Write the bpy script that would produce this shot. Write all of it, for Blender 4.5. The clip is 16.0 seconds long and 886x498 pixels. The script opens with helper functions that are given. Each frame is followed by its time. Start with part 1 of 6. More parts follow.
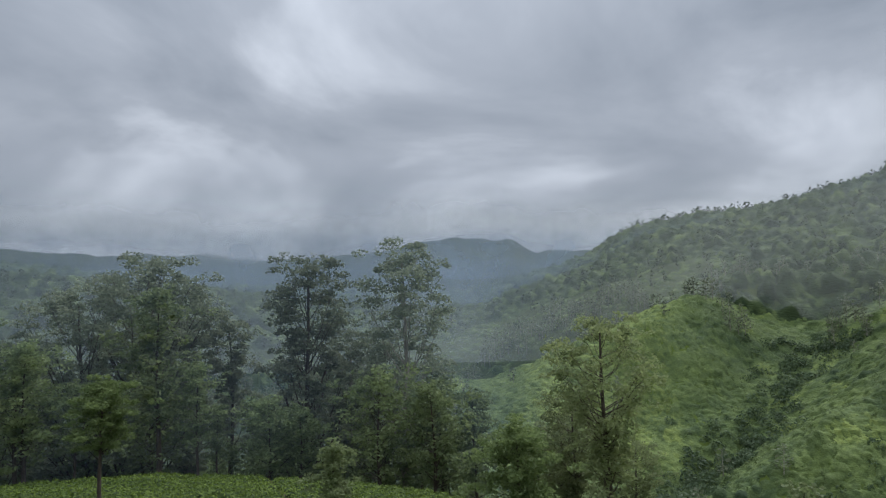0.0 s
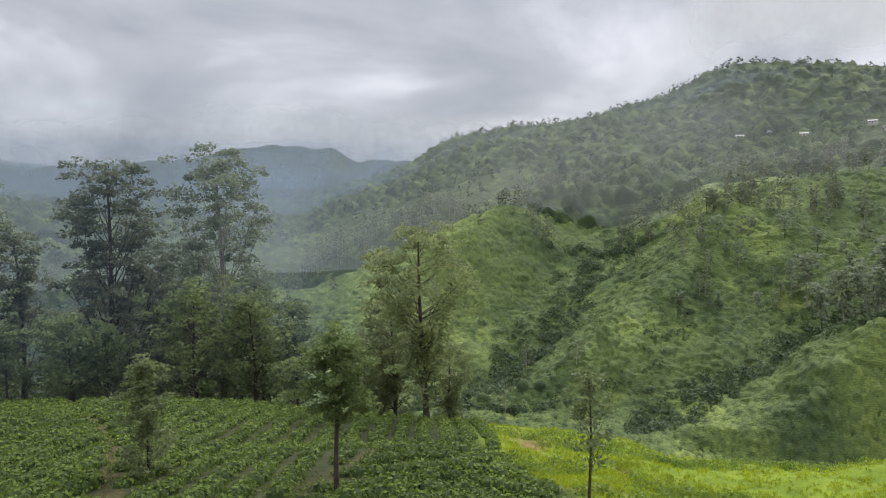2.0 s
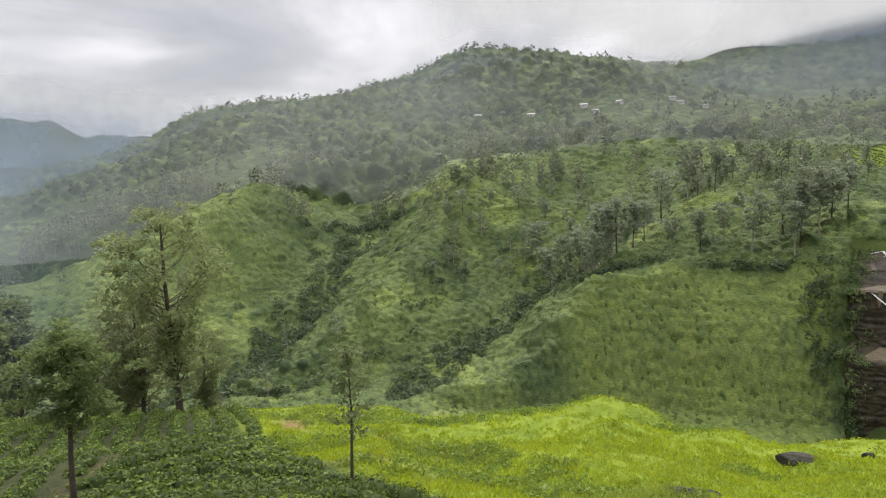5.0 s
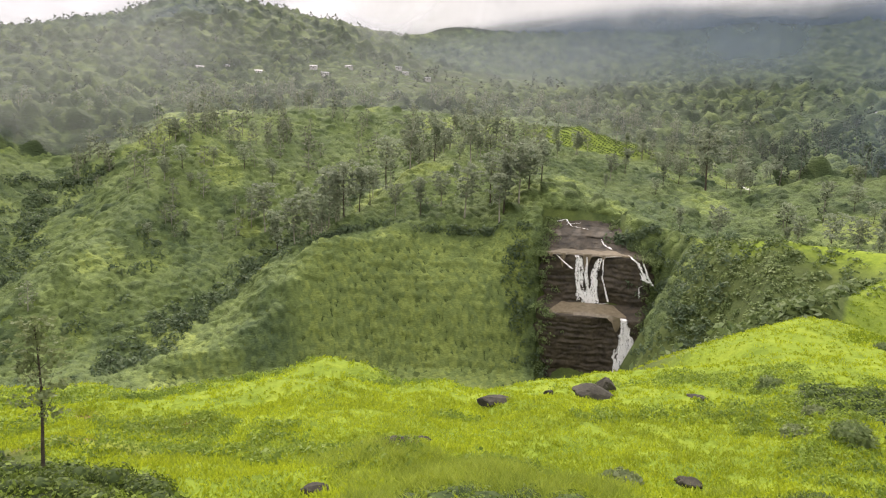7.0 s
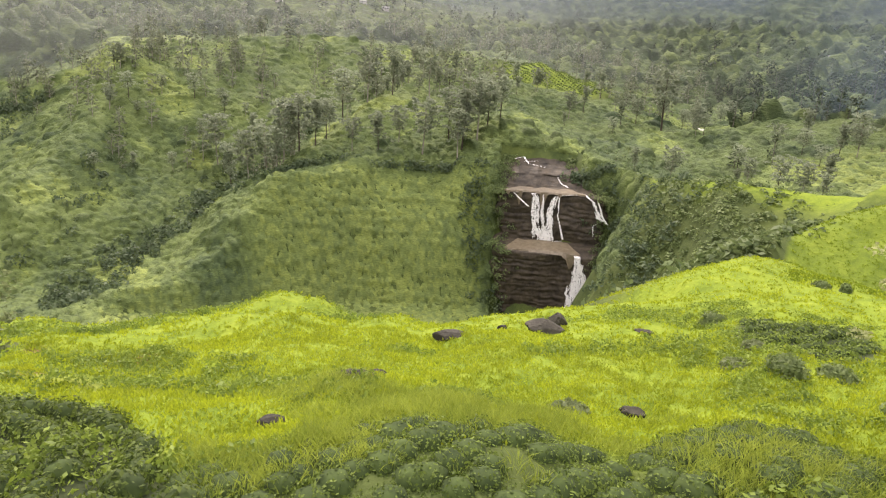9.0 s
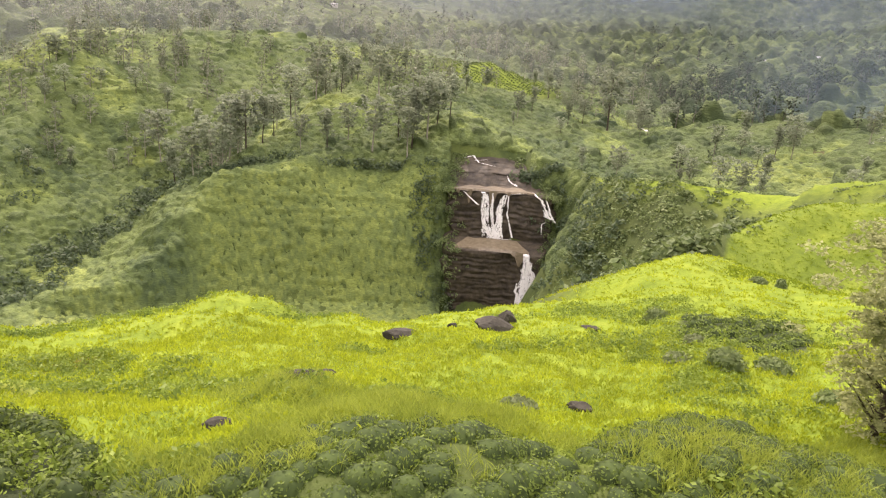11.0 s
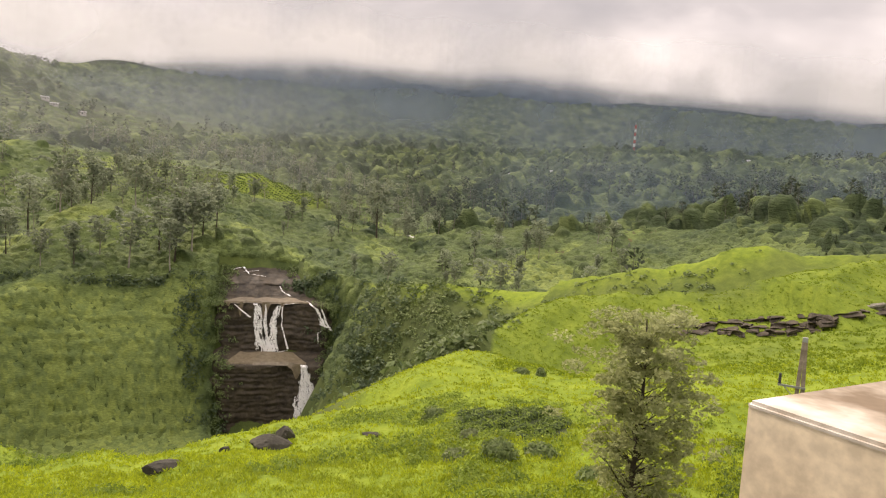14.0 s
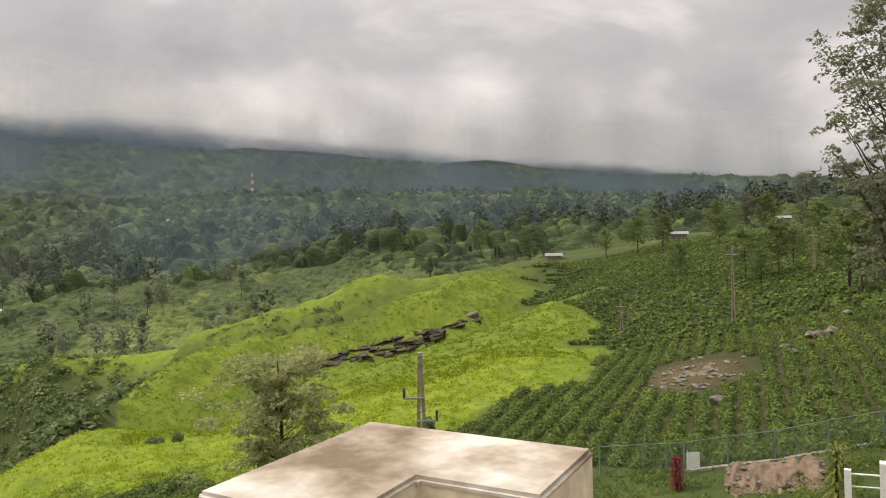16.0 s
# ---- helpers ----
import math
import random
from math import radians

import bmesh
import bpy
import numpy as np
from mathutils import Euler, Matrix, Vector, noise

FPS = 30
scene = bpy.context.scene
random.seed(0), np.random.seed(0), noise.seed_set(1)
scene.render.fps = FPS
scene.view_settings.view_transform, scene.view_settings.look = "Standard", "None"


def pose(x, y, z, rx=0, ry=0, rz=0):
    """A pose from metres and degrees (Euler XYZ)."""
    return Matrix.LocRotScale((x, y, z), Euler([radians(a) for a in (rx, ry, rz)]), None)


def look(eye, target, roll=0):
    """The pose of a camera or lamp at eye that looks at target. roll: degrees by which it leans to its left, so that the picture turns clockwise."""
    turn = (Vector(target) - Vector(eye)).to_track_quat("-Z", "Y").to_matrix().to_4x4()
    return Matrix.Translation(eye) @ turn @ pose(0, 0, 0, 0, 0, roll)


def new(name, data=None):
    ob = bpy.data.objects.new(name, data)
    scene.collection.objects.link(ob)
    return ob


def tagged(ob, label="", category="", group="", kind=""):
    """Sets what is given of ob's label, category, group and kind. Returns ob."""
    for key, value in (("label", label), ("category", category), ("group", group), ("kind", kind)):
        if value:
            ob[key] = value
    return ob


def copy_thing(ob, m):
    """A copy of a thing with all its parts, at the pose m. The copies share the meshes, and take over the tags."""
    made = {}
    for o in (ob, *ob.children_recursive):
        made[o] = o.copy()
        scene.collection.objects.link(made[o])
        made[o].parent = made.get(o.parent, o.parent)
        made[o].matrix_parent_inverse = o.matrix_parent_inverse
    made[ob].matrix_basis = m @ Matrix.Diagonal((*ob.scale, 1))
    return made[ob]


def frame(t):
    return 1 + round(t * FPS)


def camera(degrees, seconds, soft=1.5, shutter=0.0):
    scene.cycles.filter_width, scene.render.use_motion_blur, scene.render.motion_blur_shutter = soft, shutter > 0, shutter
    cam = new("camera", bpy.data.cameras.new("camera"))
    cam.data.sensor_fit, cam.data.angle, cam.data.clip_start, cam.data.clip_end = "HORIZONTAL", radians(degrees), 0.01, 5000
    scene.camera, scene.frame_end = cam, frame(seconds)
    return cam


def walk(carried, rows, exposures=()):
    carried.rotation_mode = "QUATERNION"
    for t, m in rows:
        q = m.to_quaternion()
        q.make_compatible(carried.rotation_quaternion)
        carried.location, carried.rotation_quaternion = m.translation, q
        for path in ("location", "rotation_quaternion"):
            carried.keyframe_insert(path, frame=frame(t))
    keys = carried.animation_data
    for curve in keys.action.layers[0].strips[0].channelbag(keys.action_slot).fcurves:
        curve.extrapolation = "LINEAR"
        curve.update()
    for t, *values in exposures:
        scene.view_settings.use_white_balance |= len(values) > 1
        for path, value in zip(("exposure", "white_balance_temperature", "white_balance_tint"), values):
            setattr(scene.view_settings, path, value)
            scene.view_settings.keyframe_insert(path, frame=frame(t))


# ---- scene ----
# The eye stands at z = 0 on a terrace; azimuths run clockwise from the first view.
cam = camera(66.3, 16.0, soft=1.15)
ARM = 0.45          # the camera is held at arm's length and swung round the body
TURNS = [
    (0.0, 93.99, 1.55, 0.11), (0.5, 92.58, 0.96, -3.39), (1.0, 90.38, 0.84, -7.74), (1.5, 88.13, 0.95, -11.68),
    (2.0, 86.0, 1.37, -14.8), (2.5, 84.63, 2.02, -16.36), (3.0, 84.14, 2.61, -16.79), (3.5, 84.03, 2.99, -17.9),
    (4.0, 84.05, 3.01, -20.69), (4.5, 83.87, 2.63, -26.67), (5.0, 83.45, 2.07, -35.26), (5.2, 83.29, 1.83, -38.09),
    (7.3, 79.8, -2.3, -58.79), (7.5, 79.39, -2.66, -59.04), (8.0, 78.23, -3.15, -59.46), (8.5, 76.75, -3.23, -59.95),
    (8.7, 75.86, -3.19, -60.24), (10.8, 74.35, -3.79, -64.31), (11.0, 75.17, -4.04, -65.11), (11.5, 77.1, -4.45, -67.52),
    (12.0, 78.4, -5.71, -63.79), (12.5, 79.36, -5.41, -59.96), (13.0, 81.33, -3.96, -63.31), (13.5, 83.59, -3.62, -72.49),
    (14.0, 85.59, -3.96, -84.21), (14.5, 87.88, -3.12, -94.26), (15.0, 89.63, -1.78, -102.08), (15.5, 90.32, -0.1, -108.98),
    (16.0, 89.96, 1.4, -115.07),
]
EXPOSURES = [(0.0, -0.5, 5900, 9), (1.0, -0.52, 5750, 9), (1.6, -0.27, 6100, 11), (3.5, 0.07, 6450, 13), (5.0, 0.1, 6600, 13), (7.5, 0.5, 7050, 19), (8.5, 0.58, 7100, 21), (11.0, 0.78, 7350, 26),
             (12.5, 0.78, 7550, 30), (13.5, 0.45, 7700, 25), (14.5, 0.0, 7500, 18), (16.0, -0.15, 7200, 15)]
SWAY = [(0.0, 0, 0, 0), (12.5, 0, 0, -0.02), (14.0, -0.025, -0.006, -0.03), (14.5, -0.021, 0.008, -0.012), (15.0, -0.029, 0.029, 0.008), (15.5, -0.011, 0.028, 0.02), (16.0, 0.086, -0.06, 0.016)]


def sway(t):
    k = [s[0] for s in SWAY]
    return [float(np.interp(t, k, [s[i] for s in SWAY])) for i in (1, 2, 3)]


walk(cam, [(t, Matrix.Translation(sway(t)) @ pose(ARM * math.sin(radians(-rz)), ARM * math.cos(radians(-rz)), 0, rx, ry, rz)) for t, rx, ry, rz in TURNS], EXPOSURES)


# ---- sky and sun ----
def build_sky():
    world = bpy.data.worlds.new("overcast_sky")
    scene.world = world
    world.use_nodes = True
    nt = world.node_tree
    nt.nodes.clear()
    N, L = nt.nodes.new, nt.links.new
    out, bg = N("ShaderNodeOutputWorld"), N("ShaderNodeBackground")
    sky = N("ShaderNodeTexSky")
    sky.sky_type, sky.sun_disc = "NISHITA", False
    sky.sun_elevation, sky.sun_rotation = radians(45), radians(40)
    co = N("ShaderNodeTexCoord")
    sep = N("ShaderNodeSeparateXYZ")
    L(co.outputs["Generated"], sep.inputs[0])
    # project the direction on a flat cloud deck, so that the clouds draw together towards the horizon
    den = N("ShaderNodeMath"); den.operation = "ADD"; den.inputs[1].default_value = 0.36
    absz = N("ShaderNodeMath"); absz.operation = "ABSOLUTE"
    L(sep.outputs[2], absz.inputs[0]); L(absz.outputs[0], den.inputs[0])
    dv = N("ShaderNodeVectorMath"); dv.operation = "DIVIDE"
    comb = N("ShaderNodeCombineXYZ")
    for i in range(3):
        L(den.outputs[0], comb.inputs[i])
    L(co.outputs["Generated"], dv.inputs[0]); L(comb.outputs[0], dv.inputs[1])
    flat = N("ShaderNodeVectorMath"); flat.operation = "MULTIPLY"; flat.inputs[1].default_value = (1, 1, 0)
    L(dv.outputs[0], flat.inputs[0])
    big = N("ShaderNodeTexNoise"); big.inputs["Scale"].default_value = 1.5; big.inputs["Detail"].default_value = 6; big.inputs["Roughness"].default_value = 0.5
    big.inputs["Distortion"].default_value = 0.5
    L(flat.outputs[0], big.inputs["Vector"])
    ramp = N("ShaderNodeValToRGB")
    r = ramp.color_ramp
    r.elements[0].position, r.elements[0].color = 0.3, (0.38, 0.41, 0.455, 1)
    r.elements[1].position, r.elements[1].color = 0.7, (1.12, 1.13, 1.16, 1)
    e = r.elements.new(0.5); e.color = (0.60, 0.62, 0.66, 1)
    L(big.outputs[0], ramp.inputs[0])
    # an overcast sky grows about three times brighter from the horizon to the zenith
    pos = N("ShaderNodeMath"); pos.operation = "MAXIMUM"; pos.inputs[1].default_value = 0.0
    cube = N("ShaderNodeMath"); cube.operation = "POWER"; cube.inputs[1].default_value = 3.0
    up = N("ShaderNodeMath"); up.operation = "MULTIPLY_ADD"; up.inputs[1].default_value = 3.2; up.inputs[2].default_value = 1.0
    L(sep.outputs[2], pos.inputs[0]); L(pos.outputs[0], cube.inputs[0]); L(cube.outputs[0], up.inputs[0])
    grow = N("ShaderNodeVectorMath"); grow.operation = "SCALE"
    L(ramp.outputs[0], grow.inputs[0]); L(up.outputs[0], grow.inputs["Scale"])
    thin = N("ShaderNodeVectorMath"); thin.operation = "SCALE"; thin.inputs["Scale"].default_value = 0.05
    L(sky.outputs[0], thin.inputs[0])
    add = N("ShaderNodeMix"); add.data_type = "RGBA"; add.inputs["Factor"].default_value = 0.93
    L(thin.outputs[0], add.inputs["A"]); L(grow.outputs[0], add.inputs["B"])
    L(add.outputs["Result"], bg.inputs["Color"])
    bg.inputs["Strength"].default_value = 1.0
    L(bg.outputs[0], out.inputs[0])


build_sky()
lamp = bpy.data.lights.new("sun", "SUN")
lamp.energy, lamp.angle, lamp.color = 3.2, radians(10), (1.0, 0.94, 0.84)
sun = new("sun", lamp)
# hazy light from high in front of the first views, through thin cloud
sun.matrix_world = look((46, 54, 71), (0, 0, 0))


# ---- materials ----
def shader(name, rough=0.8, spec=0.3):
    m = bpy.data.materials.new(name)
    m.use_nodes = True
    nt = m.node_tree
    b = nt.nodes["Principled BSDF"]
    b.inputs["Roughness"].default_value = rough
    b.inputs["Specular IOR Level"].default_value = spec
    return m, nt, b


def noise_node(nt, scale, detail=4, rough=0.55, coords="Object"):
    co = nt.nodes.new("ShaderNodeTexCoord")
    n = nt.nodes.new("ShaderNodeTexNoise")
    n.inputs["Scale"].default_value, n.inputs["Detail"].default_value, n.inputs["Roughness"].default_value = scale, detail, rough
    nt.links.new(co.outputs[coords], n.inputs["Vector"])
    return n


def ramp_node(nt, socket, stops):
    r = nt.nodes.new("ShaderNodeValToRGB")
    nt.links.new(socket, r.inputs[0])
    while len(r.color_ramp.elements) < len(stops):
        r.color_ramp.elements.new(0.5)
    for e, (p, c) in zip(r.color_ramp.elements, stops):
        e.position, e.color = p, (*c, 1)
    return r.outputs[0]


def mix_node(nt, fac, a, b, mode="MIX"):
    m = nt.nodes.new("ShaderNodeMix")
    m.data_type, m.blend_type = "RGBA", mode
    for key, v in (("Factor", fac), ("A", a), ("B", b)):
        if isinstance(v, (int, float)):
            m.inputs[key].default_value = v
        elif isinstance(v, tuple):
            m.inputs[key].default_value = (*v, 1)
        else:
            nt.links.new(v, m.inputs[key])
    return m.outputs["Result"]


def bump(nt, b, socket, strength, dist):
    n = nt.nodes.new("ShaderNodeBump")
    n.inputs["Strength"].default_value, n.inputs["Distance"].default_value = strength, dist
    nt.links.new(socket, n.inputs["Height"])
    nt.links.new(n.outputs[0], b.inputs["Normal"])


def leaf_material(name, dark, light, scale=0.5, through_light=0.4, rough=0.6):
    """Leaves: colour by clump and by leaf, some light through them."""
    m, nt, b = shader(name, rough, 0.25)
    geo = nt.nodes.new("ShaderNodeNewGeometry")
    info = nt.nodes.new("ShaderNodeObjectInfo")
    n = noise_node(nt, scale, 3)
    one = ramp_node(nt, geo.outputs["Random Per Island"], [(0.0, dark), (1.0, light)])
    two = ramp_node(nt, n.outputs[0], [(0.3, dark), (0.72, light)])
    c = mix_node(nt, 0.5, one, two)
    tone = nt.nodes.new("ShaderNodeMapRange")
    tone.inputs["To Min"].default_value, tone.inputs["To Max"].default_value = 0.8, 1.25
    nt.links.new(info.outputs["Random"], tone.inputs["Value"])
    vary = nt.nodes.new("ShaderNodeVectorMath"); vary.operation = "SCALE"
    nt.links.new(c, vary.inputs[0]); nt.links.new(tone.outputs[0], vary.inputs["Scale"])
    nt.links.new(vary.outputs[0], b.inputs["Base Color"])
    tr = nt.nodes.new("ShaderNodeBsdfTranslucent")
    nt.links.new(vary.outputs[0], tr.inputs["Color"])
    mx = nt.nodes.new("ShaderNodeMixShader")
    mx.inputs[0].default_value = through_light
    nt.links.new(b.outputs[0], mx.inputs[1]); nt.links.new(tr.outputs[0], mx.inputs[2])
    nt.links.new(mx.outputs[0], nt.nodes["Material Output"].inputs["Surface"])
    return m


def plain_material(name, dark, light, scale, rough=0.8, relief=0.0, dist=0.02, metal=0.0, spec=0.3, fine=None):
    m, nt, b = shader(name, rough, spec)
    n = noise_node(nt, scale, 6, 0.6)
    c = ramp_node(nt, n.outputs[0], [(0.3, dark), (0.7, light)])
    if fine:
        f = noise_node(nt, fine, 3)
        c = mix_node(nt, 0.35, c, ramp_node(nt, f.outputs[0], [(0.35, (0.35, 0.35, 0.35)), (0.65, (1, 1, 1))]), "MULTIPLY")
    nt.links.new(c, b.inputs["Base Color"])
    b.inputs["Metallic"].default_value = metal
    if relief:
        bump(nt, b, n.outputs[0], relief, dist)
    return m


def ground_material():
    """Grass and scrub floor; the masks meadow, forest and soil say what grows where; meadow and forest also paint
    shade.
    """
    m, nt, b = shader("grassland", 0.9, 0.15)
    def mask(name):
        a = nt.nodes.new("ShaderNodeAttribute")
        a.attribute_name = name
        return a.outputs["Fac"]
    big, mid, fine = noise_node(nt, 0.035, 5), noise_node(nt, 0.35, 6, 0.65), noise_node(nt, 4.0, 4)
    hill = ramp_node(nt, mid.outputs[0], [(0.3, (0.03, 0.046, 0.016)), (0.5, (0.055, 0.078, 0.022)), (0.7, (0.098, 0.126, 0.034))])
    hill = mix_node(nt, 0.5, hill, ramp_node(nt, big.outputs[0], [(0.35, (0.045, 0.068, 0.02)), (0.65, (0.12, 0.15, 0.034))]))
    lush = ramp_node(nt, mid.outputs[0], [(0.25, (0.085, 0.135, 0.012)), (0.5, (0.16, 0.225, 0.02)), (0.75, (0.235, 0.295, 0.028))])
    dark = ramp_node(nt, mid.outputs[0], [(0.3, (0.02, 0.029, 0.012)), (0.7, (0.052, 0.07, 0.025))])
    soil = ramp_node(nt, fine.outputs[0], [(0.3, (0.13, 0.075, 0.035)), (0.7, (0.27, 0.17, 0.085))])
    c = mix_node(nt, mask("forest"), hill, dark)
    c = mix_node(nt, mask("meadow"), c, lush)
    c = mix_node(nt, mask("soil"), c, soil)
    c = mix_node(nt, 0.4, c, ramp_node(nt, fine.outputs[0], [(0.3, (0.45, 0.45, 0.45)), (0.7, (1.15, 1.15, 1.15))]), "MULTIPLY")
    nt.links.new(c, b.inputs["Base Color"])
    bump(nt, b, mid.outputs[0], 0.6, 0.5)
    return m


GRASSLAND = ground_material()
EUC_LEAF = leaf_material("eucalypt_leaves", (0.12, 0.145, 0.095), (0.28, 0.31, 0.2), 0.25, 0.5)
TREE_LEAF = leaf_material("broad_leaves", (0.10, 0.145, 0.05), (0.24, 0.30, 0.11), 0.35, 0.5)
YOUNG_LEAF = leaf_material("young_leaves", (0.12, 0.155, 0.065), (0.28, 0.33, 0.15), 0.6, 0.5)
FAR_LEAF = leaf_material("far_leaves", (0.032, 0.046, 0.027), (0.085, 0.108, 0.055), 0.05, 0.4)
# Two grey-green far leaves, lightened further to put haze into their colour.
PALE_LEAF = leaf_material("pale_far_leaves", (0.075, 0.09, 0.06), (0.19, 0.21, 0.135), 0.05, 0.45)
LEDGE_LEAF = leaf_material("hazed_ledge_leaves", (0.15, 0.18, 0.125), (0.33, 0.37, 0.25), 0.3, 0.5)
FAR_BARK = plain_material("far_bark", (0.07, 0.06, 0.05), (0.2, 0.18, 0.15), 0.05, 0.9)
# Shrub green with its blue raised a little, painting thin haze.
SHRUB_LEAF = leaf_material("shrub_leaves", (0.065, 0.1, 0.042), (0.2, 0.255, 0.09), 0.06, 0.4)
WEED_LEAF = leaf_material("weed_leaves", (0.07, 0.115, 0.02), (0.22, 0.29, 0.045), 0.5, 0.45)
THICKET = leaf_material("thicket_leaves", (0.05, 0.082, 0.045), (0.14, 0.19, 0.09), 0.12, 0.4)
TEA_LEAF = leaf_material("tea_leaves", (0.04, 0.07, 0.014), (0.185, 0.25, 0.044), 0.3, 0.35, 0.65)
# Inner stems and leaves, coloured dark to paint the shade inside a bush.
TEA_STEM_SHADE = plain_material("tea_stem_shade", (0.02, 0.036, 0.009), (0.055, 0.085, 0.018), 2.0, 0.9)
SLOPE_GRASS = leaf_material("slope_grass", (0.13, 0.195, 0.017), (0.28, 0.355, 0.03), 0.1, 0.4)
GRASS_BLADE = leaf_material("grass_blades", (0.15, 0.205, 0.016), (0.47, 0.54, 0.036), 0.3, 0.45)
BARK = plain_material("dark_bark", (0.035, 0.027, 0.02), (0.10, 0.08, 0.06), 2.5, 0.9, 0.5, 0.03)
PALE_BARK = plain_material("pale_bark", (0.16, 0.14, 0.11), (0.42, 0.39, 0.33), 1.2, 0.85, 0.3, 0.02)
WET_ROCK = plain_material("wet_rock", (0.019, 0.015, 0.009), (0.09, 0.07, 0.045), 0.25, 0.6, 0.8, 0.4, fine=1.6)
BROWN_POOL = plain_material("muddy_water", (0.115, 0.09, 0.055), (0.215, 0.175, 0.115), 0.5, 0.3, 0.4, 0.15)
WHITE_WATER = plain_material("white_water", (0.78, 0.76, 0.73), (0.95, 0.94, 0.93), 0.6, 0.6, 0.6, 0.3)
BOULDER = plain_material("boulder", (0.018, 0.0165, 0.012), (0.075, 0.068, 0.05), 1.5, 0.85, 0.8, 0.08, fine=7.0)
PALE_STONE = plain_material("pale_stone", (0.11, 0.10, 0.078), (0.30, 0.28, 0.235), 2.0, 0.9, 0.5, 0.03, fine=11.0)
CONCRETE = plain_material("cream_plaster", (0.60, 0.49, 0.34), (0.78, 0.67, 0.49), 5.0, 0.8, 0.15, 0.004, fine=40)
def stained_material():
    """Pale screed with broad dark stains and fine grain."""
    m, nt, b = shader("stained_screed", 0.85, 0.25)
    broad, fine = noise_node(nt, 3.2, 5, 0.6), noise_node(nt, 45, 3)
    c = ramp_node(nt, broad.outputs[0], [(0.36, (0.2, 0.15, 0.1)), (0.47, (0.42, 0.36, 0.28)), (0.58, (0.66, 0.63, 0.57))])
    c = mix_node(nt, 0.3, c, ramp_node(nt, fine.outputs[0], [(0.35, (0.55, 0.55, 0.55)), (0.65, (1, 1, 1))]), "MULTIPLY")
    nt.links.new(c, b.inputs["Base Color"])
    bump(nt, b, fine.outputs[0], 0.2, 0.002)
    return m


PILLAR_TOP = stained_material()
CAP_TOP = plain_material("weathered_concrete", (0.17, 0.145, 0.115), (0.58, 0.53, 0.46), 4.5, 0.85, 0.2, 0.004, fine=30)


# ---- land ----
def vnoise(x, y, seed=0):
    """Smooth value noise on a unit lattice, -1 to 1."""
    xi, yi = np.floor(x).astype(np.int64), np.floor(y).astype(np.int64)
    u, v = x - xi, y - yi
    u, v = u * u * (3 - 2 * u), v * v * (3 - 2 * v)
    def h(a, b):
        n = (a * 374761393 + b * 668265263 + seed * 974711) & 0x7FFFFFFF
        n = ((n ^ (n >> 13)) * 1274126177) & 0x7FFFFFFF
        return ((n ^ (n >> 16)) & 0xFFFF) / 32767.5 - 1
    return (h(xi, yi) * (1 - u) + h(xi + 1, yi) * u) * (1 - v) + (h(xi, yi + 1) * (1 - u) + h(xi + 1, yi + 1) * u) * v


def fbm(x, y, size, octaves=4, seed=0):
    total, amp, norm = 0, 1.0, 0
    for k in range(octaves):
        total = total + amp * vnoise(x / size * 2 ** k + 17.3 * k, y / size * 2 ** k - 9.1 * k, seed + k)
        norm += amp
        amp *= 0.5
    return total / norm


def smooth(x, a, b):
    t = np.clip((x - a) / (b - a), 0, 1)
    return t * t * (3 - 2 * t)


def glide(xk, yk, x):
    """Monotone cubic through the knots."""
    h, d = np.diff(xk), np.diff(yk) / np.diff(xk)
    m = np.zeros_like(yk)
    same = d[:-1] * d[1:] > 0
    w1, w2 = 2 * h[1:] + h[:-1], h[1:] + 2 * h[:-1]
    with np.errstate(divide="ignore", invalid="ignore"):
        m[1:-1] = np.where(same, (w1 + w2) / (w1 / d[:-1] + w2 / d[1:]), 0)
    m[0], m[-1] = d[0], d[-1]
    i = np.clip(np.searchsorted(xk, x) - 1, 0, len(h) - 1)
    t = np.clip((x - xk[i]) / h[i], 0, 1)
    return (yk[i] * (1 + 2 * t) * (1 - t) ** 2 + m[i] * h[i] * t * (1 - t) ** 2 + yk[i + 1] * t * t * (3 - 2 * t) + m[i + 1] * h[i] * t * t * (t - 1))


# The lines that shape the land, from the terrace outwards: azimuth, distance, rise as seen from the terrace (degrees).
FOOT = [(-180, 14, -16), (-60, 14, -30), (0, 14, -33), (95, 14, -33), (108, 16, -31), (120, 24, -25), (131, 28, -23), (147, 28, -20), (165, 18, -16), (180, 14, -16)]
BENCH = [(-180, 30, -8), (-60, 32, -17), (-33, 36, -17), (-15, 36, -17.7), (1.5, 29, -21.5), (12.6, 33, -21), (26, 27, -25), (40, 30, -25), (54.7, 30, -25.3),
         (79, 26, -26.2), (92, 30, -22), (102, 25.5, -23.2), (112, 32, -18.8), (121, 37, -17.6), (131, 38, -17.3), (147, 38, -14.4), (180, 30, -8)]
SHELF = [(-180, 60, 0), (-60, 62, -11), (-33, 60, -12.8), (-23, 60, -13.4), (-8, 56, -15.4), (-3, 54, -16.2), (5, 52, -17.7), (12.7, 54, -18.5), (25.7, 56, -19.7), (30.1, 55, -20.0), (34, 53, -21.2), (38.7, 52, -21.2), (43.7, 51, -20.9),
         (48.5, 50, -20.3), (51.4, 50, -20.7), (54.4, 50, -21.7), (58.4, 51, -21.2), (61, 51, -21.7), (64.5, 52, -21.3), (69.4, 53, -20.5), (74.2, 55, -19.3), (80.5, 58, -18.1), (83.8, 66, -16.4), (86.8, 72, -15), (93, 62, -15.6), (101, 60, -14.4), (110, 60, -13.6), (115, 61, -13.2), (120, 66, -10.9),
         (131, 70, -9.4), (147, 70, -5.6), (180, 60, 0)]
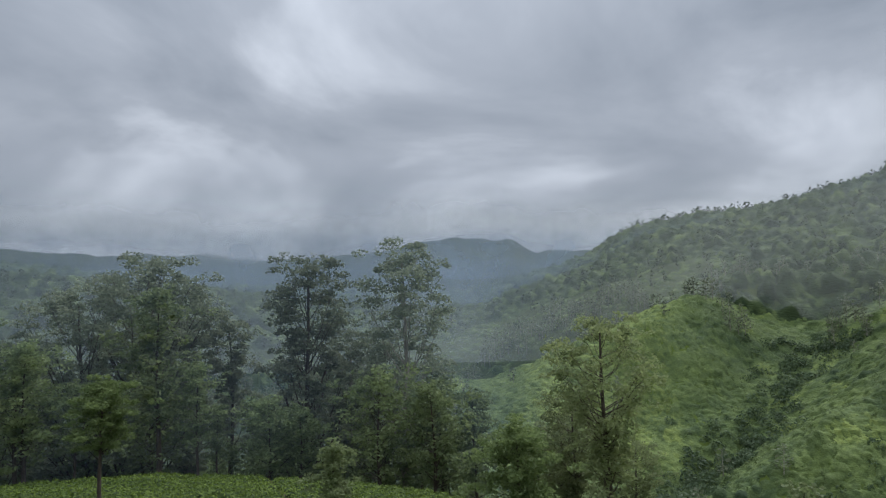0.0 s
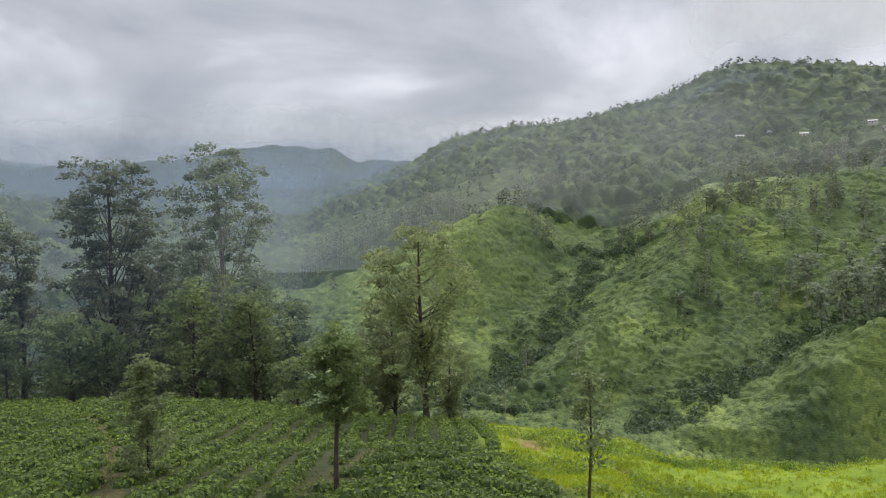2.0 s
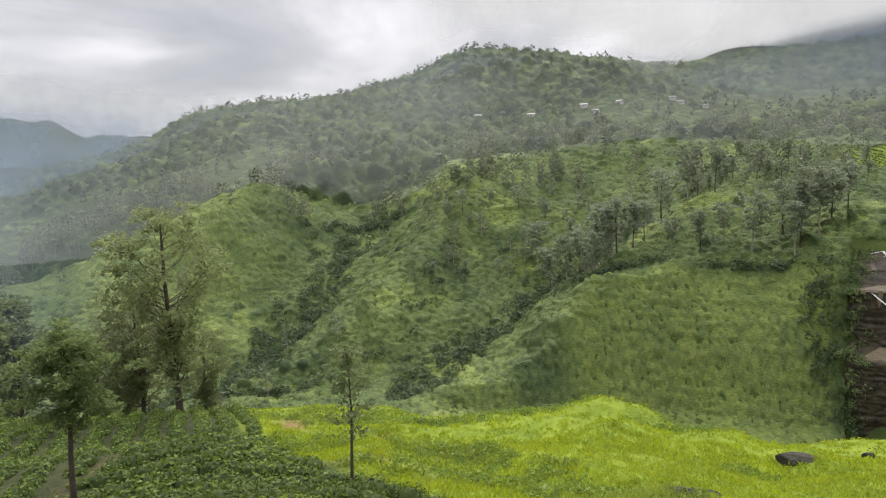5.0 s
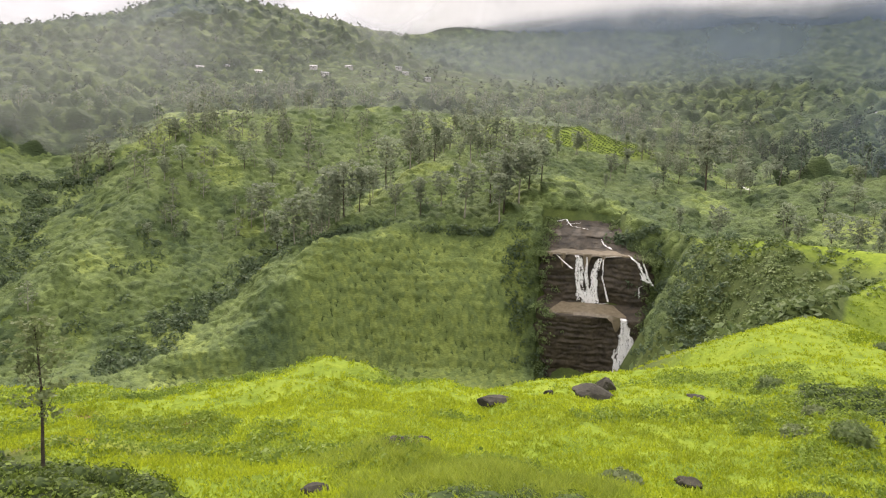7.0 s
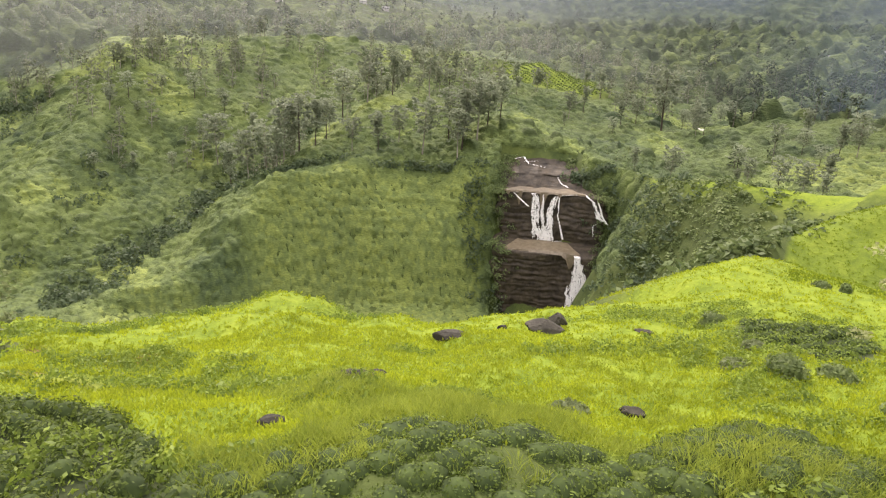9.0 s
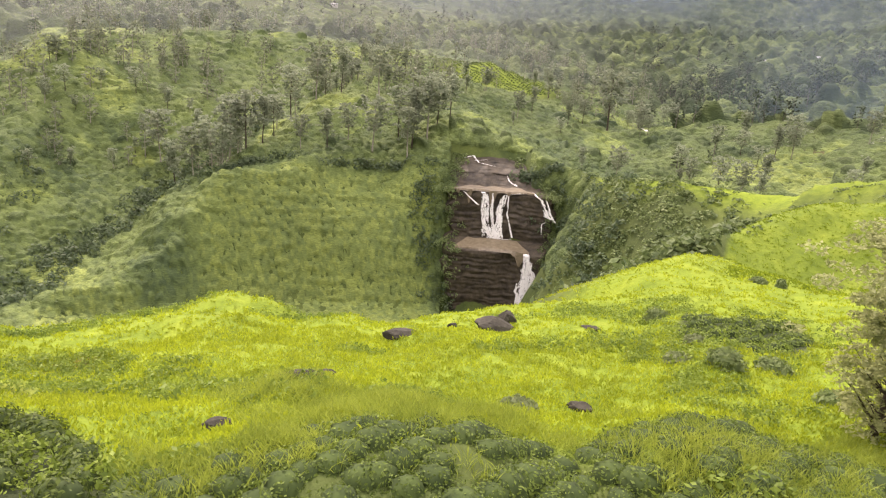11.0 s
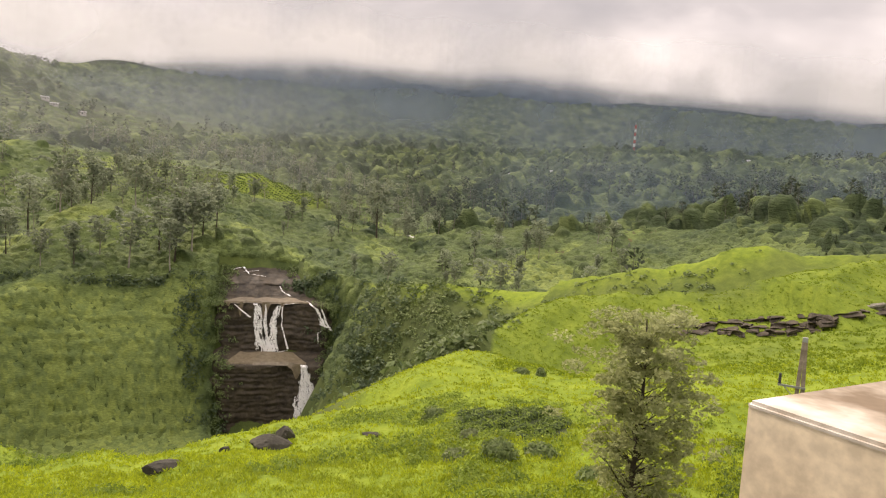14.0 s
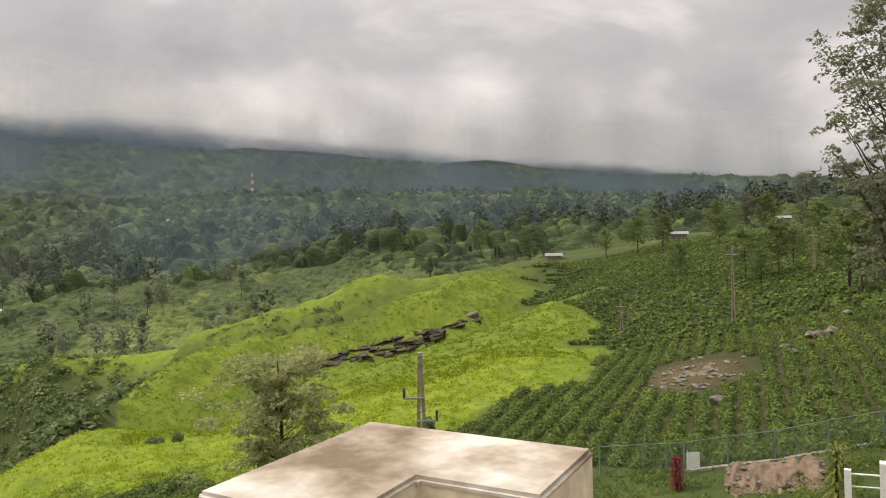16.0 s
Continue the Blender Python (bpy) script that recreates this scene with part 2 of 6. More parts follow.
VALLEY = [(-180, 120, 3), (-60, 400, -16), (-10, 400, -17.5), (16, 380, -17.4), (40, 330, -19.5), (62, 314, -20.5), (66, 322, -20), (75, 322, -19.8), (80, 245, -19), (86, 165, -17), (93, 110, -14.2),
          (105, 92, -10.6), (115, 98, -8.2), (127, 110, -5.8), (147, 100, -3), (180, 120, 3)]
BRINK = [(-180, 200, 5), (-60, 440, -13), (-10, 430, -15), (16, 420, -14.3), (30, 375, -14.6), (45, 345, -14.5), (60, 335, -14), (66, 340, -13.8), (75, 340, -13.6), (80, 285, -13.2),
         (86, 200, -12.6), (88.6, 175, -12), (91, 160, -9.8), (96.3, 145, -8.1), (104.4, 140, -5.4), (112.9, 145, -4.1), (119.6, 150, -1.9), (127, 150, -2.6), (136, 160, -1.2), (147, 150, -0.8), (180, 200, 5)]
LEDGE = [(-180, 300, 6), (-60, 560, -8), (-10, 560, -9.5), (3, 500, -9.9), (8, 520, -6.8), (12, 540, -4.5), (16.6, 565, -2.1), (22, 585, 0), (27.5, 575, -1.4), (31, 540, -1.5), (34.6, 520, -0.6), (40, 450, -4.4), (46, 385, -9),
         (52, 368, -8.9), (60, 372, -7.2), (66, 357, -7.5), (70, 358, -7.4), (75, 357, -7), (82.5, 310, -6), (94, 250, -4.8), (97.2, 240, -4.5), (107.5, 225, -2.2), (113, 220, -2), (119.6, 240, -1.2), (127, 230, -1), (136, 215, 0.3), (147, 200, 0.5), (180, 300, 6)]
PLATEAU = [(-180, 500, 7), (-60, 800, 0), (-33, 700, -1), (-5, 900, -2.6), (3, 850, -3), (10, 800, -1.5), (16, 760, 0), (22, 740, 0.8), (34.6, 660, 1), (45, 580, 0.8), (60, 560, 0.5),
           (74, 560, -1), (81.5, 520, -3.6), (90, 480, -1.5), (97, 480, 0), (108, 500, 0.8), (120, 480, 1), (136, 420, 1.2), (147, 350, 1.5), (180, 500, 7)]
UPLAND = [(-180, 800, 8), (-60, 950, 1.5), (-33, 900, 1.5), (0, 1150, -0.8), (12, 950, 1), (20, 900, 2.8), (35, 850, 4), (50, 850, 4.2), (60, 900, 3.5), (75, 1000, 3.5), (90, 1000, 3.8),
          (100, 1000, 4.6), (120, 1000, 4.3), (136, 900, 3), (147, 700, 2.5), (180, 800, 8)]
SKYLINE = [(-180, 1400, 8), (-60, 1300, 3.5), (-32, 1150, 2.8), (-22, 1500, 1), (0, 1600, 0.5), (10, 1500, 2), (13.7, 1400, 3.4), (16, 1300, 4.8), (25.5, 1250, 6.1), (34, 1200, 7.8), (38, 1200, 9.3),
           (48.5, 1250, 7.7), (54, 1500, 7), (62, 1900, 7.8), (74, 2000, 9.1), (89, 2000, 9.2), (102, 2000, 8.2), (115, 2000, 7.1), (127, 2000, 5.9), (134, 2000, 4.9), (147, 1800, 3.5), (180, 1400, 8)]
SADDLE = [(-180, 2200, 4), (-40, 2300, 0), (0, 2400, 0), (20, 2200, 1), (60, 2600, 3), (147, 2500, 1.5), (180, 2200, 4)]
FAR = [(-180, 3800, 3), (-28, 3800, 3.8), (-17, 3800, 3.3), (-8, 3800, 3.6), (-1, 3600, 4.3), (5.6, 3600, 4.3), (7.8, 3700, 3.3), (13, 3800, 3.4), (30, 3800, 3), (180, 3800, 3)]
LINES = [FOOT, BENCH, SHELF, VALLEY, BRINK, LEDGE, PLATEAU, UPLAND, SKYLINE, SADDLE, FAR]

AZ = np.concatenate([np.arange(-180, -38, 3.0), np.arange(-38, 152, 0.36), np.arange(152, 180.1, 2.0)])
RR = np.concatenate([[0.02, 1.2, 2.6, 3.9], np.geomspace(5.0, 4700, 330)])
FALL_R = [(318, -124), (326, -121), (330, -86.5), (342, -82.5), (344, -59), (352, -57), (360, -51), (374, -44.5), (378, -44)]   # the rock steps under the falls


# Crests and stream beds that run across the slopes: azimuth, distance, rise in degrees.
RIDGES = [
    # the long spur of the far side, the dome by the falls
    ([(17.6, 396, -15.4), (20.5, 404, -14.4), (23, 416, -11.4), (24.5, 424, -9.1), (28.3, 442, -6.3), (30.1, 470, -4.0), (31.9, 492, -2.8), (34.5, 515, -1.0)], 1.0, 0.42),
    ([(3.4, 485, -10.5), (8.3, 505, -7.1), (12.2, 525, -4.9), (15.6, 545, -2.9), (18.5, 560, -1.2), (21.9, 575, -0.1), (24.7, 580, -0.4), (27, 572, -1.8)], 0.7, 0.75),
    ([(34.5, 322, -19.6), (37.5, 334, -16.6), (40.8, 344, -13.3), (44.3, 352, -11.0), (49.6, 360, -9.5), (54.3, 364, -8.5)], 0.8, 1.15),
    # the two grassy ridges and the spur beside the tea
    ([(80.6, 322, -6.5), (81.4, 312, -6.4), (82.5, 302, -6.3)], 0.3, 1.2),
    ([(82.5, 302, -6.3), (87.1, 282, -6.0), (92.2, 266, -5.5), (97.2, 256, -4.8), (102.6, 249, -3.8), (106.3, 245, -3.1), (108.6, 243, -2.6), (113, 246, -2.6)], 0.3, 0.5),
    ([(89.4, 112, -11.4), (90.5, 120, -10.3), (92.9, 130, -8.8), (96.7, 138, -7.5), (100.7, 142, -6.7), (104.4, 146, -5.7), (108.1, 150, -4.95), (111.9, 155, -4.25), (115.8, 160, -3.15), (118.2, 163, -2.55), (119.6, 166, -2.0), (122, 176, -2.05)], 0.5, 0.6),
    ([(127.5, 136, -3.6), (126.4, 120, -4.2), (125.1, 103, -5.3), (123.2, 86, -7.1), (121.3, 74, -9.0), (119.4, 64, -11.0), (116.4, 50, -14.1)], 0.2, 0.42),
    ([(84.2, 66, -15.8), (86.9, 72, -13.9), (88.4, 75, -13.1), (91.7, 74, -13.5), (95.6, 70, -14.2), (98, 66, -15.2)], 0.35, 0.3),
]
BEDS = [
    ([(27.6, 590, -4.0), (26.8, 545, -6.6), (25.2, 500, -9.6), (23.2, 466, -12.4), (21, 446, -14.4), (18.5, 424, -16.2), (15, 408, -17.2)], 0.6, 14),
    ([(50, 470, -5.6), (47.1, 446, -7.6), (44.3, 424, -9.9), (41.6, 408, -11.9), (39.2, 394, -13.6), (36.6, 378, -16.0), (34, 356, -18.4), (31, 345, -19.2)], 0.5, 12),
    ([(84, 215, -14.5), (88, 203, -13.6), (93, 196, -12.0), (97, 193, -11.2), (104, 193, -9.6), (109, 196, -7.4), (113, 202, -5.2)], 0.42, 8),
    ([(78.5, 376, -7.6), (82, 362, -8.0), (86, 345, -8.2), (90, 330, -8.4), (97, 306, -8.2), (103, 292, -7.2), (108, 283, -5.6), (112, 278, -4.0)], 0.3, 14),
    ([(94, 106, -15.0), (97, 110, -14.0), (104, 117, -12.6), (110, 121, -11.2), (114, 121, -10.2), (117, 122, -8.6), (119.5, 130, -7.0), (121.5, 146, -5.4), (123.5, 162, -4.1)], 0.5, 5),
]


def along(line, x, y):
    """For each place: its distance from a line of (azimuth, distance, rise), the side it lies on, the line's height there and how far it lies past an end."""
    p = [(r * math.sin(radians(a)), r * math.cos(radians(a)), r * math.tan(radians(e))) for a, r, e in line]
    far, side, top, past = (np.full(x.shape, v) for v in (1e9, 0.0, 0.0, 0.0))
    for k, ((x0, y0, z0), (x1, y1, z1)) in enumerate(zip(p, p[1:])):
        dx, dy = x1 - x0, y1 - y0
        t = ((x - x0) * dx + (y - y0) * dy) / (dx * dx + dy * dy)
        over = np.clip(t, 0, 1)
        d = np.hypot(x - x0 - over * dx, y - y0 - over * dy)
        near = d < far
        side = np.where(near, (x - x0) * dy - (y - y0) * dx, side)
        top = np.where(near, z0 + (z1 - z0) * over, top)
        ends = (k == 0) * np.maximum(0, -t) + (k == len(p) - 2) * np.maximum(0, t - 1)
        past = np.where(near, ends * math.hypot(dx, dy), past)
        far = np.where(near, d, far)
    return far, side, top, past


def wander(x, y, r):
    """How far crests and beds stray from their lines."""
    return 9.0 * fbm(x, y, 48, 3, 91) * smooth(r, 280, 360) + 1.5 * fbm(x, y, 22, 2, 92) * smooth(r, 90, 140)


def ridged(z, x, y, stray):
    """Raises the crests and cuts the beds."""
    for line, left, right in RIDGES:
        d, side, top, past = along(line, x + stray, y - stray)
        tent = top - np.where(side > 0, right, left) * (np.sqrt(d * d + 12) - 3.4) - d * d / 90 - 1.3 * past
        z = np.maximum(z, tent) + 0.8 * np.exp(-np.abs(z - tent) / 1.6)
    for line, slope, flat in BEDS:
        d, _, low, _ = along(line, x + stray, y - stray)
        cut = low + slope * (np.sqrt(d * d + flat * flat) - flat)
        z = np.minimum(z, cut)
    return z


def build_heights():
    na = len(AZ)
    rk, zk = [np.full(na, 1.0)], [np.full(na, -8.0)]
    for line in LINES:
        a, r, e = (np.array(v, float) for v in zip(*line))
        ri = np.exp(glide(a, np.log(r), AZ))
        rk.append(ri)
        zk.append(ri * np.tan(np.radians(glide(a, e, AZ))))
    rk.append(np.full(na, 5200.0)); zk.append(zk[-1] * 0.6)
    rk, zk = np.array(rk), np.array(zk)
    rk = np.maximum.accumulate(rk + np.arange(len(rk))[:, None] * 0.5, axis=0)
    Z = np.array([glide(np.log(rk[:, i]), zk[:, i], np.log(RR)) for i in range(na)])
    A, Rg = np.meshgrid(AZ, RR, indexing="ij")
    X, Y = Rg * np.sin(np.radians(A)), Rg * np.cos(np.radians(A))
    # hollow behind the grassy ridge, gullies and swells on the far side
    Z -= 26 * np.exp(-((Rg - 655) / 45) ** 2) * smooth(A, -4, 4) * (1 - smooth(A, 17, 24))
    Z = ridged(Z, X, Y, wander(X, Y, Rg))
    def swell(a0, r0, wa, wr, hgt):
        g = np.radians(A - a0) * r0
        return hgt * np.exp(-(g / wa) ** 2 - ((Rg - r0) / wr) ** 2)
    Z += swell(50, 352, 42, 22, 7) + swell(31, 430, 40, 50, 8) + swell(13, 31.5, 7, 3.5, 0.7) - swell(12, 39, 8, 4, 1.3) + swell(48, 51, 6, 4, 0.5) + swell(91.5, 46, 5, 4, 0.5)
    # roughness grows with the distance
    k = smooth(Rg, 60, 420)
    Z += (fbm(X, Y, 6.5, 2, 14) * 0.6 + fbm(X, Y, 2.8, 3, 15) * 0.55 + fbm(X, Y, 1.1, 2, 17) * 0.1) * (1 - smooth(Rg, 50, 80)) * smooth(A, 15, 24) * (1 - smooth(A, 112, 118))
    Z += (fbm(X, Y, 11, 3, 44) * 1.5 + fbm(X, Y, 5, 2, 45) * 0.7) * smooth(Rg, 62, 80) * (1 - smooth(Rg, 240, 280)) * smooth(A, 82, 88) * (1 - smooth(A, 124, 127))
    Z += fbm(X, Y, 9, 4, 3) * 0.38 * (1 - k) + fbm(X, Y, 55, 4, 7) * 5.0 * k * (1 - 0.6 * smooth(A, 88, 95) * (1 - smooth(Rg, 200, 330)))
    Z += fbm(X, Y, 260, 4, 21) * 22 * smooth(Rg, 700, 1600) + fbm(X, Y, 420, 4, 31) * 60 * smooth(Rg, 2300, 3600)
    Z += (fbm(X, Y, 13, 3, 41) * 2.8 + fbm(X, Y, 30, 3, 43) * 4.2) * smooth(Rg, 300, 360) * (1 - smooth(Rg, 700, 1000)) * (1 - 0.8 * smooth(A, 64, 66) * (1 - smooth(A, 75, 77)) * (Rg < 385))
    # the bed that the stream has cut
    fr, fz = np.array(FALL_R, float).T
    bed = np.interp(Rg, fr, fz) - 3.0
    left, right = np.interp(Rg, [318, 330, 343, 352, 360, 374], [66.8, 66.4, 66.2, 66.2, 66.6, 66.8]), np.interp(Rg, [318, 330, 343, 352, 360, 374], [74.6, 75.0, 75.6, 74.8, 73.2, 72.0])
    m = smooth(A, left - 0.8, left) * (1 - smooth(A, right, right + 0.8)) * ((Rg > 312) & (Rg < 378))
    Z = np.where(m > 0, Z * (1 - m) + np.minimum(Z, bed) * m, Z)
    return X, Y, Z, A, Rg


GX, GY, GZ, GA, GR = build_heights()


def height(x, y):
    """The land's height at a place."""
    a, r = math.degrees(math.atan2(x, y)), math.hypot(x, y)
    i = min(max(np.searchsorted(AZ, a) - 1, 0), len(AZ) - 2)
    j = min(max(np.searchsorted(RR, r) - 1, 0), len(RR) - 2)
    u, v = (a - AZ[i]) / (AZ[i + 1] - AZ[i]), (r - RR[j]) / (RR[j + 1] - RR[j])
    return float((GZ[i, j] * (1 - u) + GZ[i + 1, j] * u) * (1 - v) + (GZ[i, j + 1] * (1 - u) + GZ[i + 1, j + 1] * u) * v)


def spot(az, r, sink=0.0):
    x, y = r * math.sin(radians(az)), r * math.cos(radians(az))
    return x, y, height(x, y) - sink


def band(lines, a):
    az, r, _ = zip(*lines)
    return np.interp(a, az, r)


def tea_line(r):
    """Where the tea of the right-hand slope begins."""
    return np.interp(r, [40, 48, 55, 58, 69, 96, 116, 132, 160], [112, 116.5, 122, 124.5, 127.4, 127.6, 127.2, 126.2, 123])


def tea_start(r, x, y):
    return tea_line(r) + 5 * fbm(x, y, 16, 4, 51) + 2.5 * fbm(x, y, 5, 2, 53)


def tea_edge(r):
    """Where the tea of the left-hand slope and its knoll ends."""
    return np.interp(r, [13, 15.5, 18.5, 21, 27.5, 33, 40, 60], [40, 39, 37, 33, 25.3, 20, 19, 17])


def gully_line(r):
    """The grassy dip between the tea slope and the knoll."""
    return np.interp(r, [13, 22, 27, 29, 33, 36], [-8, -1.5, 3, 6, 10, 18])


def path(a, r):
    """The narrow footpath through the tea."""
    return np.abs(a + 14.0 - (60 - r) * 0.07 - 0.6 * np.sin(r / 5)) < 22 / r


def build_ground():
    na, nr = GX.shape
    me = bpy.data.meshes.new("ground")
    idx = np.arange(na * nr).reshape(na, nr)
    q = np.stack([idx[:-1, :-1], idx[:-1, 1:], idx[1:, 1:], idx[1:, :-1]], -1).reshape(-1, 4)[:, ::-1]
    co = np.stack([GX, GY, GZ], -1).reshape(-1, 3)
    me.vertices.add(len(co)); me.vertices.foreach_set("co", co.ravel())
    me.loops.add(q.size); me.loops.foreach_set("vertex_index", q.ravel().astype(np.int32))
    me.polygons.add(len(q)); me.polygons.foreach_set("loop_start", np.arange(0, q.size, 4, dtype=np.int32))
    me.update(calc_edges=True)
    me.polygons.foreach_set("use_smooth", np.ones(len(q), bool))
    n1, n2 = fbm(GX, GY, 14, 4, 51), fbm(GX, GY, 90, 4, 61)
    edge = GA + n1 * 3
    tea_side = tea_start(GR, GX, GY)
    grass_far = np.interp(GA, [75, 79, 82.5, 86, 89, 92, 113, 118, 127, 130], [62, 72, 84, 88, 96, 275, 275, 200, 150, 70]) + 22 * n1 * smooth(GR, 90, 150)
    meadow = smooth(edge - tea_edge(GR), -2, 2.5) * (1 - smooth(GA - tea_side, -1.5, 1.5)) * (1 - smooth(GR, grass_far - 4, grass_far + 10)) * smooth(GR + n1 * 3, 15, 19)
    # grass colour dulled on ridge faces and in the hollow, painting their shade
    beyond = np.array([band(BRINK, GA[:, 0])]).T
    meadow *= 1 - (0.28 * smooth(GR, 64, 95) + 0.45 * smooth(GR - beyond + 16 * n1, 0, 22)) * smooth(GA, 84, 90) - 0.2 * smooth(n1 + 0.5 * n2, 0.05, 0.4) * smooth(GR, 70, 100)
    # the ridge's lit crest is painted as a strip of bright meadow colour
    brow = GR - np.interp(GA, [79, 82.5, 87.1, 92.2, 97.2, 102.6, 108.6, 114], [340, 302, 282, 266, 256, 249, 243, 246])
    ridge = smooth(edge, 77, 80) * (1 - smooth(edge, 112, 122)) * smooth(brow + n1 * 10, -34, -10) * (1 - smooth(brow, 6, 14))
    spur = smooth(edge, 2, 6) * (1 - smooth(edge, 18, 24)) * smooth(GR, 440, 480) * (1 - smooth(GR, 575, 600))
    meadow = np.maximum(meadow, np.maximum(0.95 * ridge, 0.4 * spur))
    meadow = np.maximum(meadow, 0.25 * smooth(n2, 0.25, 0.5) * smooth(GR, 330, 380) * (1 - smooth(GR, 700, 1000)))
    terrace_field = np.exp(-((GA - 70) / 6) ** 2 - ((GR - 560) / 60) ** 2)
    meadow = np.maximum(meadow, 0.7 * smooth(terrace_field, 0.3, 0.8))
    bushy = smooth(GA, 73, 76) * (1 - smooth(GA, 86, 92)) * smooth(GR, 80, 120) * (1 - smooth(GR, 300, 340))
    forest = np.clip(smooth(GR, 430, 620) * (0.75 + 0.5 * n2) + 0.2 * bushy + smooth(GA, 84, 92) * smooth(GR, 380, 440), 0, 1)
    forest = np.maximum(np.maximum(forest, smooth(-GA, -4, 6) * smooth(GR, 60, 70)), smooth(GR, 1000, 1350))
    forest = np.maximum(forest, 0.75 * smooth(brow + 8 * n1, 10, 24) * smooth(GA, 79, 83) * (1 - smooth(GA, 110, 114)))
    # the forest floor's dark green under the tea paints the shade between its rows
    tea_floor_shade = np.maximum((1 - smooth(edge - tea_edge(GR), -2, 2)) * (GR < 64), smooth(GA - tea_side, -1, 3) * (GR > 38) * (GR < 230) * (GA < 160))
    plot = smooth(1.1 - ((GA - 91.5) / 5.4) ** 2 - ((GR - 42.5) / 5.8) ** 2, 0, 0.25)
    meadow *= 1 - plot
    forest = np.maximum(np.maximum(forest, tea_floor_shade), plot)
    rub = (0.2 + 1.0 * n1) * np.exp(-(((GA - 135.3) / 3.6) ** 2 + ((GR - 60) / 5.5) ** 2) ** 2) + 0.6 * np.exp(-(((GA - 144) / 2) ** 2 + ((GR - 67) / 4) ** 2) ** 2)
    rows_soil = 0.1 * smooth(GA - tea_side, 2, 6) * (GR > 40) * (GR < 230) * (GA < 160) + 0.05 * smooth(-GA, -16, -10) * (GR < 60)
    soil = 0.85 * smooth(fbm(GX, GY, 7, 3, 81) + 0.6 * fbm(GX, GY, 2.2, 2, 83), 0.5, 0.75) * (GR < 60) * smooth(GA, 18, 26) * (1 - smooth(GA, 44, 52))
    soil = np.maximum(soil, (0.55 + 1.3 * n1) * np.exp(-((GA - 32.5) / 4) ** 2 - ((GR - 29 + 0.25 * (GA - 32)) / 1.3) ** 2))
    soil = np.clip(np.maximum(soil, (0.6 + n1) * np.exp(-((GA - 21.8) / 1.3) ** 2 - ((GR - 48) / 4) ** 2)), 0, 1)
    fallow = 0.5 * smooth(fbm(GX, GY, 30, 3, 85) + 0.5 * fbm(GX, GY, 9, 2, 86), 0.1, 0.4) * smooth(GA, 92, 97) * (1 - smooth(GA, 105, 108)) * smooth(GR, 370, 390) * (1 - smooth(GR, 440, 465))
    trail = 0.2 * path(GA, GR) * (GR > 14) * (GR < 60) + 0.15 * (np.abs(GA - gully_line(GR)) < 30 / np.maximum(GR, 1)) * (GR > 12) * (GR < 36)
    rows_soil = np.maximum(rows_soil, np.maximum(fallow, trail))
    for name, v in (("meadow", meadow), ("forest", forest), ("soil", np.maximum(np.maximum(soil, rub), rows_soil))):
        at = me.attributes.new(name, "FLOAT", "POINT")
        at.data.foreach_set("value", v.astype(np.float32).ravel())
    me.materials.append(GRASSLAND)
    return tagged(new("ground", me), "green hill country of grass, scrub and forest floor", "ground", kind="structure")


build_ground()


# ---- painted haze sheets and low cloud ----
def veil_material(name, colour):
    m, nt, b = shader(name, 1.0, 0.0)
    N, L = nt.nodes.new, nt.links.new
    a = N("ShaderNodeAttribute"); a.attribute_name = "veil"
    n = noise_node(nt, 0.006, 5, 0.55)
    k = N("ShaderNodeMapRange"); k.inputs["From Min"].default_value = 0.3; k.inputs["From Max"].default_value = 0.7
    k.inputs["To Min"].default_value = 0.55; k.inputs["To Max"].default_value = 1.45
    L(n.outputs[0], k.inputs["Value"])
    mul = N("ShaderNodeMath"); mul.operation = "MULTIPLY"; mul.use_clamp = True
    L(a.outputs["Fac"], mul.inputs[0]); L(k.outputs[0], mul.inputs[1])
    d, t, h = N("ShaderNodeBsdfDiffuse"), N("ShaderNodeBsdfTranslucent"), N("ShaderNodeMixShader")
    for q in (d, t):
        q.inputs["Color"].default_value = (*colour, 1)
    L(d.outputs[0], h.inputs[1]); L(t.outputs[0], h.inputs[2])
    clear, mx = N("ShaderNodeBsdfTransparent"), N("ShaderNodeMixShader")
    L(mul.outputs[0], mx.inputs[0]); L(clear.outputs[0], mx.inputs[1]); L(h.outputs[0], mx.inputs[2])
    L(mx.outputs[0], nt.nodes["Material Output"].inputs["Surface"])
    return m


# Distance haze is put into the colour of standing sheets; cloud shares the shader.
BLUE_SHEET = veil_material("blue_haze_sheet", (0.28, 0.38, 0.54))
CLOUD = veil_material("cloud", (0.80, 0.81, 0.84))


def mist(name, r, density, z0, z1, label, material=None):
    """A tinted see-through sheet round the valley, for painted haze and for cloud; density(az, z) is how much of what
    lies behind it hides.
    """
    a, z = np.meshgrid(np.linspace(-75, 190, 400), np.linspace(z0, z1, 28), indexing="ij")
    rr = r * (1 + 0.06 * fbm(a / 12, a * 0, 1.0, 2, 5))
    v = np.stack([rr * np.sin(np.radians(a)), rr * np.cos(np.radians(a)), z], -1).reshape(-1, 3)
    n, m = a.shape
    i = np.arange(n * m).reshape(n, m)
    q = np.stack([i[:-1, :-1], i[1:, :-1], i[1:, 1:], i[:-1, 1:]], -1).reshape(-1, 4)
    me = bpy.data.meshes.new(name)
    edge = smooth(a, -75, -60) * (1 - smooth(a, 175, 190))
    d = np.clip(density(a, z) * edge, 0, 1).ravel()
    q = q[(d[q] > 0.004).any(axis=1)]
    used, q = np.unique(q, return_inverse=True)
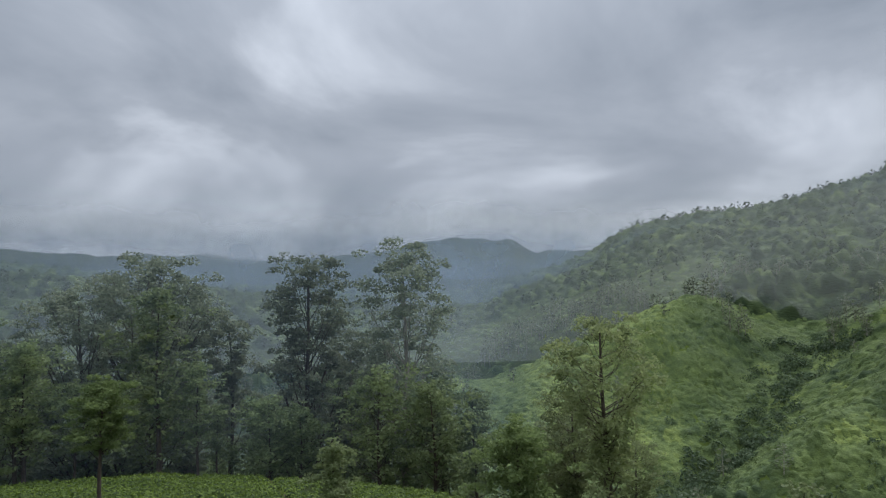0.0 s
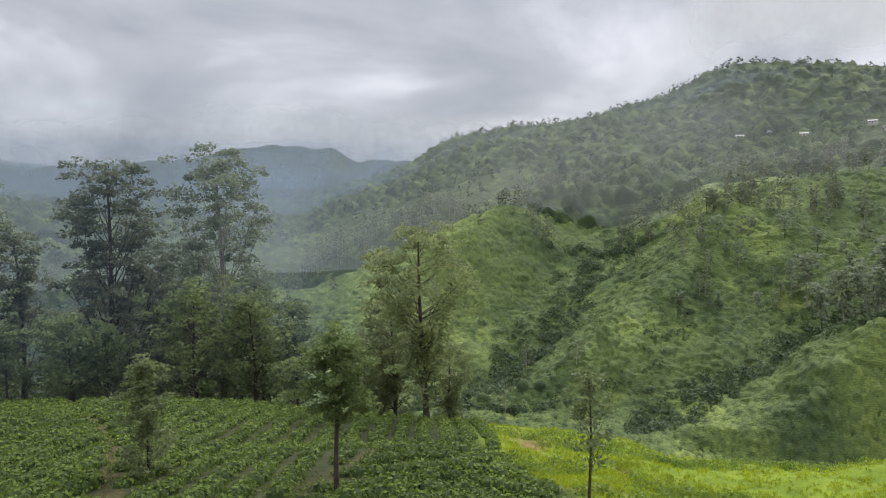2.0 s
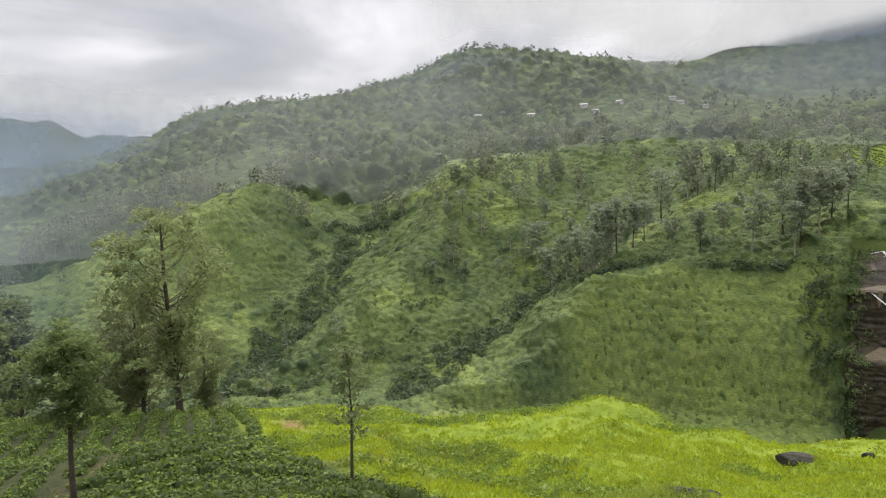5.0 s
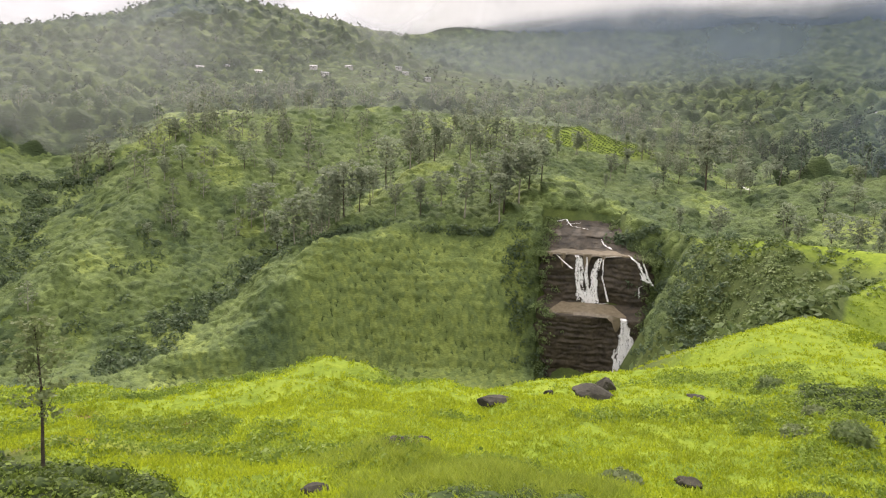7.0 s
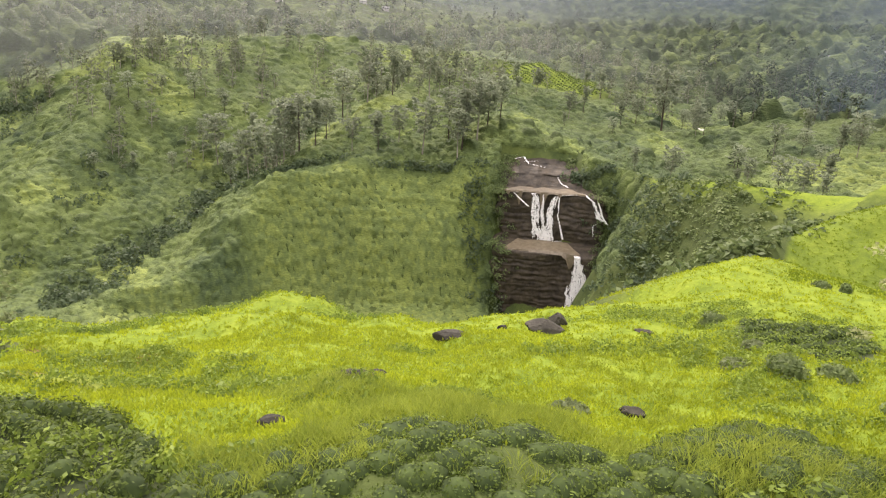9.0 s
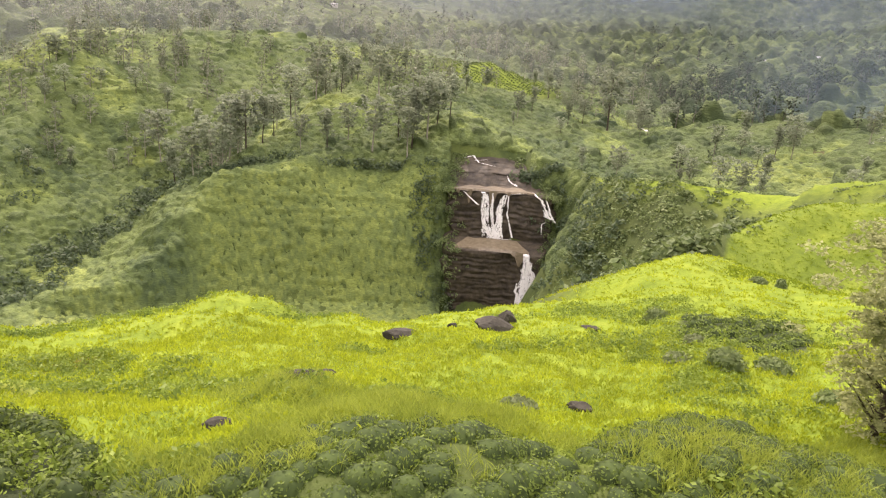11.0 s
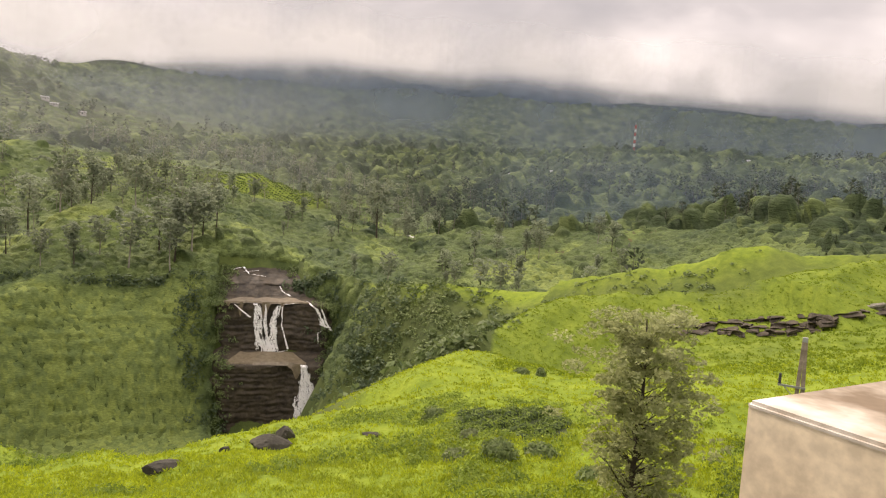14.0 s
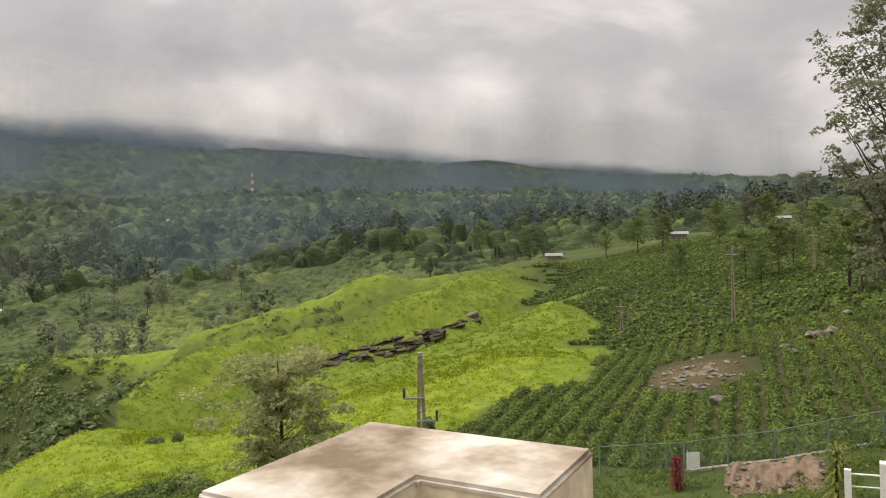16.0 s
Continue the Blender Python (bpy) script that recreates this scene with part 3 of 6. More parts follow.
    me.from_pydata(v[used].tolist(), [], q.reshape(-1, 4).tolist())
    at = me.attributes.new("veil", "FLOAT", "POINT")
    at.data.foreach_set("value", d[used].astype(np.float32))
    me.materials.append(material or BLUE_SHEET)
    return tagged(new(name, me), label, "mist", kind="stuff")


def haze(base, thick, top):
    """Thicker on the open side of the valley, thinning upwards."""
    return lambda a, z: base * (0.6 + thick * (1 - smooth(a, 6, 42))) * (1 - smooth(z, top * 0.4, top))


def cloud(base, r, share, soft, fade, a0, a1):
    """Cloud hanging on the heights: fraying downwards, fading into the sky above. share: how far up the skyline it reaches down."""
    az, _, el = zip(*(FAR if r > 2500 else SKYLINE))
    def density(a, z):
        low = r * np.tan(np.radians(np.interp(a, az, el))) * share
        lift = 0.4 * soft * fbm(a / 4, z / 60, 1.0, 4, 9) + 0.7 * soft * fbm(a / 14, z * 0, 1.0, 2, 19)
        return base * smooth(z + lift, low, low + soft) * (1 - smooth(z + lift, low + soft, low + soft + fade)) * smooth(a, a0, a0 + 8) * (1 - smooth(a, a1 - 8, a1))
    return density


def up_to(a, z, r):
    """How far up the skyline a place on a veil is seen."""
    return z / (r * np.tan(np.radians(np.interp(a, [s[0] for s in SKYLINE], [s[2] for s in SKYLINE]))))


# Slate sheets darken the range by their own colour, pale ones lighten the hills.
SLATE_SHEET = veil_material("slate_haze_sheet", (0.15, 0.2, 0.27))
PALE_SHEET = veil_material("pale_haze_sheet", (0.66, 0.69, 0.72))
mist("haze_sheet", 66, lambda a, z: 0.1 * (1 - smooth(a, 4, 22)) * smooth(z, -22, -12) * (1 - smooth(z, 6, 16)), -24, 16, "tinted sheet painting faint haze among the trees")
mist("haze_sheet", 310, lambda a, z: 0.13 * (1 - smooth(a, -6, 14)) * (1 - smooth(z, 28, 70)), -140, 70, "tinted sheet painting thin haze over the valley")
mist("haze_sheet", 614, lambda a, z: haze(0.2, 0.4, 130)(a, z) * (1 - 0.7 * smooth(a, 66, 84)) + 0.08 * smooth(z, 0, 60) * smooth(a, 20, 34) * (1 - smooth(a, 60, 76)) * (1 - smooth(z, 60, 130)), -60, 130, "tinted sheet painting thin haze over the valley", PALE_SHEET)
mist("haze_sheet", 475, lambda a, z: 0.17 * smooth(a, 80, 94) * (1 - smooth(z, 26, 60)), -60, 60, "tinted sheet painting blue haze before the far woods")
mist("low_cloud", 1040, cloud(0.75, 1040, 0.97, 60, 130, 31, 60), 90, 400, "grey cloud touching the hilltops", CLOUD)
mist("haze_sheet", 1060, lambda a, z: haze(0.27, 0.7, 420)(a, z) * (1 - 0.7 * smooth(a, 52, 70)) * (1 - smooth(z / (1060 * np.tan(np.radians(np.maximum(np.interp(a, [s[0] for s in SKYLINE], [s[2] for s in SKYLINE]), 3.0)))), 0.85, 1.12)), -40, 275, "tinted sheet painting thin haze over the valley")
mist("haze_sheet", 985, lambda a, z: 0.6 * smooth(a, 52, 70) * smooth(up_to(a, z, 985), 0.3, 0.8) * (1 - smooth(up_to(a, z, 985), 0.95, 1.2)), 20, 220, "slate sheet painting dark haze before the range", SLATE_SHEET)
mist("low_cloud", 1480, cloud(1.0, 1480, 0.86, 50, 190, 50, 190), 80, 560, "grey cloud hanging on the range", CLOUD)
mist("haze_sheet", 1430, lambda a, z: 0.7 * smooth(a, 48, 60) * (1 - smooth(up_to(a, z, 1430), 0.95, 1.2)), -40, 290, "slate sheet painting blue-grey haze before the range", SLATE_SHEET)
mist("haze_sheet", 2700, lambda a, z: 0.38 * (1 - smooth(a, 16, 30)) * (1 - smooth(z, 200, 300)), -100, 300, "tinted sheet painting blue-grey haze before the far range")
mist("low_cloud", 3350, cloud(0.7, 3350, 1.0, 60, 240, -75, 40), 140, 560, "grey cloud hanging on the far range", CLOUD)


# ---- mesh helpers ----
def part(name, data, material, parent=None, label=""):
    """Links a bmesh, or (vertices, faces), as one mesh object under a thing."""
    me = bpy.data.meshes.new(name)
    if isinstance(data, tuple):
        me.from_pydata([tuple(v) for v in data[0]], [], data[1])
    else:
        data.to_mesh(me)
        data.free()
    me.materials.append(material)
    ob = new(name, me)
    if parent:
        ob.parent = parent
    if label:
        tagged(ob, label)
    return ob


def soup(name, verts, faces, material, smooth_faces=False):
    """A large mesh out of arrays; faces all have the same number of corners."""
    verts, faces = np.asarray(verts, float), np.asarray(faces)
    me = bpy.data.meshes.new(name)
    k = faces.shape[1]
    me.vertices.add(len(verts)); me.vertices.foreach_set("co", verts.ravel())
    me.loops.add(faces.size); me.loops.foreach_set("vertex_index", faces.ravel().astype(np.int32))
    me.polygons.add(len(faces)); me.polygons.foreach_set("loop_start", np.arange(0, faces.size, k, dtype=np.int32))
    me.update(calc_edges=True)
    if smooth_faces:
        me.polygons.foreach_set("use_smooth", np.ones(len(faces), bool))
    me.materials.append(material)
    return me


def tube(points, radii, sides=7):
    """Vertices and quads of a bent, tapered limb."""
    vs, fs = [], []
    pts = [Vector(p) for p in points]
    for i, p in enumerate(pts):
        d = (pts[min(i + 1, len(pts) - 1)] - pts[max(i - 1, 0)]).normalized()
        s = d.orthogonal().normalized()
        if i and s.dot(last) < 0:
            s = -s
        last = s
        t = d.cross(s)
        for k in range(sides):
            a = 2 * math.pi * k / sides
            vs.append(p + (s * math.cos(a) + t * math.sin(a)) * radii[i])
    for i in range(len(pts) - 1):
        for k in range(sides):
            fs.append((i * sides + k, i * sides + (k + 1) % sides, (i + 1) * sides + (k + 1) % sides, (i + 1) * sides + k))
    return vs, fs


def join(pieces):
    vs, fs = [], []
    for v, f in pieces:
        o = len(vs)
        vs.extend(v)
        fs.extend(tuple(i + o for i in q) for q in f)
    return vs, fs


def leaves(rng, centres, radii, per, size, flat=0.7, droop=0.0, cap=False):
    """Small leaf quads scattered in clumps. centres (n, 3), radii (n,)."""
    n = len(centres)
    c = np.repeat(np.asarray(centres, float), per, axis=0)
    r = np.repeat(np.asarray(radii, float), per)[:, None]
    d = rng.normal(size=(n * per, 3))
    d /= np.linalg.norm(d, axis=1, keepdims=True)
    d *= rng.uniform(0.35, 1, (n * per, 1)) ** 0.6
    if cap:
        d[:, 2] = np.abs(d[:, 2]) - 0.25
    d[:, 2] *= flat
    p = c + d * r
    a = rng.normal(size=(n * per, 3)); a[:, 2] = a[:, 2] * 0.5 - droop
    a /= np.linalg.norm(a, axis=1, keepdims=True)
    b = np.cross(a, rng.normal(size=(n * per, 3)))
    b /= np.linalg.norm(b, axis=1, keepdims=True)
    s = size * rng.uniform(0.6, 1.4, (n * per, 1))
    a, b = a * s, b * s * 0.5
    v = np.stack([p - a, p + b, p + a, p - b], 1).reshape(-1, 3)
    return v, np.arange(len(v)).reshape(-1, 4)


def tree(name, seed, tall, trunk_r, bare, spread, clumps, per, leaf, clump_r, leaf_mat, bark, shape="dome", lean=0.02, twigs=None, label="", category="tree", group="", cap=False):
    """A tree of one trunk, limbs and a crown. bare: the share of the trunk without leaves; shape: the crown's outline."""
    rng = np.random.default_rng(seed)
    root = tagged(new(name), label, category, group)
    bend = rng.normal(0, lean, 2)
    def axis(t):
        return Vector((tall * (bend[0] * t + 0.012 * math.sin(5 * t + seed)), tall * (bend[1] * t + 0.012 * math.cos(4 * t + seed)), tall * t))
    ts = np.linspace(0, 0.97, 11)
    pieces = [tube([axis(t) - Vector((0, 0, 0.4 if t == 0 else 0)) for t in ts], [trunk_r * (1.25 if t == 0 else 1) * (1 - 0.93 * t) + 0.012 for t in ts], 8)]
    cs, rs = [], []
    for k in range(clumps):
        t = bare + (1 - bare) * ((k + rng.uniform(0, 1)) / clumps) ** 0.8
        u = (t - bare) / (1 - bare)
        if shape == "dome":
            w = spread * (0.35 + 0.75 * math.sin(math.pi * (0.08 + 0.68 * u)))
        elif shape == "club":
            w = spread * (0.42 + 0.58 * math.sin(math.pi * (0.1 + 0.72 * u)))
        elif shape == "cone":
            w = spread * (1.05 - 0.85 * u)
        elif shape == "tiers":
            w = spread * (0.6 + 0.4 * math.sin(u * 17 + seed)) * (1.1 - 0.5 * u)
        else:
            w = spread * math.sin(math.pi * min(1, 0.18 + 0.8 * u)) ** 0.7
        ang = k * 2.4 + rng.uniform(-0.6, 0.6)
        out = w * rng.uniform(0.35, 1.0)
        start = max(bare * 0.85, t - rng.uniform(0.05, 0.16) * (0.6 + out / max(spread, 0.1)))
        p0 = axis(start)
        p2 = axis(t) + Vector((math.cos(ang) * out, math.sin(ang) * out, 0))
        p1 = p0.lerp(p2, 0.5) + Vector((0, 0, -0.06 * out))
        if twigs is None or k % twigs == 0:
            r0 = max(0.015, trunk_r * (1 - 0.93 * start) * 0.45)
            pieces.append(tube([p0, p1, p2], [r0, r0 * 0.6, r0 * 0.2], 4))
        cr = clump_r * rng.uniform(0.6, 1.25)
        cs.append(p2); rs.append(cr)
        for _ in range(2):
            cs.append(p2 + Vector(rng.normal(0, 1, 3) * (1, 1, 0.45)) * cr * 1.0); rs.append(cr * 0.7)
    part("trunk", join(pieces), bark, root)
    v, f = leaves(rng, cs, rs, per, leaf, 0.55 if cap else 0.45, 0, cap)
    crown = new("crown", soup("crown", v, f, leaf_mat))
    crown.parent = root
    return root


def umbrella_tree(name, seed, tall, trunk_r, bare, spread, limbs, per, leaf, clump_r, leaf_mat, bark, label="", category="tree", group="", lean=0.02, top=0.8, gap=0.0, climb=1.25):
    """A tall tree whose limbs climb outwards and fork into flat, domed tufts with sky between them. top: how wide the head is; gap: bare stretch below the head."""
    rng = np.random.default_rng(seed)
    root = tagged(new(name), label, category, group)
    bend = rng.normal(0, lean, 2)
    def axis(t):
        return Vector((tall * (bend[0] * t * t + 0.010 * math.sin(5 * t + seed)), tall * (bend[1] * t * t + 0.010 * math.cos(4 * t + seed)), tall * t))
    ts = np.linspace(0, 0.93, 12)
    pieces = [tube([axis(t) - Vector((0, 0, 0.5 if t == 0 else 0)) for t in ts], [trunk_r * (1.3 if t == 0 else 1) * (1 - 0.9 * t) + 0.02 for t in ts], 8)]
    cs, rs = [], []
    for k in range(limbs):
        u = (k + rng.uniform(0.1, 0.9)) / limbs                      # 0 at the lowest tufts, 1 at the top
        t = bare + (0.98 - bare) * u
        if gap and 0.5 < u < 0.5 + gap:
            continue
        head = smooth(np.array(u), 0.5, 0.72)
        w = spread * ((0.55 + 0.35 * math.sin(7 * u + seed)) * (1 - head) + head * top * math.sqrt(max(0.03, 1 - ((u - 0.72) / 0.30) ** 2)))
        ang = k * 2.4 + rng.uniform(-0.5, 0.5)
        out = w * rng.uniform(0.55, 1.0)
        start = max(bare * 0.8, t - (0.06 + climb * out / tall) * rng.uniform(0.8, 1.25))
        p0, d = axis(start), Vector((math.cos(ang), math.sin(ang), 0))
        p3 = axis(min(t, 0.93)) + d * out + Vector((0, 0, max(0, t - 0.93) * tall))
        p1 = p0.lerp(p3, 0.35) + d * out * 0.12 - Vector((0, 0, 0.05 * out))
        p2 = p0.lerp(p3, 0.7) + d * out * 0.06 + Vector((0, 0, 0.02 * out))
        r0 = max(0.03, trunk_r * (1 - 0.9 * start) * 0.42)
        pieces.append(tube([p0, p1, p2, p3], [r0, r0 * 0.7, r0 * 0.45, r0 * 0.2], 5))
        for j in range(3):
            fork = p2.lerp(p3, rng.uniform(0, 0.5))
            side = Vector(rng.normal(0, 1, 3) * (1, 1, 0.8)).normalized() * clump_r * rng.uniform(0.8, 1.6)
            tip = p3 + side + Vector((0, 0, rng.uniform(-0.6, 0.4) * clump_r)) if j else p3
            pieces.append(tube([fork, fork.lerp(tip, 0.6) - Vector((0, 0, 0.1)), tip], [r0 * 0.35, r0 * 0.22, 0.012], 4))
            cr = clump_r * rng.uniform(0.65, 1.2) * (1.0 if u > 0.45 else 0.85)
            cs.append(tip); rs.append(cr)
            cs.append(tip + Vector((rng.normal(0, 0.55) * cr, rng.normal(0, 0.55) * cr, -0.15 * cr))); rs.append(cr * 0.7)
    part("trunk", join(pieces), bark, root)
    v, f = leaves(rng, cs, rs, per, leaf, 0.9, 0.25, True)
    crown = new("crown", soup("crown", v, f, leaf_mat))
    crown.parent = root
    return root


def put(ob, az, r, turn=0.0, size=1.0, sink=0.1):
    ob.matrix_basis = Matrix.Translation(spot(az, r, sink)) @ pose(0, 0, 0, 0, 0, turn) @ Matrix.Scale(size, 4)
    return ob


def plant(model, az, r, turn, size, sink=0.1):
    ob = copy_thing(model, Matrix.Translation(spot(az, r, sink)) @ pose(0, 0, 0, 0, 0, turn))
    ob.scale = (size, size, size)
    return ob


# ---- tall eucalypts beyond the tea ----
EUC = dict(leaf_mat=EUC_LEAF, label="tall eucalyptus with airy grey-green domed crown", group="eucalypts beyond the tea")
euc = [
    umbrella_tree("eucalyptus_tree", 11, 31, 0.36, 0.24, 5.0, 52, 52, 0.205, 1.35, bark=PALE_BARK, top=1.0, gap=0.06, **EUC),
    umbrella_tree("eucalyptus_tree", 12, 30, 0.42, 0.22, 5.6, 54, 52, 0.205, 1.35, bark=BARK, top=0.72, **EUC),
    umbrella_tree("eucalyptus_tree", 13, 29, 0.40, 0.16, 7.2, 74, 48, 0.21, 1.5, bark=BARK, top=1.05, **EUC),
    umbrella_tree("eucalyptus_tree", 14, 24, 0.28, 0.4, 3.2, 26, 50, 0.19, 1.2, bark=BARK, top=0.9, **EUC),
]
put(euc[0], -3.4, 77, 20, 1.05)
put(euc[1], -11.2, 80, 130, 1.03)
put(euc[2], -24.4, 84, 60, 1.02)
put(euc[3], -17.3, 82, 200, 0.95)
# ---- scattering ----
def merge(protos, spots, rng, squash=(0.8, 1.2)):
    """Copies of ready point-and-quad models at (x, y, z, size), turned at random; one big array each."""
    vs, fs, mats, o = [], [], [], 0
    pick = rng.integers(0, len(protos), len(spots))
    for k, (v, f, m) in enumerate(protos):
        sel = spots[pick == k]
        if not len(sel):
            continue
        a = rng.uniform(0, 2 * math.pi, len(sel))
        c, s = np.cos(a), np.sin(a)
        size = sel[:, 3]
        zs = size * rng.uniform(*squash, len(sel))
        x = (v[None, :, 0] * c[:, None] - v[None, :, 1] * s[:, None]) * size[:, None] + sel[:, 0, None]
        y = (v[None, :, 0] * s[:, None] + v[None, :, 1] * c[:, None]) * size[:, None] + sel[:, 1, None]
        z = v[None, :, 2] * zs[:, None] + sel[:, 2, None]
        vs.append(np.stack([x, y, z], -1).reshape(-1, 3))
        fs.append((f[None] + (np.arange(len(sel)) * len(v))[:, None, None] + o).reshape(-1, f.shape[1]))
        mats.append(np.tile(m, len(sel)))
        o += len(sel) * len(v)
    return np.concatenate(vs), np.concatenate(fs), np.concatenate(mats)


def stuff(name, protos, spots, rng, materials, label, category, squash=(0.8, 1.2)):
    v, f, m = merge(protos, np.asarray(spots, float), rng, squash)
    me = soup(name, v, f, materials[0])
    for extra in materials[1:]:
        me.materials.append(extra)
    me.polygons.foreach_set("material_index", m.astype(np.int32))
    return tagged(new(name, me), label, category, kind="stuff")


def heights(x, y):
    a, r = np.degrees(np.arctan2(x, y)), np.hypot(x, y)
    i = np.clip(np.searchsorted(AZ, a) - 1, 0, len(AZ) - 2)
    j = np.clip(np.searchsorted(RR, r) - 1, 0, len(RR) - 2)
    u, v = (a - AZ[i]) / (AZ[i + 1] - AZ[i]), (r - RR[j]) / (RR[j + 1] - RR[j])
    return (GZ[i, j] * (1 - u) + GZ[i + 1, j] * u) * (1 - v) + (GZ[i, j + 1] * (1 - u) + GZ[i + 1, j + 1] * u) * v


def strew(rng, n, a0, a1, r0, r1, chance=None, power=2.0, sizes=(0.7, 1.3), sink=0.0):
    """Random places on a sector of the land; chance(az, r, x, y) thins them out."""
    a = rng.uniform(a0, a1, n)
    r = (rng.uniform(r0 ** power, r1 ** power, n)) ** (1 / power)
    x, y = r * np.sin(np.radians(a)), r * np.cos(np.radians(a))
    if chance is not None:
        keep = rng.uniform(0, 1, n) < chance(a, r, x, y)
        x, y = x[keep], y[keep]
    return np.stack([x, y, heights(x, y) - sink, rng.uniform(*sizes, len(x))], 1)


def bush_proto(seed, count, wide, tall, leaf):
    """A leafy cushion of unit size."""
    rng = np.random.default_rng(seed)
    d = rng.normal(size=(count, 3)); d[:, 2] = np.abs(d[:, 2])
    d /= np.linalg.norm(d, axis=1, keepdims=True)
    d *= rng.uniform(0.75, 1.05, (count, 1))
    p = d * (wide, wide, tall)
    n = d + rng.normal(0, 0.45, (count, 3))
    a = np.cross(n, rng.normal(size=(count, 3))); a /= np.linalg.norm(a, axis=1, keepdims=True)
    b = np.cross(n, a); b /= np.linalg.norm(b, axis=1, keepdims=True)
    s = leaf * rng.uniform(0.6, 1.4, (count, 1))
    v = np.stack([p - a * s, p + b * s * 0.55, p + a * s, p - b * s * 0.55], 1).reshape(-1, 3)
    return v, np.arange(count * 4).reshape(-1, 4), np.zeros(count, int)


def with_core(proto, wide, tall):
    """Adds the inner body that keeps a bush from being seen through; tea colours it as inner shade."""
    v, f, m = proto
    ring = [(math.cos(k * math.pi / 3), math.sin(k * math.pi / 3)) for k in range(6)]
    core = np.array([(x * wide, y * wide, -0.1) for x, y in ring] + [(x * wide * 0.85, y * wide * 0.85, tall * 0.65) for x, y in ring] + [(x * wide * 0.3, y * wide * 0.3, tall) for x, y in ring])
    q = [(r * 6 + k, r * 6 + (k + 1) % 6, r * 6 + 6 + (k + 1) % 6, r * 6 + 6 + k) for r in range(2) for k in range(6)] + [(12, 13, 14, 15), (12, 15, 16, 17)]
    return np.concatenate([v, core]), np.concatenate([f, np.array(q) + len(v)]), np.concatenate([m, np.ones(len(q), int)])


def wood_proto(seed, tall, bare, spread, clumps, per, leaf, clump_r, trunk_r):
    """A far tree: trunk (material 1) and clumps of leaves (material 0)."""
    rng = np.random.default_rng(seed)
    bend = rng.normal(0, 0.03, 2) * tall
    tv, tf = tube([(0, 0, -1), (bend[0] * 0.5, bend[1] * 0.5, tall * 0.5), (bend[0], bend[1], tall * 0.93)], [trunk_r, trunk_r * 0.7, trunk_r * 0.2], 4)
    cs, rs = [], []
    for k in range(clumps):
        u = (k + rng.uniform()) / clumps
        w = spread * math.sin(math.pi * min(1, 0.2 + 0.75 * u)) * rng.uniform(0.3, 1)
        t = bare + (1 - bare) * u
        ang = k * 2.4 + rng.uniform(-0.5, 0.5)
        cs.append((bend[0] * t + w * math.cos(ang), bend[1] * t + w * math.sin(ang), tall * t)); rs.append(clump_r * rng.uniform(0.7, 1.2))
    v, f = leaves(rng, cs, rs, per, leaf, 0.65)
    tv = np.array([tuple(p) for p in tv])
    return np.concatenate([v, tv]), np.concatenate([f, np.array(tf) + len(v)]), np.concatenate([np.zeros(len(f), int), np.ones(len(tf), int)])


# ---- forest and scrub beyond the valley ----
def chance01(a, b, seed):
    n = (a * 374761393 + b * 668265263 + seed * 974711) & 0x7FFFFFFF
    n = ((n ^ (n >> 13)) * 1274126177) & 0x7FFFFFFF
    return ((n ^ (n >> 16)) & 0xFFFF) / 65535.0


def domes(x, y, size, low, high, seed, share=None):
    """The tops of round plants, one to a cell: height and a number of its own for each plant."""
    best, who = np.zeros_like(x), np.zeros_like(x)
    xi, yi = np.floor(x / size).astype(np.int64), np.floor(y / size).astype(np.int64)
    for di in (-1, 0, 1):
        for dj in (-1, 0, 1):
            a, b = xi + di, yi + dj
            px, py = (a + chance01(a, b, seed)) * size, (b + chance01(a, b, seed + 1)) * size
            k = chance01(a, b, seed + 2)
            wide = size * (0.36 + 0.4 * k)
            tall = low + (high - low) * chance01(a, b, seed + 3) * k
            h = tall * np.sqrt(np.clip(1 - ((x - px) ** 2 + (y - py) ** 2) / wide ** 2, 0, 1))
            if share is not None:
                h = h * (chance01(a, b, seed + 4) < share)
            more = h > best
            best, who = np.where(more, h, best), np.where(more, chance01(a, b, seed + 5), who)
    return best, who


def canopy(name, az, rr, cover, material, label, seed):
    """A closed carpet of plants over the land; cover(az, r, x, y) gives height and tone."""
    rng = np.random.default_rng(seed)
    A, R = np.meshgrid(az, rr, indexing="ij")
    A = A + rng.uniform(-0.35, 0.35, A.shape) * (az[1] - az[0])
    R = R + rng.uniform(-0.35, 0.35, A.shape) * np.gradient(rr)[None]
    x, y = R * np.sin(np.radians(A)), R * np.cos(np.radians(A))
    h, tone = cover(A, R, x, y)
    h = h * smooth(R, rr[0] + 1, rr[0] + 10) * (1 - smooth(R, rr[-1] - 14, rr[-1] - 2))
    z = heights(x.ravel(), y.ravel()).reshape(x.shape)
    e = 3.0
    gx = (heights(x.ravel() + e, y.ravel()) - heights(x.ravel() - e, y.ravel())).reshape(x.shape) / (2 * e)
    gy = (heights(x.ravel(), y.ravel() + e) - heights(x.ravel(), y.ravel() - e)).reshape(x.shape) / (2 * e)
    lean = np.sqrt(1 + gx ** 2 + gy ** 2)
    grow = h * rng.uniform(0.9, 1.08, h.shape)
    x, y, z = x - gx / lean * grow, y - gy / lean * grow, z + grow / lean - 0.35
    n, m = A.shape
    i = np.arange(n * m).reshape(n, m)
    q = np.stack([i[:-1, :-1], i[:-1, 1:], i[1:, 1:], i[1:, :-1]], -1).reshape(-1, 4)[:, ::-1]
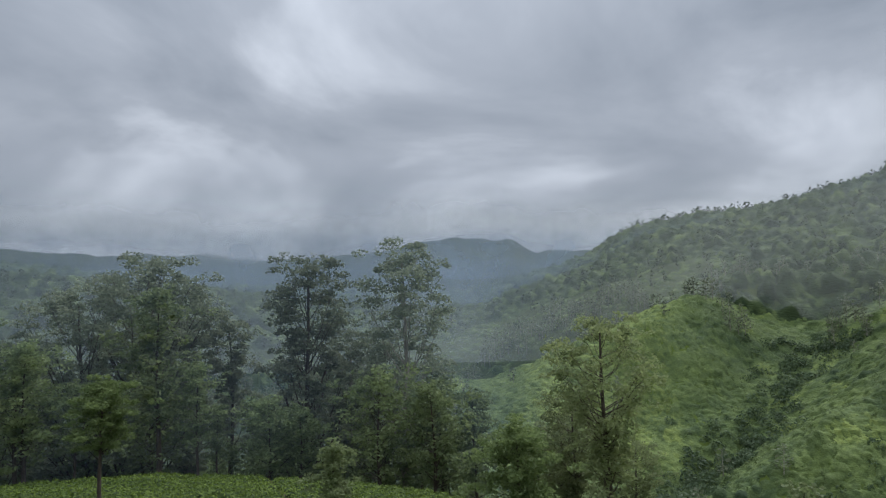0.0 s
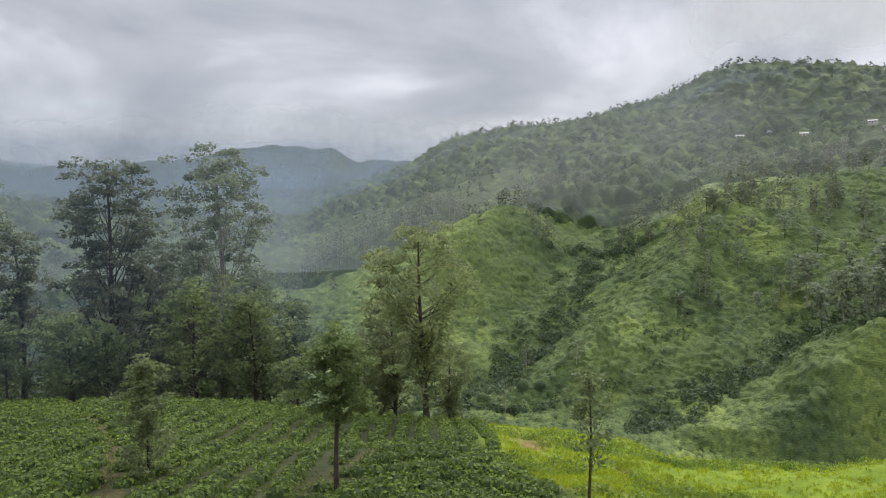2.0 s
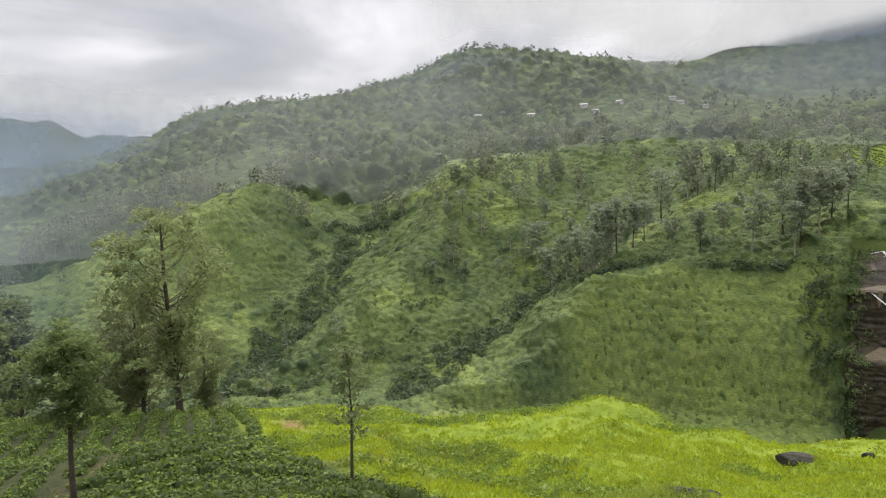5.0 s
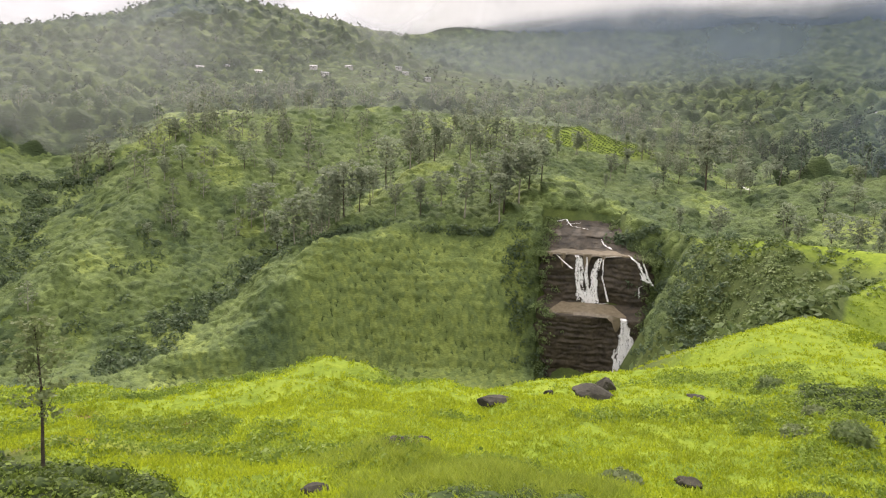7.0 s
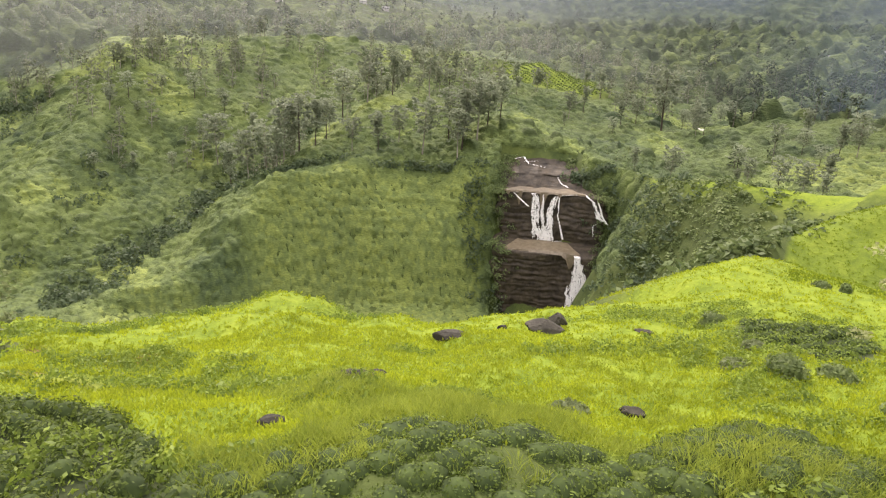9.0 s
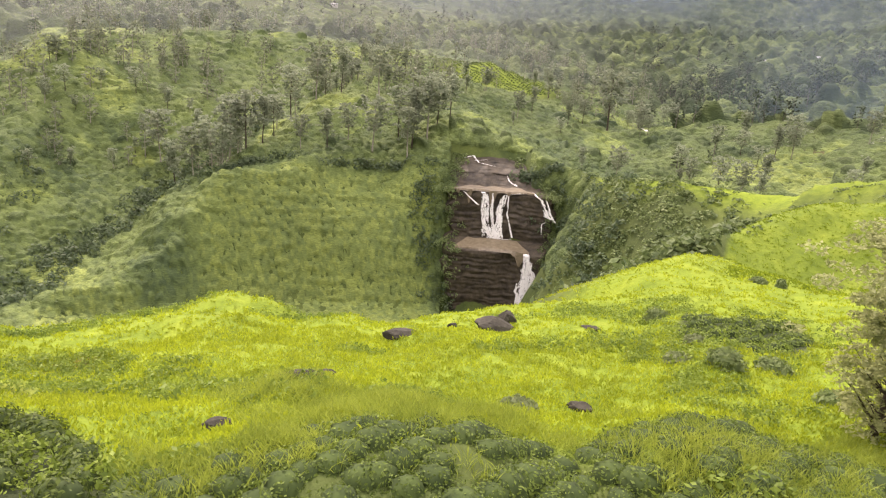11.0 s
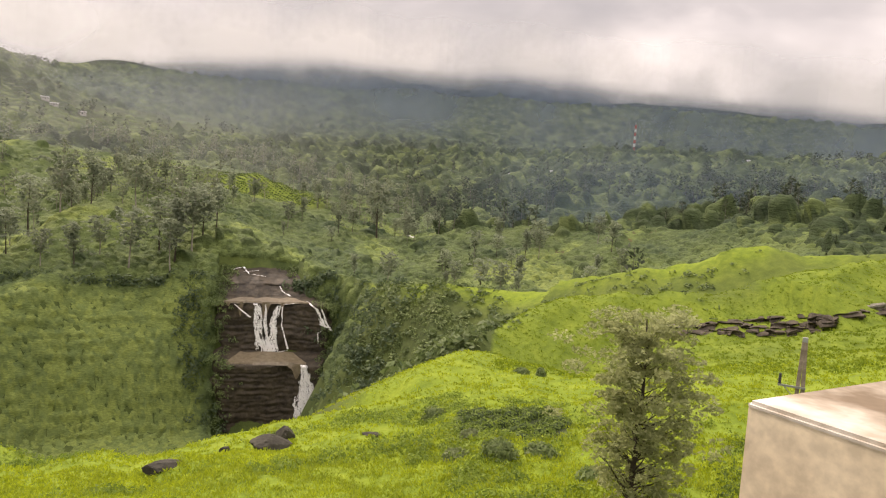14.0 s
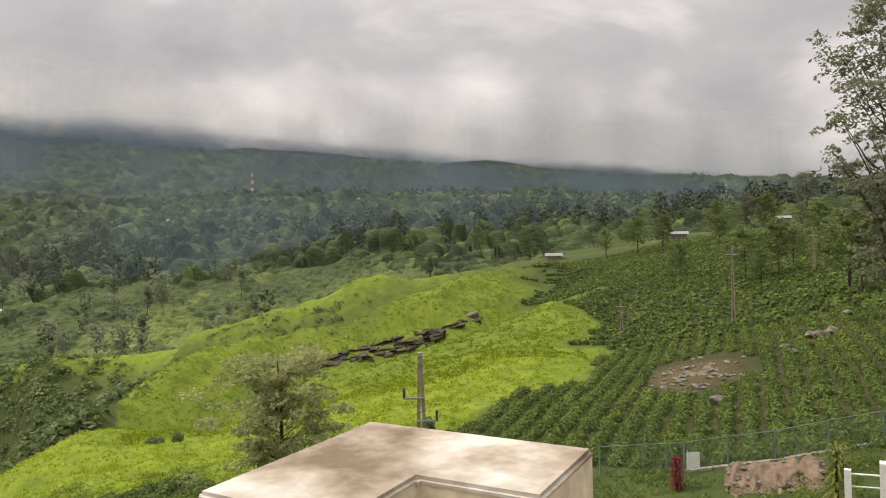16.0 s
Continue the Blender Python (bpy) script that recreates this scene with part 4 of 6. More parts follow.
    q = q[(h.ravel()[q] > 0.3).any(axis=1)]
    used, q = np.unique(q, return_inverse=True)
    me = soup(name, np.stack([x, y, z], -1).reshape(-1, 3)[used], q.reshape(-1, 4), material)
    at = me.attributes.new("tone", "FLOAT", "POINT")
    at.data.foreach_set("value", tone.ravel()[used].astype(np.float32))
    return tagged(new(name, me), label, "scrub", kind="stuff")


def carpet_material(name, stops, grain, relief):
    """Plants side by side: each its own green, with mottled leaves."""
    m, nt, b = shader(name, 0.85, 0.15)
    a = nt.nodes.new("ShaderNodeAttribute"); a.attribute_name = "tone"
    wide, fine = noise_node(nt, 0.022, 4), noise_node(nt, grain, 4, 0.65)
    lay = nt.nodes.new("ShaderNodeMapping")
    lay.inputs["Scale"].default_value = (0.45, 0.45, 1.9)
    co = nt.nodes.new("ShaderNodeTexCoord")
    nt.links.new(co.outputs["Object"], lay.inputs["Vector"]); nt.links.new(lay.outputs[0], fine.inputs["Vector"])
    c = ramp_node(nt, a.outputs["Fac"], stops)
    c = mix_node(nt, 0.25, c, ramp_node(nt, wide.outputs[0], [(0.32, stops[0][1]), (0.68, stops[-1][1])]))
    c = mix_node(nt, 0.5, c, ramp_node(nt, fine.outputs[0], [(0.33, (0.5, 0.52, 0.5)), (0.67, (1.5, 1.5, 1.4))]), "MULTIPLY")
    nt.links.new(c, b.inputs["Base Color"])
    bump(nt, b, fine.outputs[0], 1.0, relief)
    return m


# Scrub greens are tinted bluer, so the hillside haze sits in their colour.
SCRUB = carpet_material("scrub_carpet", [(0.0, (0.03, 0.048, 0.027)), (0.35, (0.066, 0.097, 0.04)), (0.7, (0.12, 0.162, 0.052)), (1.0, (0.205, 0.25, 0.065))], 1.3, 0.7)
WOODS = carpet_material("forest_canopy", [(0.0, (0.018, 0.031, 0.016)), (0.5, (0.036, 0.057, 0.025)), (1.0, (0.12, 0.155, 0.055))], 0.5, 1.5)


def scrub_carpet():
    def cover(a, r, x, y):
        n, n2 = fbm(x, y, 30, 3, 77), fbm(x, y, 75, 3, 78)
        ground_z = heights(x.ravel(), y.ravel()).reshape(x.shape)
        u, v = np.radians(a) * 400, 0.75 * (r + ground_z)      # plants keep their size along the slope
        u, v = u + 1.2 * vnoise(x / 6, y / 6, 35), v + 1.2 * vnoise(x / 6 + 9, y / 6, 36)
        h1, t1 = domes(u, v, 3.4, 1.1, 2.6, 300)
        h2, t2 = domes(u, v, 6.0, 2.5, 5.5, 320, np.clip(0.06 + 0.7 * n2 + 0.5 * n, 0, 1))
        h0, t0 = domes(u, v, 3.0, 0.8, 1.5, 340)
        dome = smooth(a, 43, 47) * (1 - smooth(a, 64.5, 66)) * (1 - smooth(r, 358, 368))
        spur = smooth(a, 4, 8) * (1 - smooth(a, 17, 21)) * smooth(r, 430, 470) * (1 - smooth(r, 590, 610))
        foot = smooth(a, 18, 24) * (1 - smooth(a, 42, 47)) * smooth(n, 0.12, 0.4)
        crest = np.exp(-(((a - 39.5) / 2.2) ** 2 + ((r - 505 + 8 * (a - 39.5)) / 26) ** 2))
        low = np.clip(np.maximum.reduce([dome * (1 - smooth(n, 0.3, 0.55)), spur * (1 - smooth(n2, 0.1, 0.3)), smooth(n + n2, 0.34, 0.5), 0.8 * foot, smooth(crest, 0.3, 0.6)]), 0, 1)
        h1, h2 = h1 * (1 - 0.75 * low), h2 * (1 - low)
        h, t = np.where(h2 > h1, h2, h1), np.where(h2 > h1, 0.05 + 0.35 * t2, 0.3 + 0.35 * t1)
        ledge = np.clip(vnoise(x / 9 + 5, ground_z / 1.5, 33) + 0.5 * vnoise(x / 3, ground_z / 0.8, 34), 0, 1)
        h, t = np.maximum(h, h0), np.where(h0 > h, 0.35 + 0.35 * t0, t)
        h = h + 1.1 * ledge * (0.2 + 0.8 * low)
        t = np.clip(t + 0.34 * low + 0.12 * n2 - 0.22 * smooth(a, 64, 70) * smooth(r, 372, 390), 0, 1)
        field = np.exp(-((a - 70) / 6) ** 2 - ((r - 560) / 60) ** 2) > 0.4
        gone = field | ((a < 76) & (r < 284)) | ((a > 66.2) & (a < np.where(r < 353, 75.3, 73)) & (r < 377)) | ((a > 78.5) & (r < np.interp(a, [78, 80, 82.5, 87, 92, 97, 102, 108], [350, 340, 318, 298, 282, 272, 265, 258]))) | ((a > 93) & (r > 455))
        return np.where(gone, 0, h), t
    rr = np.concatenate([np.arange(286, 304, 1.5), np.arange(304, 400, 0.75), np.arange(400, 520, 1.0), np.arange(520, 640, 1.5)])
    canopy("hillside_scrub", np.arange(0, 114, 0.12), rr, cover, SCRUB, "close carpet of green shrubs and ferns on the hillsides", 1)


def forest_canopy():
    def cover(a, r, x, y):
        n, n2 = fbm(x, y, 70, 3, 201), fbm(x, y, 190, 3, 203)
        open_ = smooth(n2 - 0.4 * smooth(r, 900, 1150) - 0.35 * smooth(a, 84, 92), 0.05, 0.2)
        open_ = np.where(r > 1080, 0, open_)
        h, t = domes(x, y, 10.0, 4.0, 17.0, 360, np.clip(0.62 + 1.1 * n + 0.4 * smooth(r, 800, 1000) + 0.3 * smooth(a, 84, 92) - 1.2 * open_, 0, 1))
        h0, t0 = domes(x, y, 6.0, 1.0, 6.0, 380, np.clip(0.9 - 0.6 * open_, 0, 1))
        h, t = np.maximum(h, h0), np.where(h0 > h, t0, t)
        gone = ((np.exp(-((a - 70) / 6) ** 2 - ((r - 560) / 60) ** 2) > 0.4) & (r < 640)) | ((a > 2) & (a < 22) & (r < 615))
        gone = gone | (r < np.interp(a, [84, 88, 100, 107, 112, 116], [470, 475, 460, 430, 380, 300]) + 45 * n)
        clearing = ((a > 105) & (a < 110.2) | (a > 116) & (a < 122.2)) & (r > 880) & (r < 955)
        return np.where(gone & (r < 620) | clearing, 0, h), np.clip(t + 0.5 * open_, 0, 1)
    rr = np.concatenate([np.arange(622, 1000, 3.2), np.arange(1000, 1420, 5.2)])
    canopy("forest_canopy", np.arange(-38, 151, 0.29), rr, cover, WOODS, "closed dark forest over the upper hills", 2)
    canopy("forest_canopy", np.arange(84, 151, 0.2), np.concatenate([np.arange(292, 420, 2.0), np.arange(420, 640, 2.8)]), cover, WOODS, "dark mixed forest behind the grassy ridges", 3)


scrub_carpet()
forest_canopy()
def far_woods():
    rng = np.random.default_rng(5)
    airy = [wood_proto(100 + k, 20, 0.26, 5.0, 12, 7, 1.1, 2.3, 0.3) for k in range(5)] + [wood_proto(120 + k, 14, 0.2, 5.2, 9, 6, 1.3, 2.3, 0.3) for k in range(3)]
    light = [wood_proto(160 + k, 17, 0.3, 5.0, 6, 4, 2.0, 2.3, 0.3) for k in range(6)]
    round_ = [wood_proto(140 + k, 9, 0.08, 4.8, 6, 4, 1.9, 2.3, 0.25) for k in range(4)]
    def chance(a, r, x, y):
        n = fbm(x, y, 70, 3, 201)
        c = smooth(n + 0.55 * smooth(r, 560, 900) - 0.05, 0.0, 0.4)
        c = np.where((a > 84) & (r > 330), np.maximum(c, 0.75 * smooth(n, -0.35, 0.0)), c)
        c = np.where((a > 76) & (a < 110) & (r < 460), c * 0.14, c)
        c = np.where((a < 97) & (r < 380), 0, c)
        c = np.where((a > 62) & (a < 82) & (r < 640), c * 0.45, c)
        field = np.exp(-((a - 70) / 5) ** 2 - ((r - 560) / 50) ** 2)
        c = np.where(field > 0.4, 0.05, c)
        spur = (a > 2) & (a < 22) & (r < 600)
        c = np.where(spur, 0.03, c)
        c = np.where((a > 26) & (a < 47) & (r < 520), c * 0.1, c)
        c = np.where((a > 34) & (a < 66) & (r > 425) & (r < 720), np.maximum(c, 0.35 + 0.9 * n), c)
        return c
    near = strew(rng, 5400, -38, 151, 270, 700, chance, 1.6, (0.55, 1.05))
    far = strew(rng, 3400, -38, 151, 700, 1450, lambda a, r, x, y: np.clip(0.1 + chance(a, r, x, y), 0, 1) * 0.8, 1.3, (0.45, 0.95))
    far[:, 3] *= 1 - 0.4 * smooth(np.hypot(far[:, 0], far[:, 1]), 950, 1150)
    top = []
    for a in np.arange(13.5, 56, 0.16):
        r = band(SKYLINE, a) - rng.uniform(0, 25)
        x, y = r * math.sin(radians(a)), r * math.cos(radians(a))
        top.append((x, y, height(x, y), rng.uniform(0.55, 1.1) * (1.4 if rng.uniform() < 0.1 else 1)))
    edge = []
    for a in np.arange(3, 16, 0.22):
        r = 690 + rng.uniform(0, 60)
        x, y = r * math.sin(radians(a)), r * math.cos(radians(a))
        edge.append((x, y, height(x, y), rng.uniform(0.9, 1.25)))
    stuff("hill_forest", light, np.concatenate([far, np.array(top)]), rng, [FAR_LEAF, FAR_BARK], "forest on the upper hills and the skyline", "woods")
    left = np.arctan2(near[:, 0], near[:, 1]) < radians(82)
    stuff("far_trees", airy, near[~left], rng, [FAR_LEAF, FAR_BARK], "dark mixed forest behind the grassy ridge", "woods")
    stuff("far_trees", airy, np.concatenate([near[left], np.array(edge)]), rng, [PALE_LEAF, PALE_BARK], "mixed eucalyptus forest covering the far hillsides", "woods")


def hillside_scrub():
    rng = np.random.default_rng(8)
    cushion = [bush_proto(200 + k, 15, 1.15, 1.2, 0.42) for k in range(9)]
    far_side = strew(rng, 14000, 0, 84, 318, 600, lambda a, r, x, y: np.where((a > 43) & (a < 66) & (r < 366), 0.12, 1.0) * np.where((a > 66) & (a < 76) & (r < 380), 0, 1) * smooth(fbm(x, y, 18, 3, 79), -0.25, 0.35), 0.6, (0.45, 1.5), 0.0)
    bank = strew(rng, 4600, 74.5, 92, 80, 330, lambda a, r, x, y: np.clip(1.3 - np.abs(a - np.interp(r, [80, 150, 250, 330], [78.5, 80.5, 83, 83])) / 6.5 + 0.5 * fbm(x, y, 20, 3, 71), 0, 1) * smooth(r, 75, 120), 2, (0.7, 2.0), 0.1)
    ridge = strew(rng, 700, 82, 122, 85, 330, lambda a, r, x, y: smooth(fbm(x, y, 22, 3, 87) + 0.25 * smooth(r, 190, 240), 0.25, 0.45), 2, (0.35, 0.9), 0.1)
    brake = strew(rng, 2600, 81, 92, 90, 246, lambda a, r, x, y: (1 - smooth(a + 3 * fbm(x, y, 16, 3, 88), 88, 91)) * (1 - smooth(r, 225, 246)) * smooth(r, 90, 100), 1.6, (0.7, 1.9), 0.1)
    flank = strew(rng, 420, 89, 110, 214, 244, lambda a, r, x, y: (1 - smooth(r + 0.9 * (a - 92) + 14 * fbm(x, y, 14, 3, 89), 232, 246)) * (1 - smooth(a, 103, 110)), 1.6, (0.6, 1.5), 0.1)
    stuff("hillside_shrubs", cushion, np.concatenate([far_side, bank, brake, flank, ridge]), rng, [SHRUB_LEAF], "low green shrubs and ferns covering the hillsides", "scrub", (0.6, 1.1))
    # the dark woods of the gullies
    dark = [bush_proto(220 + k, 48, 2.6, 3.2, 0.55) for k in range(4)]
    def line(a0, r0, a1, r1, n, wide):
        t = rng.uniform(0, 1, n)
        r = r0 + (r1 - r0) * t
        a = a0 + (a1 - a0) * t + 0.8 * np.sin(r / 21) + np.degrees(rng.normal(0, wide, n) / r)
        x, y = r * np.sin(np.radians(a)), r * np.cos(np.radians(a))
        return np.stack([x, y, heights(x, y) - 0.3, rng.uniform(0.5, 1.7, n)], 1)
    def bed(which, n, wide):
        """Along a stream bed, thickest at its middle."""
        p = np.array([(r * math.sin(radians(a)), r * math.cos(radians(a))) for a, r, _ in BEDS[which][0]])
        t = rng.uniform(0, len(p) - 1, n)
        x, y = (np.interp(t, np.arange(len(p)), p[:, k]) + rng.normal(0, wide, n) for k in (0, 1))
        w = wander(x, y, np.hypot(x, y))
        x, y = x - w, y + w
        return np.stack([x, y, heights(x, y) - 0.3, rng.uniform(0.5, 2.0, n)], 1)
    gul = np.concatenate([bed(0, 420, 12), bed(1, 260, 8), line(30, 380, 36, 470, 40, 7), line(55, 366, 65.5, 364, 34, 9), line(46, 378, 53, 374, 40, 10), line(65, 326, 65.6, 362, 60, 5), line(75.6, 322, 76.6, 352, 110, 6), line(73, 362, 76, 356, 40, 3), line(79, 170, 77.5, 320, 260, 8), line(26, 590, 31, 560, 90, 9), line(10, 385, 24, 375, 90, 8)])
    fr, fz = np.array(FALL_R, float).T
    k = rng.uniform(0, len(fr) - 1.6, 520)
    r, z = np.interp(k, np.arange(len(fr)), fr), np.interp(k, np.arange(len(fr)), fz)
    lo = np.interp(r, [318, 330, 343, 352, 360, 374], [66.8, 66.4, 66.2, 66.2, 66.6, 66.8]) - rng.normal(0.1, 0.55, 520) + 0.9 * smooth(-z, 62, 84) * rng.uniform(0, 1, 520)
    hi = np.interp(r, [318, 330, 343, 352, 360, 374], [74.6, 75.0, 75.6, 74.8, 73.2, 72.0]) + rng.normal(0.35, 0.6, 520) - 0.5 * smooth(-z, 62, 75) * rng.uniform(0, 1, 520)
    a = np.where(rng.uniform(0, 1, 520) < 0.45, lo, hi)
    rim = np.stack([(r - 1) * np.sin(np.radians(a)), (r - 1) * np.cos(np.radians(a)), z - 1.4, rng.uniform(0.35, 0.95, 520)], 1)
    stuff("fern_bank", dark, rim, rng, [SHRUB_LEAF], "ferns and bushes hanging over the rock beside the falls", "ferns")
    stuff("gully_thicket", dark, gul, rng, [THICKET], "dense dark thicket along the gullies", "thicket")


far_woods()
hillside_scrub()


# ---- tea ----
def tea():
    rng = np.random.default_rng(9)
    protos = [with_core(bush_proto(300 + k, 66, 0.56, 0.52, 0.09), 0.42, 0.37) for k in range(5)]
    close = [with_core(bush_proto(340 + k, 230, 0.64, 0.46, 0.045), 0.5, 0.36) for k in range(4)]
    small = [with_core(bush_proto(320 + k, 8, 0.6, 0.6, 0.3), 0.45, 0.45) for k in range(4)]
    def rows(cx, cy, heading, length, width, gap, step, keep, bend=0.0, ring=False):
        """Bushes along rows; heading: where the rows run; ring: round a centre instead."""
        if ring:
            out = []
            for rr in np.arange(0.5, length, gap):
                th = np.arange(0, 2 * math.pi, step / rr)
                out.append(np.stack([cx + rr * np.cos(th), cy + rr * np.sin(th)], 1))
            p = np.concatenate(out)
        else:
            u, v = np.meshgrid(np.arange(-width, width, gap), np.arange(-length, length, step), indexing="ij")
            u = u + bend * np.sin(v / 11 + u / 23)
            c, s = math.cos(radians(heading)), math.sin(radians(heading))
            p = np.stack([cx + u * c + v * s, cy - u * s + v * c], -1).reshape(-1, 2)
        p = p + rng.normal(0, 0.09, p.shape)
        a, r = np.degrees(np.arctan2(p[:, 0], p[:, 1])), np.hypot(p[:, 0], p[:, 1])
        ok = keep(a, r, p[:, 0], p[:, 1]) & (rng.uniform(0, 1, len(p)) > 0.05)
        p = p[ok]
        return np.stack([p[:, 0], p[:, 1], heights(p[:, 0], p[:, 1]) - 0.06, rng.uniform(0.82, 1.18, len(p))], 1)
    def crest(a):
        return band(SHELF, a)
    def knoll(a, r):
        return (a > gully_line(r) + 34 / r) & (a < tea_edge(r) + 0.6 * np.sin(2 * r)) & (r < 34) & (r > 11)
    left = rows(-8, 38, 14, 44, 44, 1.45, 0.48, lambda a, r, x, y: (a > -38) & (a < np.where(r < 34, gully_line(r) - 34 / r, tea_edge(r))) & (r > 11) & (r < crest(a) + 5) & ~path(a, r), 0.5)
    ringed = rows(18 * math.sin(radians(16)), 18 * math.cos(radians(16)), 0, 24, 24, 1.45, 0.46, lambda a, r, x, y: knoll(a, r), ring=True)
    strip = rows(10, 7, 106, 34, 18, 0.95, 0.62, lambda a, r, x, y: (a > 39) & (a < 108) & (r > 10) & (r < 15.5 + 0.8 * np.sin(x) + 7 * smooth(a, 62, 102)), 0.4)
    patch = rows(45 * math.sin(radians(91.5)), 45 * math.cos(radians(91.5)), 124, 12, 12, 1.5, 0.45, lambda a, r, x, y: ((a - 91.5) / 5.2) ** 2 + ((r - 42.5) / 5.5) ** 2 < 1)
    rub = lambda a, r: ((a - 135.3) / 4.2) ** 2 + ((r - 60) / 7) ** 2 < 1
    right = rows(40, -38, 137, 60, 50, 1.38, 0.5, lambda a, r, x, y: (a > tea_start(r, x, y)) & (a < 151) & (r > 38) & (r < 76) & ~rub(a, r), 0.5)
    right[:, 3] *= 1.12
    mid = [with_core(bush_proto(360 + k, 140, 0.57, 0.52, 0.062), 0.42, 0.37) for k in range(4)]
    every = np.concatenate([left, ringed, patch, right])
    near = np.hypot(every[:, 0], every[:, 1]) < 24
    stuff("tea_bushes", mid, every[near], rng, [TEA_LEAF, TEA_STEM_SHADE], "leafy tea bushes on the near knoll", "tea", (0.85, 1.1))
    stuff("tea_bushes", protos, every[~near], rng, [TEA_LEAF, TEA_STEM_SHADE], "clipped tea bushes in rows on the slopes", "tea", (0.85, 1.1))
    stuff("tea_hedge", close, strip, rng, [TEA_LEAF, TEA_STEM_SHADE], "clipped tea bushes below the terrace", "tea", (0.85, 1.1))
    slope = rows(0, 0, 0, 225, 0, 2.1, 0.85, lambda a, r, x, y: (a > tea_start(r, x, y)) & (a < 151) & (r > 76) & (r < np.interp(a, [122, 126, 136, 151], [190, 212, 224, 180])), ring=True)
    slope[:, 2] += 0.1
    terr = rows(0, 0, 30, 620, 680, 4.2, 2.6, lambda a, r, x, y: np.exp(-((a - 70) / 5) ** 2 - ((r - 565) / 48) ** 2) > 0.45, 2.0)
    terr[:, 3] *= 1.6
    stuff("tea_slope", small, np.concatenate([slope, terr]), rng, [TEA_LEAF, TEA_STEM_SHADE], "distant tea rows following the hill", "tea", (0.85, 1.1))


def grass():
    rng = np.random.default_rng(10)
    def tuft(seed, blades, tall, wide):
        g = np.random.default_rng(seed)
        vs = []
        for _ in range(blades):
            p = Vector((g.normal(0, 0.16), g.normal(0, 0.16), 0))
            lean = Vector((g.normal(0, 0.35), g.normal(0, 0.35), 1)).normalized() * tall * g.uniform(0.6, 1.3)
            side = lean.cross(Vector((g.normal(), g.normal(), 0.1))).normalized() * wide
            vs += [p - side * 0.6, p + lean * 0.55 + side * 0.0 - side, p + lean + Vector((lean.x, lean.y, 0)) * 0.4, p + lean * 0.55 + side]
        v = np.array([tuple(p) for p in vs])
        return v, np.arange(len(v)).reshape(-1, 4), np.zeros(blades, int)
    fine = [tuft(400 + k, 8, 0.15, 0.03) for k in range(6)]
    coarse = [tuft(420 + k, 6, 0.24, 0.07) for k in range(5)]
    def on_meadow(a, r, x, y):
        side = tea_start(r, x, y)
        c = smooth(a - tea_edge(r), -0.5, 2) * (1 - smooth(a - side, -3, 1)) * smooth(fbm(x, y, 5, 3, 91), -0.9, -0.2)
        bare = np.maximum(np.exp(-((a - 32.5) / 4) ** 2 - ((r - 29 + 0.25 * (a - 32)) / 1.2) ** 2), np.exp(-((a - 21.8) / 1.3) ** 2 - ((r - 48) / 3.5) ** 2))
        c = c * (1 - smooth(bare + 0.3 * fbm(x, y, 2.5, 2, 98), 0.3, 0.6))
        return np.where(((a - 91.5) / 5.2) ** 2 + ((r - 42.5) / 5.5) ** 2 < 1, 0, c)
    a = strew(rng, 21000, 15, 127, 14.5, 42, lambda a, r, x, y: on_meadow(a, r, x, y) * smooth(r, 14 + 8 * smooth(a, 62, 102) * (a < 108), 16 + 8 * smooth(a, 62, 102) * (a < 108)), 1.4, (0.6, 1.4))
    b = strew(rng, 14000, 15, 129, 36, 86, on_meadow, 1.3, (0.5, 1.0))
    c = strew(rng, 16000, 89.5, 128, 70, 172, lambda a, r, x, y: on_meadow(a, r, x, y) * 0.9, 1.3, (0.6, 1.3))
    stuff("meadow_grass", fine, a, rng, [GRASS_BLADE], "long bright grass on the meadow", "grass")
    stuff("slope_grass", coarse, c, rng, [SLOPE_GRASS], "short green grass on the ridges", "grass")
    stuff("rough_grass", coarse, b, rng, [GRASS_BLADE], "rough tussock grass on the slopes", "grass")
    # tall reedy grass nearest the terrace, in drifts
    reed = [tuft(430 + k, 16, 0.42, 0.012) for k in range(5)]
    d = strew(rng, 7000, 40, 112, 13.5, 26, lambda a, r, x, y: smooth(fbm(x, y, 4.5, 3, 93) - 0.06 * (r - 17.5), -0.1, 0.15), 1.6, (0.6, 1.2))
    e = strew(rng, 5200, 19, 112, 22, 58, lambda a, r, x, y: on_meadow(a, r, x, y) * smooth(fbm(x, y, 3.2, 3, 94), 0.12, 0.3), 1.4, (0.4, 0.75))
    stuff("tall_grass", reed, np.concatenate([d, e]), rng, [leaf_material("reed_blades", (0.13, 0.185, 0.025), (0.36, 0.42, 0.07), 0.5, 0.5)], "tall reedy grass in drifts below the terrace", "grass")
    # weeds and bracken in the hollow and along the terraces of the meadow
    weed = [bush_proto(440 + k, 36, 0.55, 0.42, 0.085) for k in range(5)]
    lane = strew(rng, 2600, -22, 40, 12, 62, lambda a, r, x, y: path(a, r) * 0.8 + (np.abs(a - gully_line(r)) < 40 / r) * (r < 36), 1.5, (0.3, 0.8))
    verge = strew(rng, 2600, 108, 151, 22, 42, lambda a, r, x, y: 0.55 + 0.6 * fbm(x, y, 6, 3, 97), 1.6, (0.4, 1.1))
    stuff("verge_grass", fine + weed[:2], np.concatenate([lane, verge, verge + rng.normal(0, 0.4, verge.shape) * (1, 1, 0, 0)]), rng, [TEA_LEAF], "rough weeds beside the fence", "weeds")
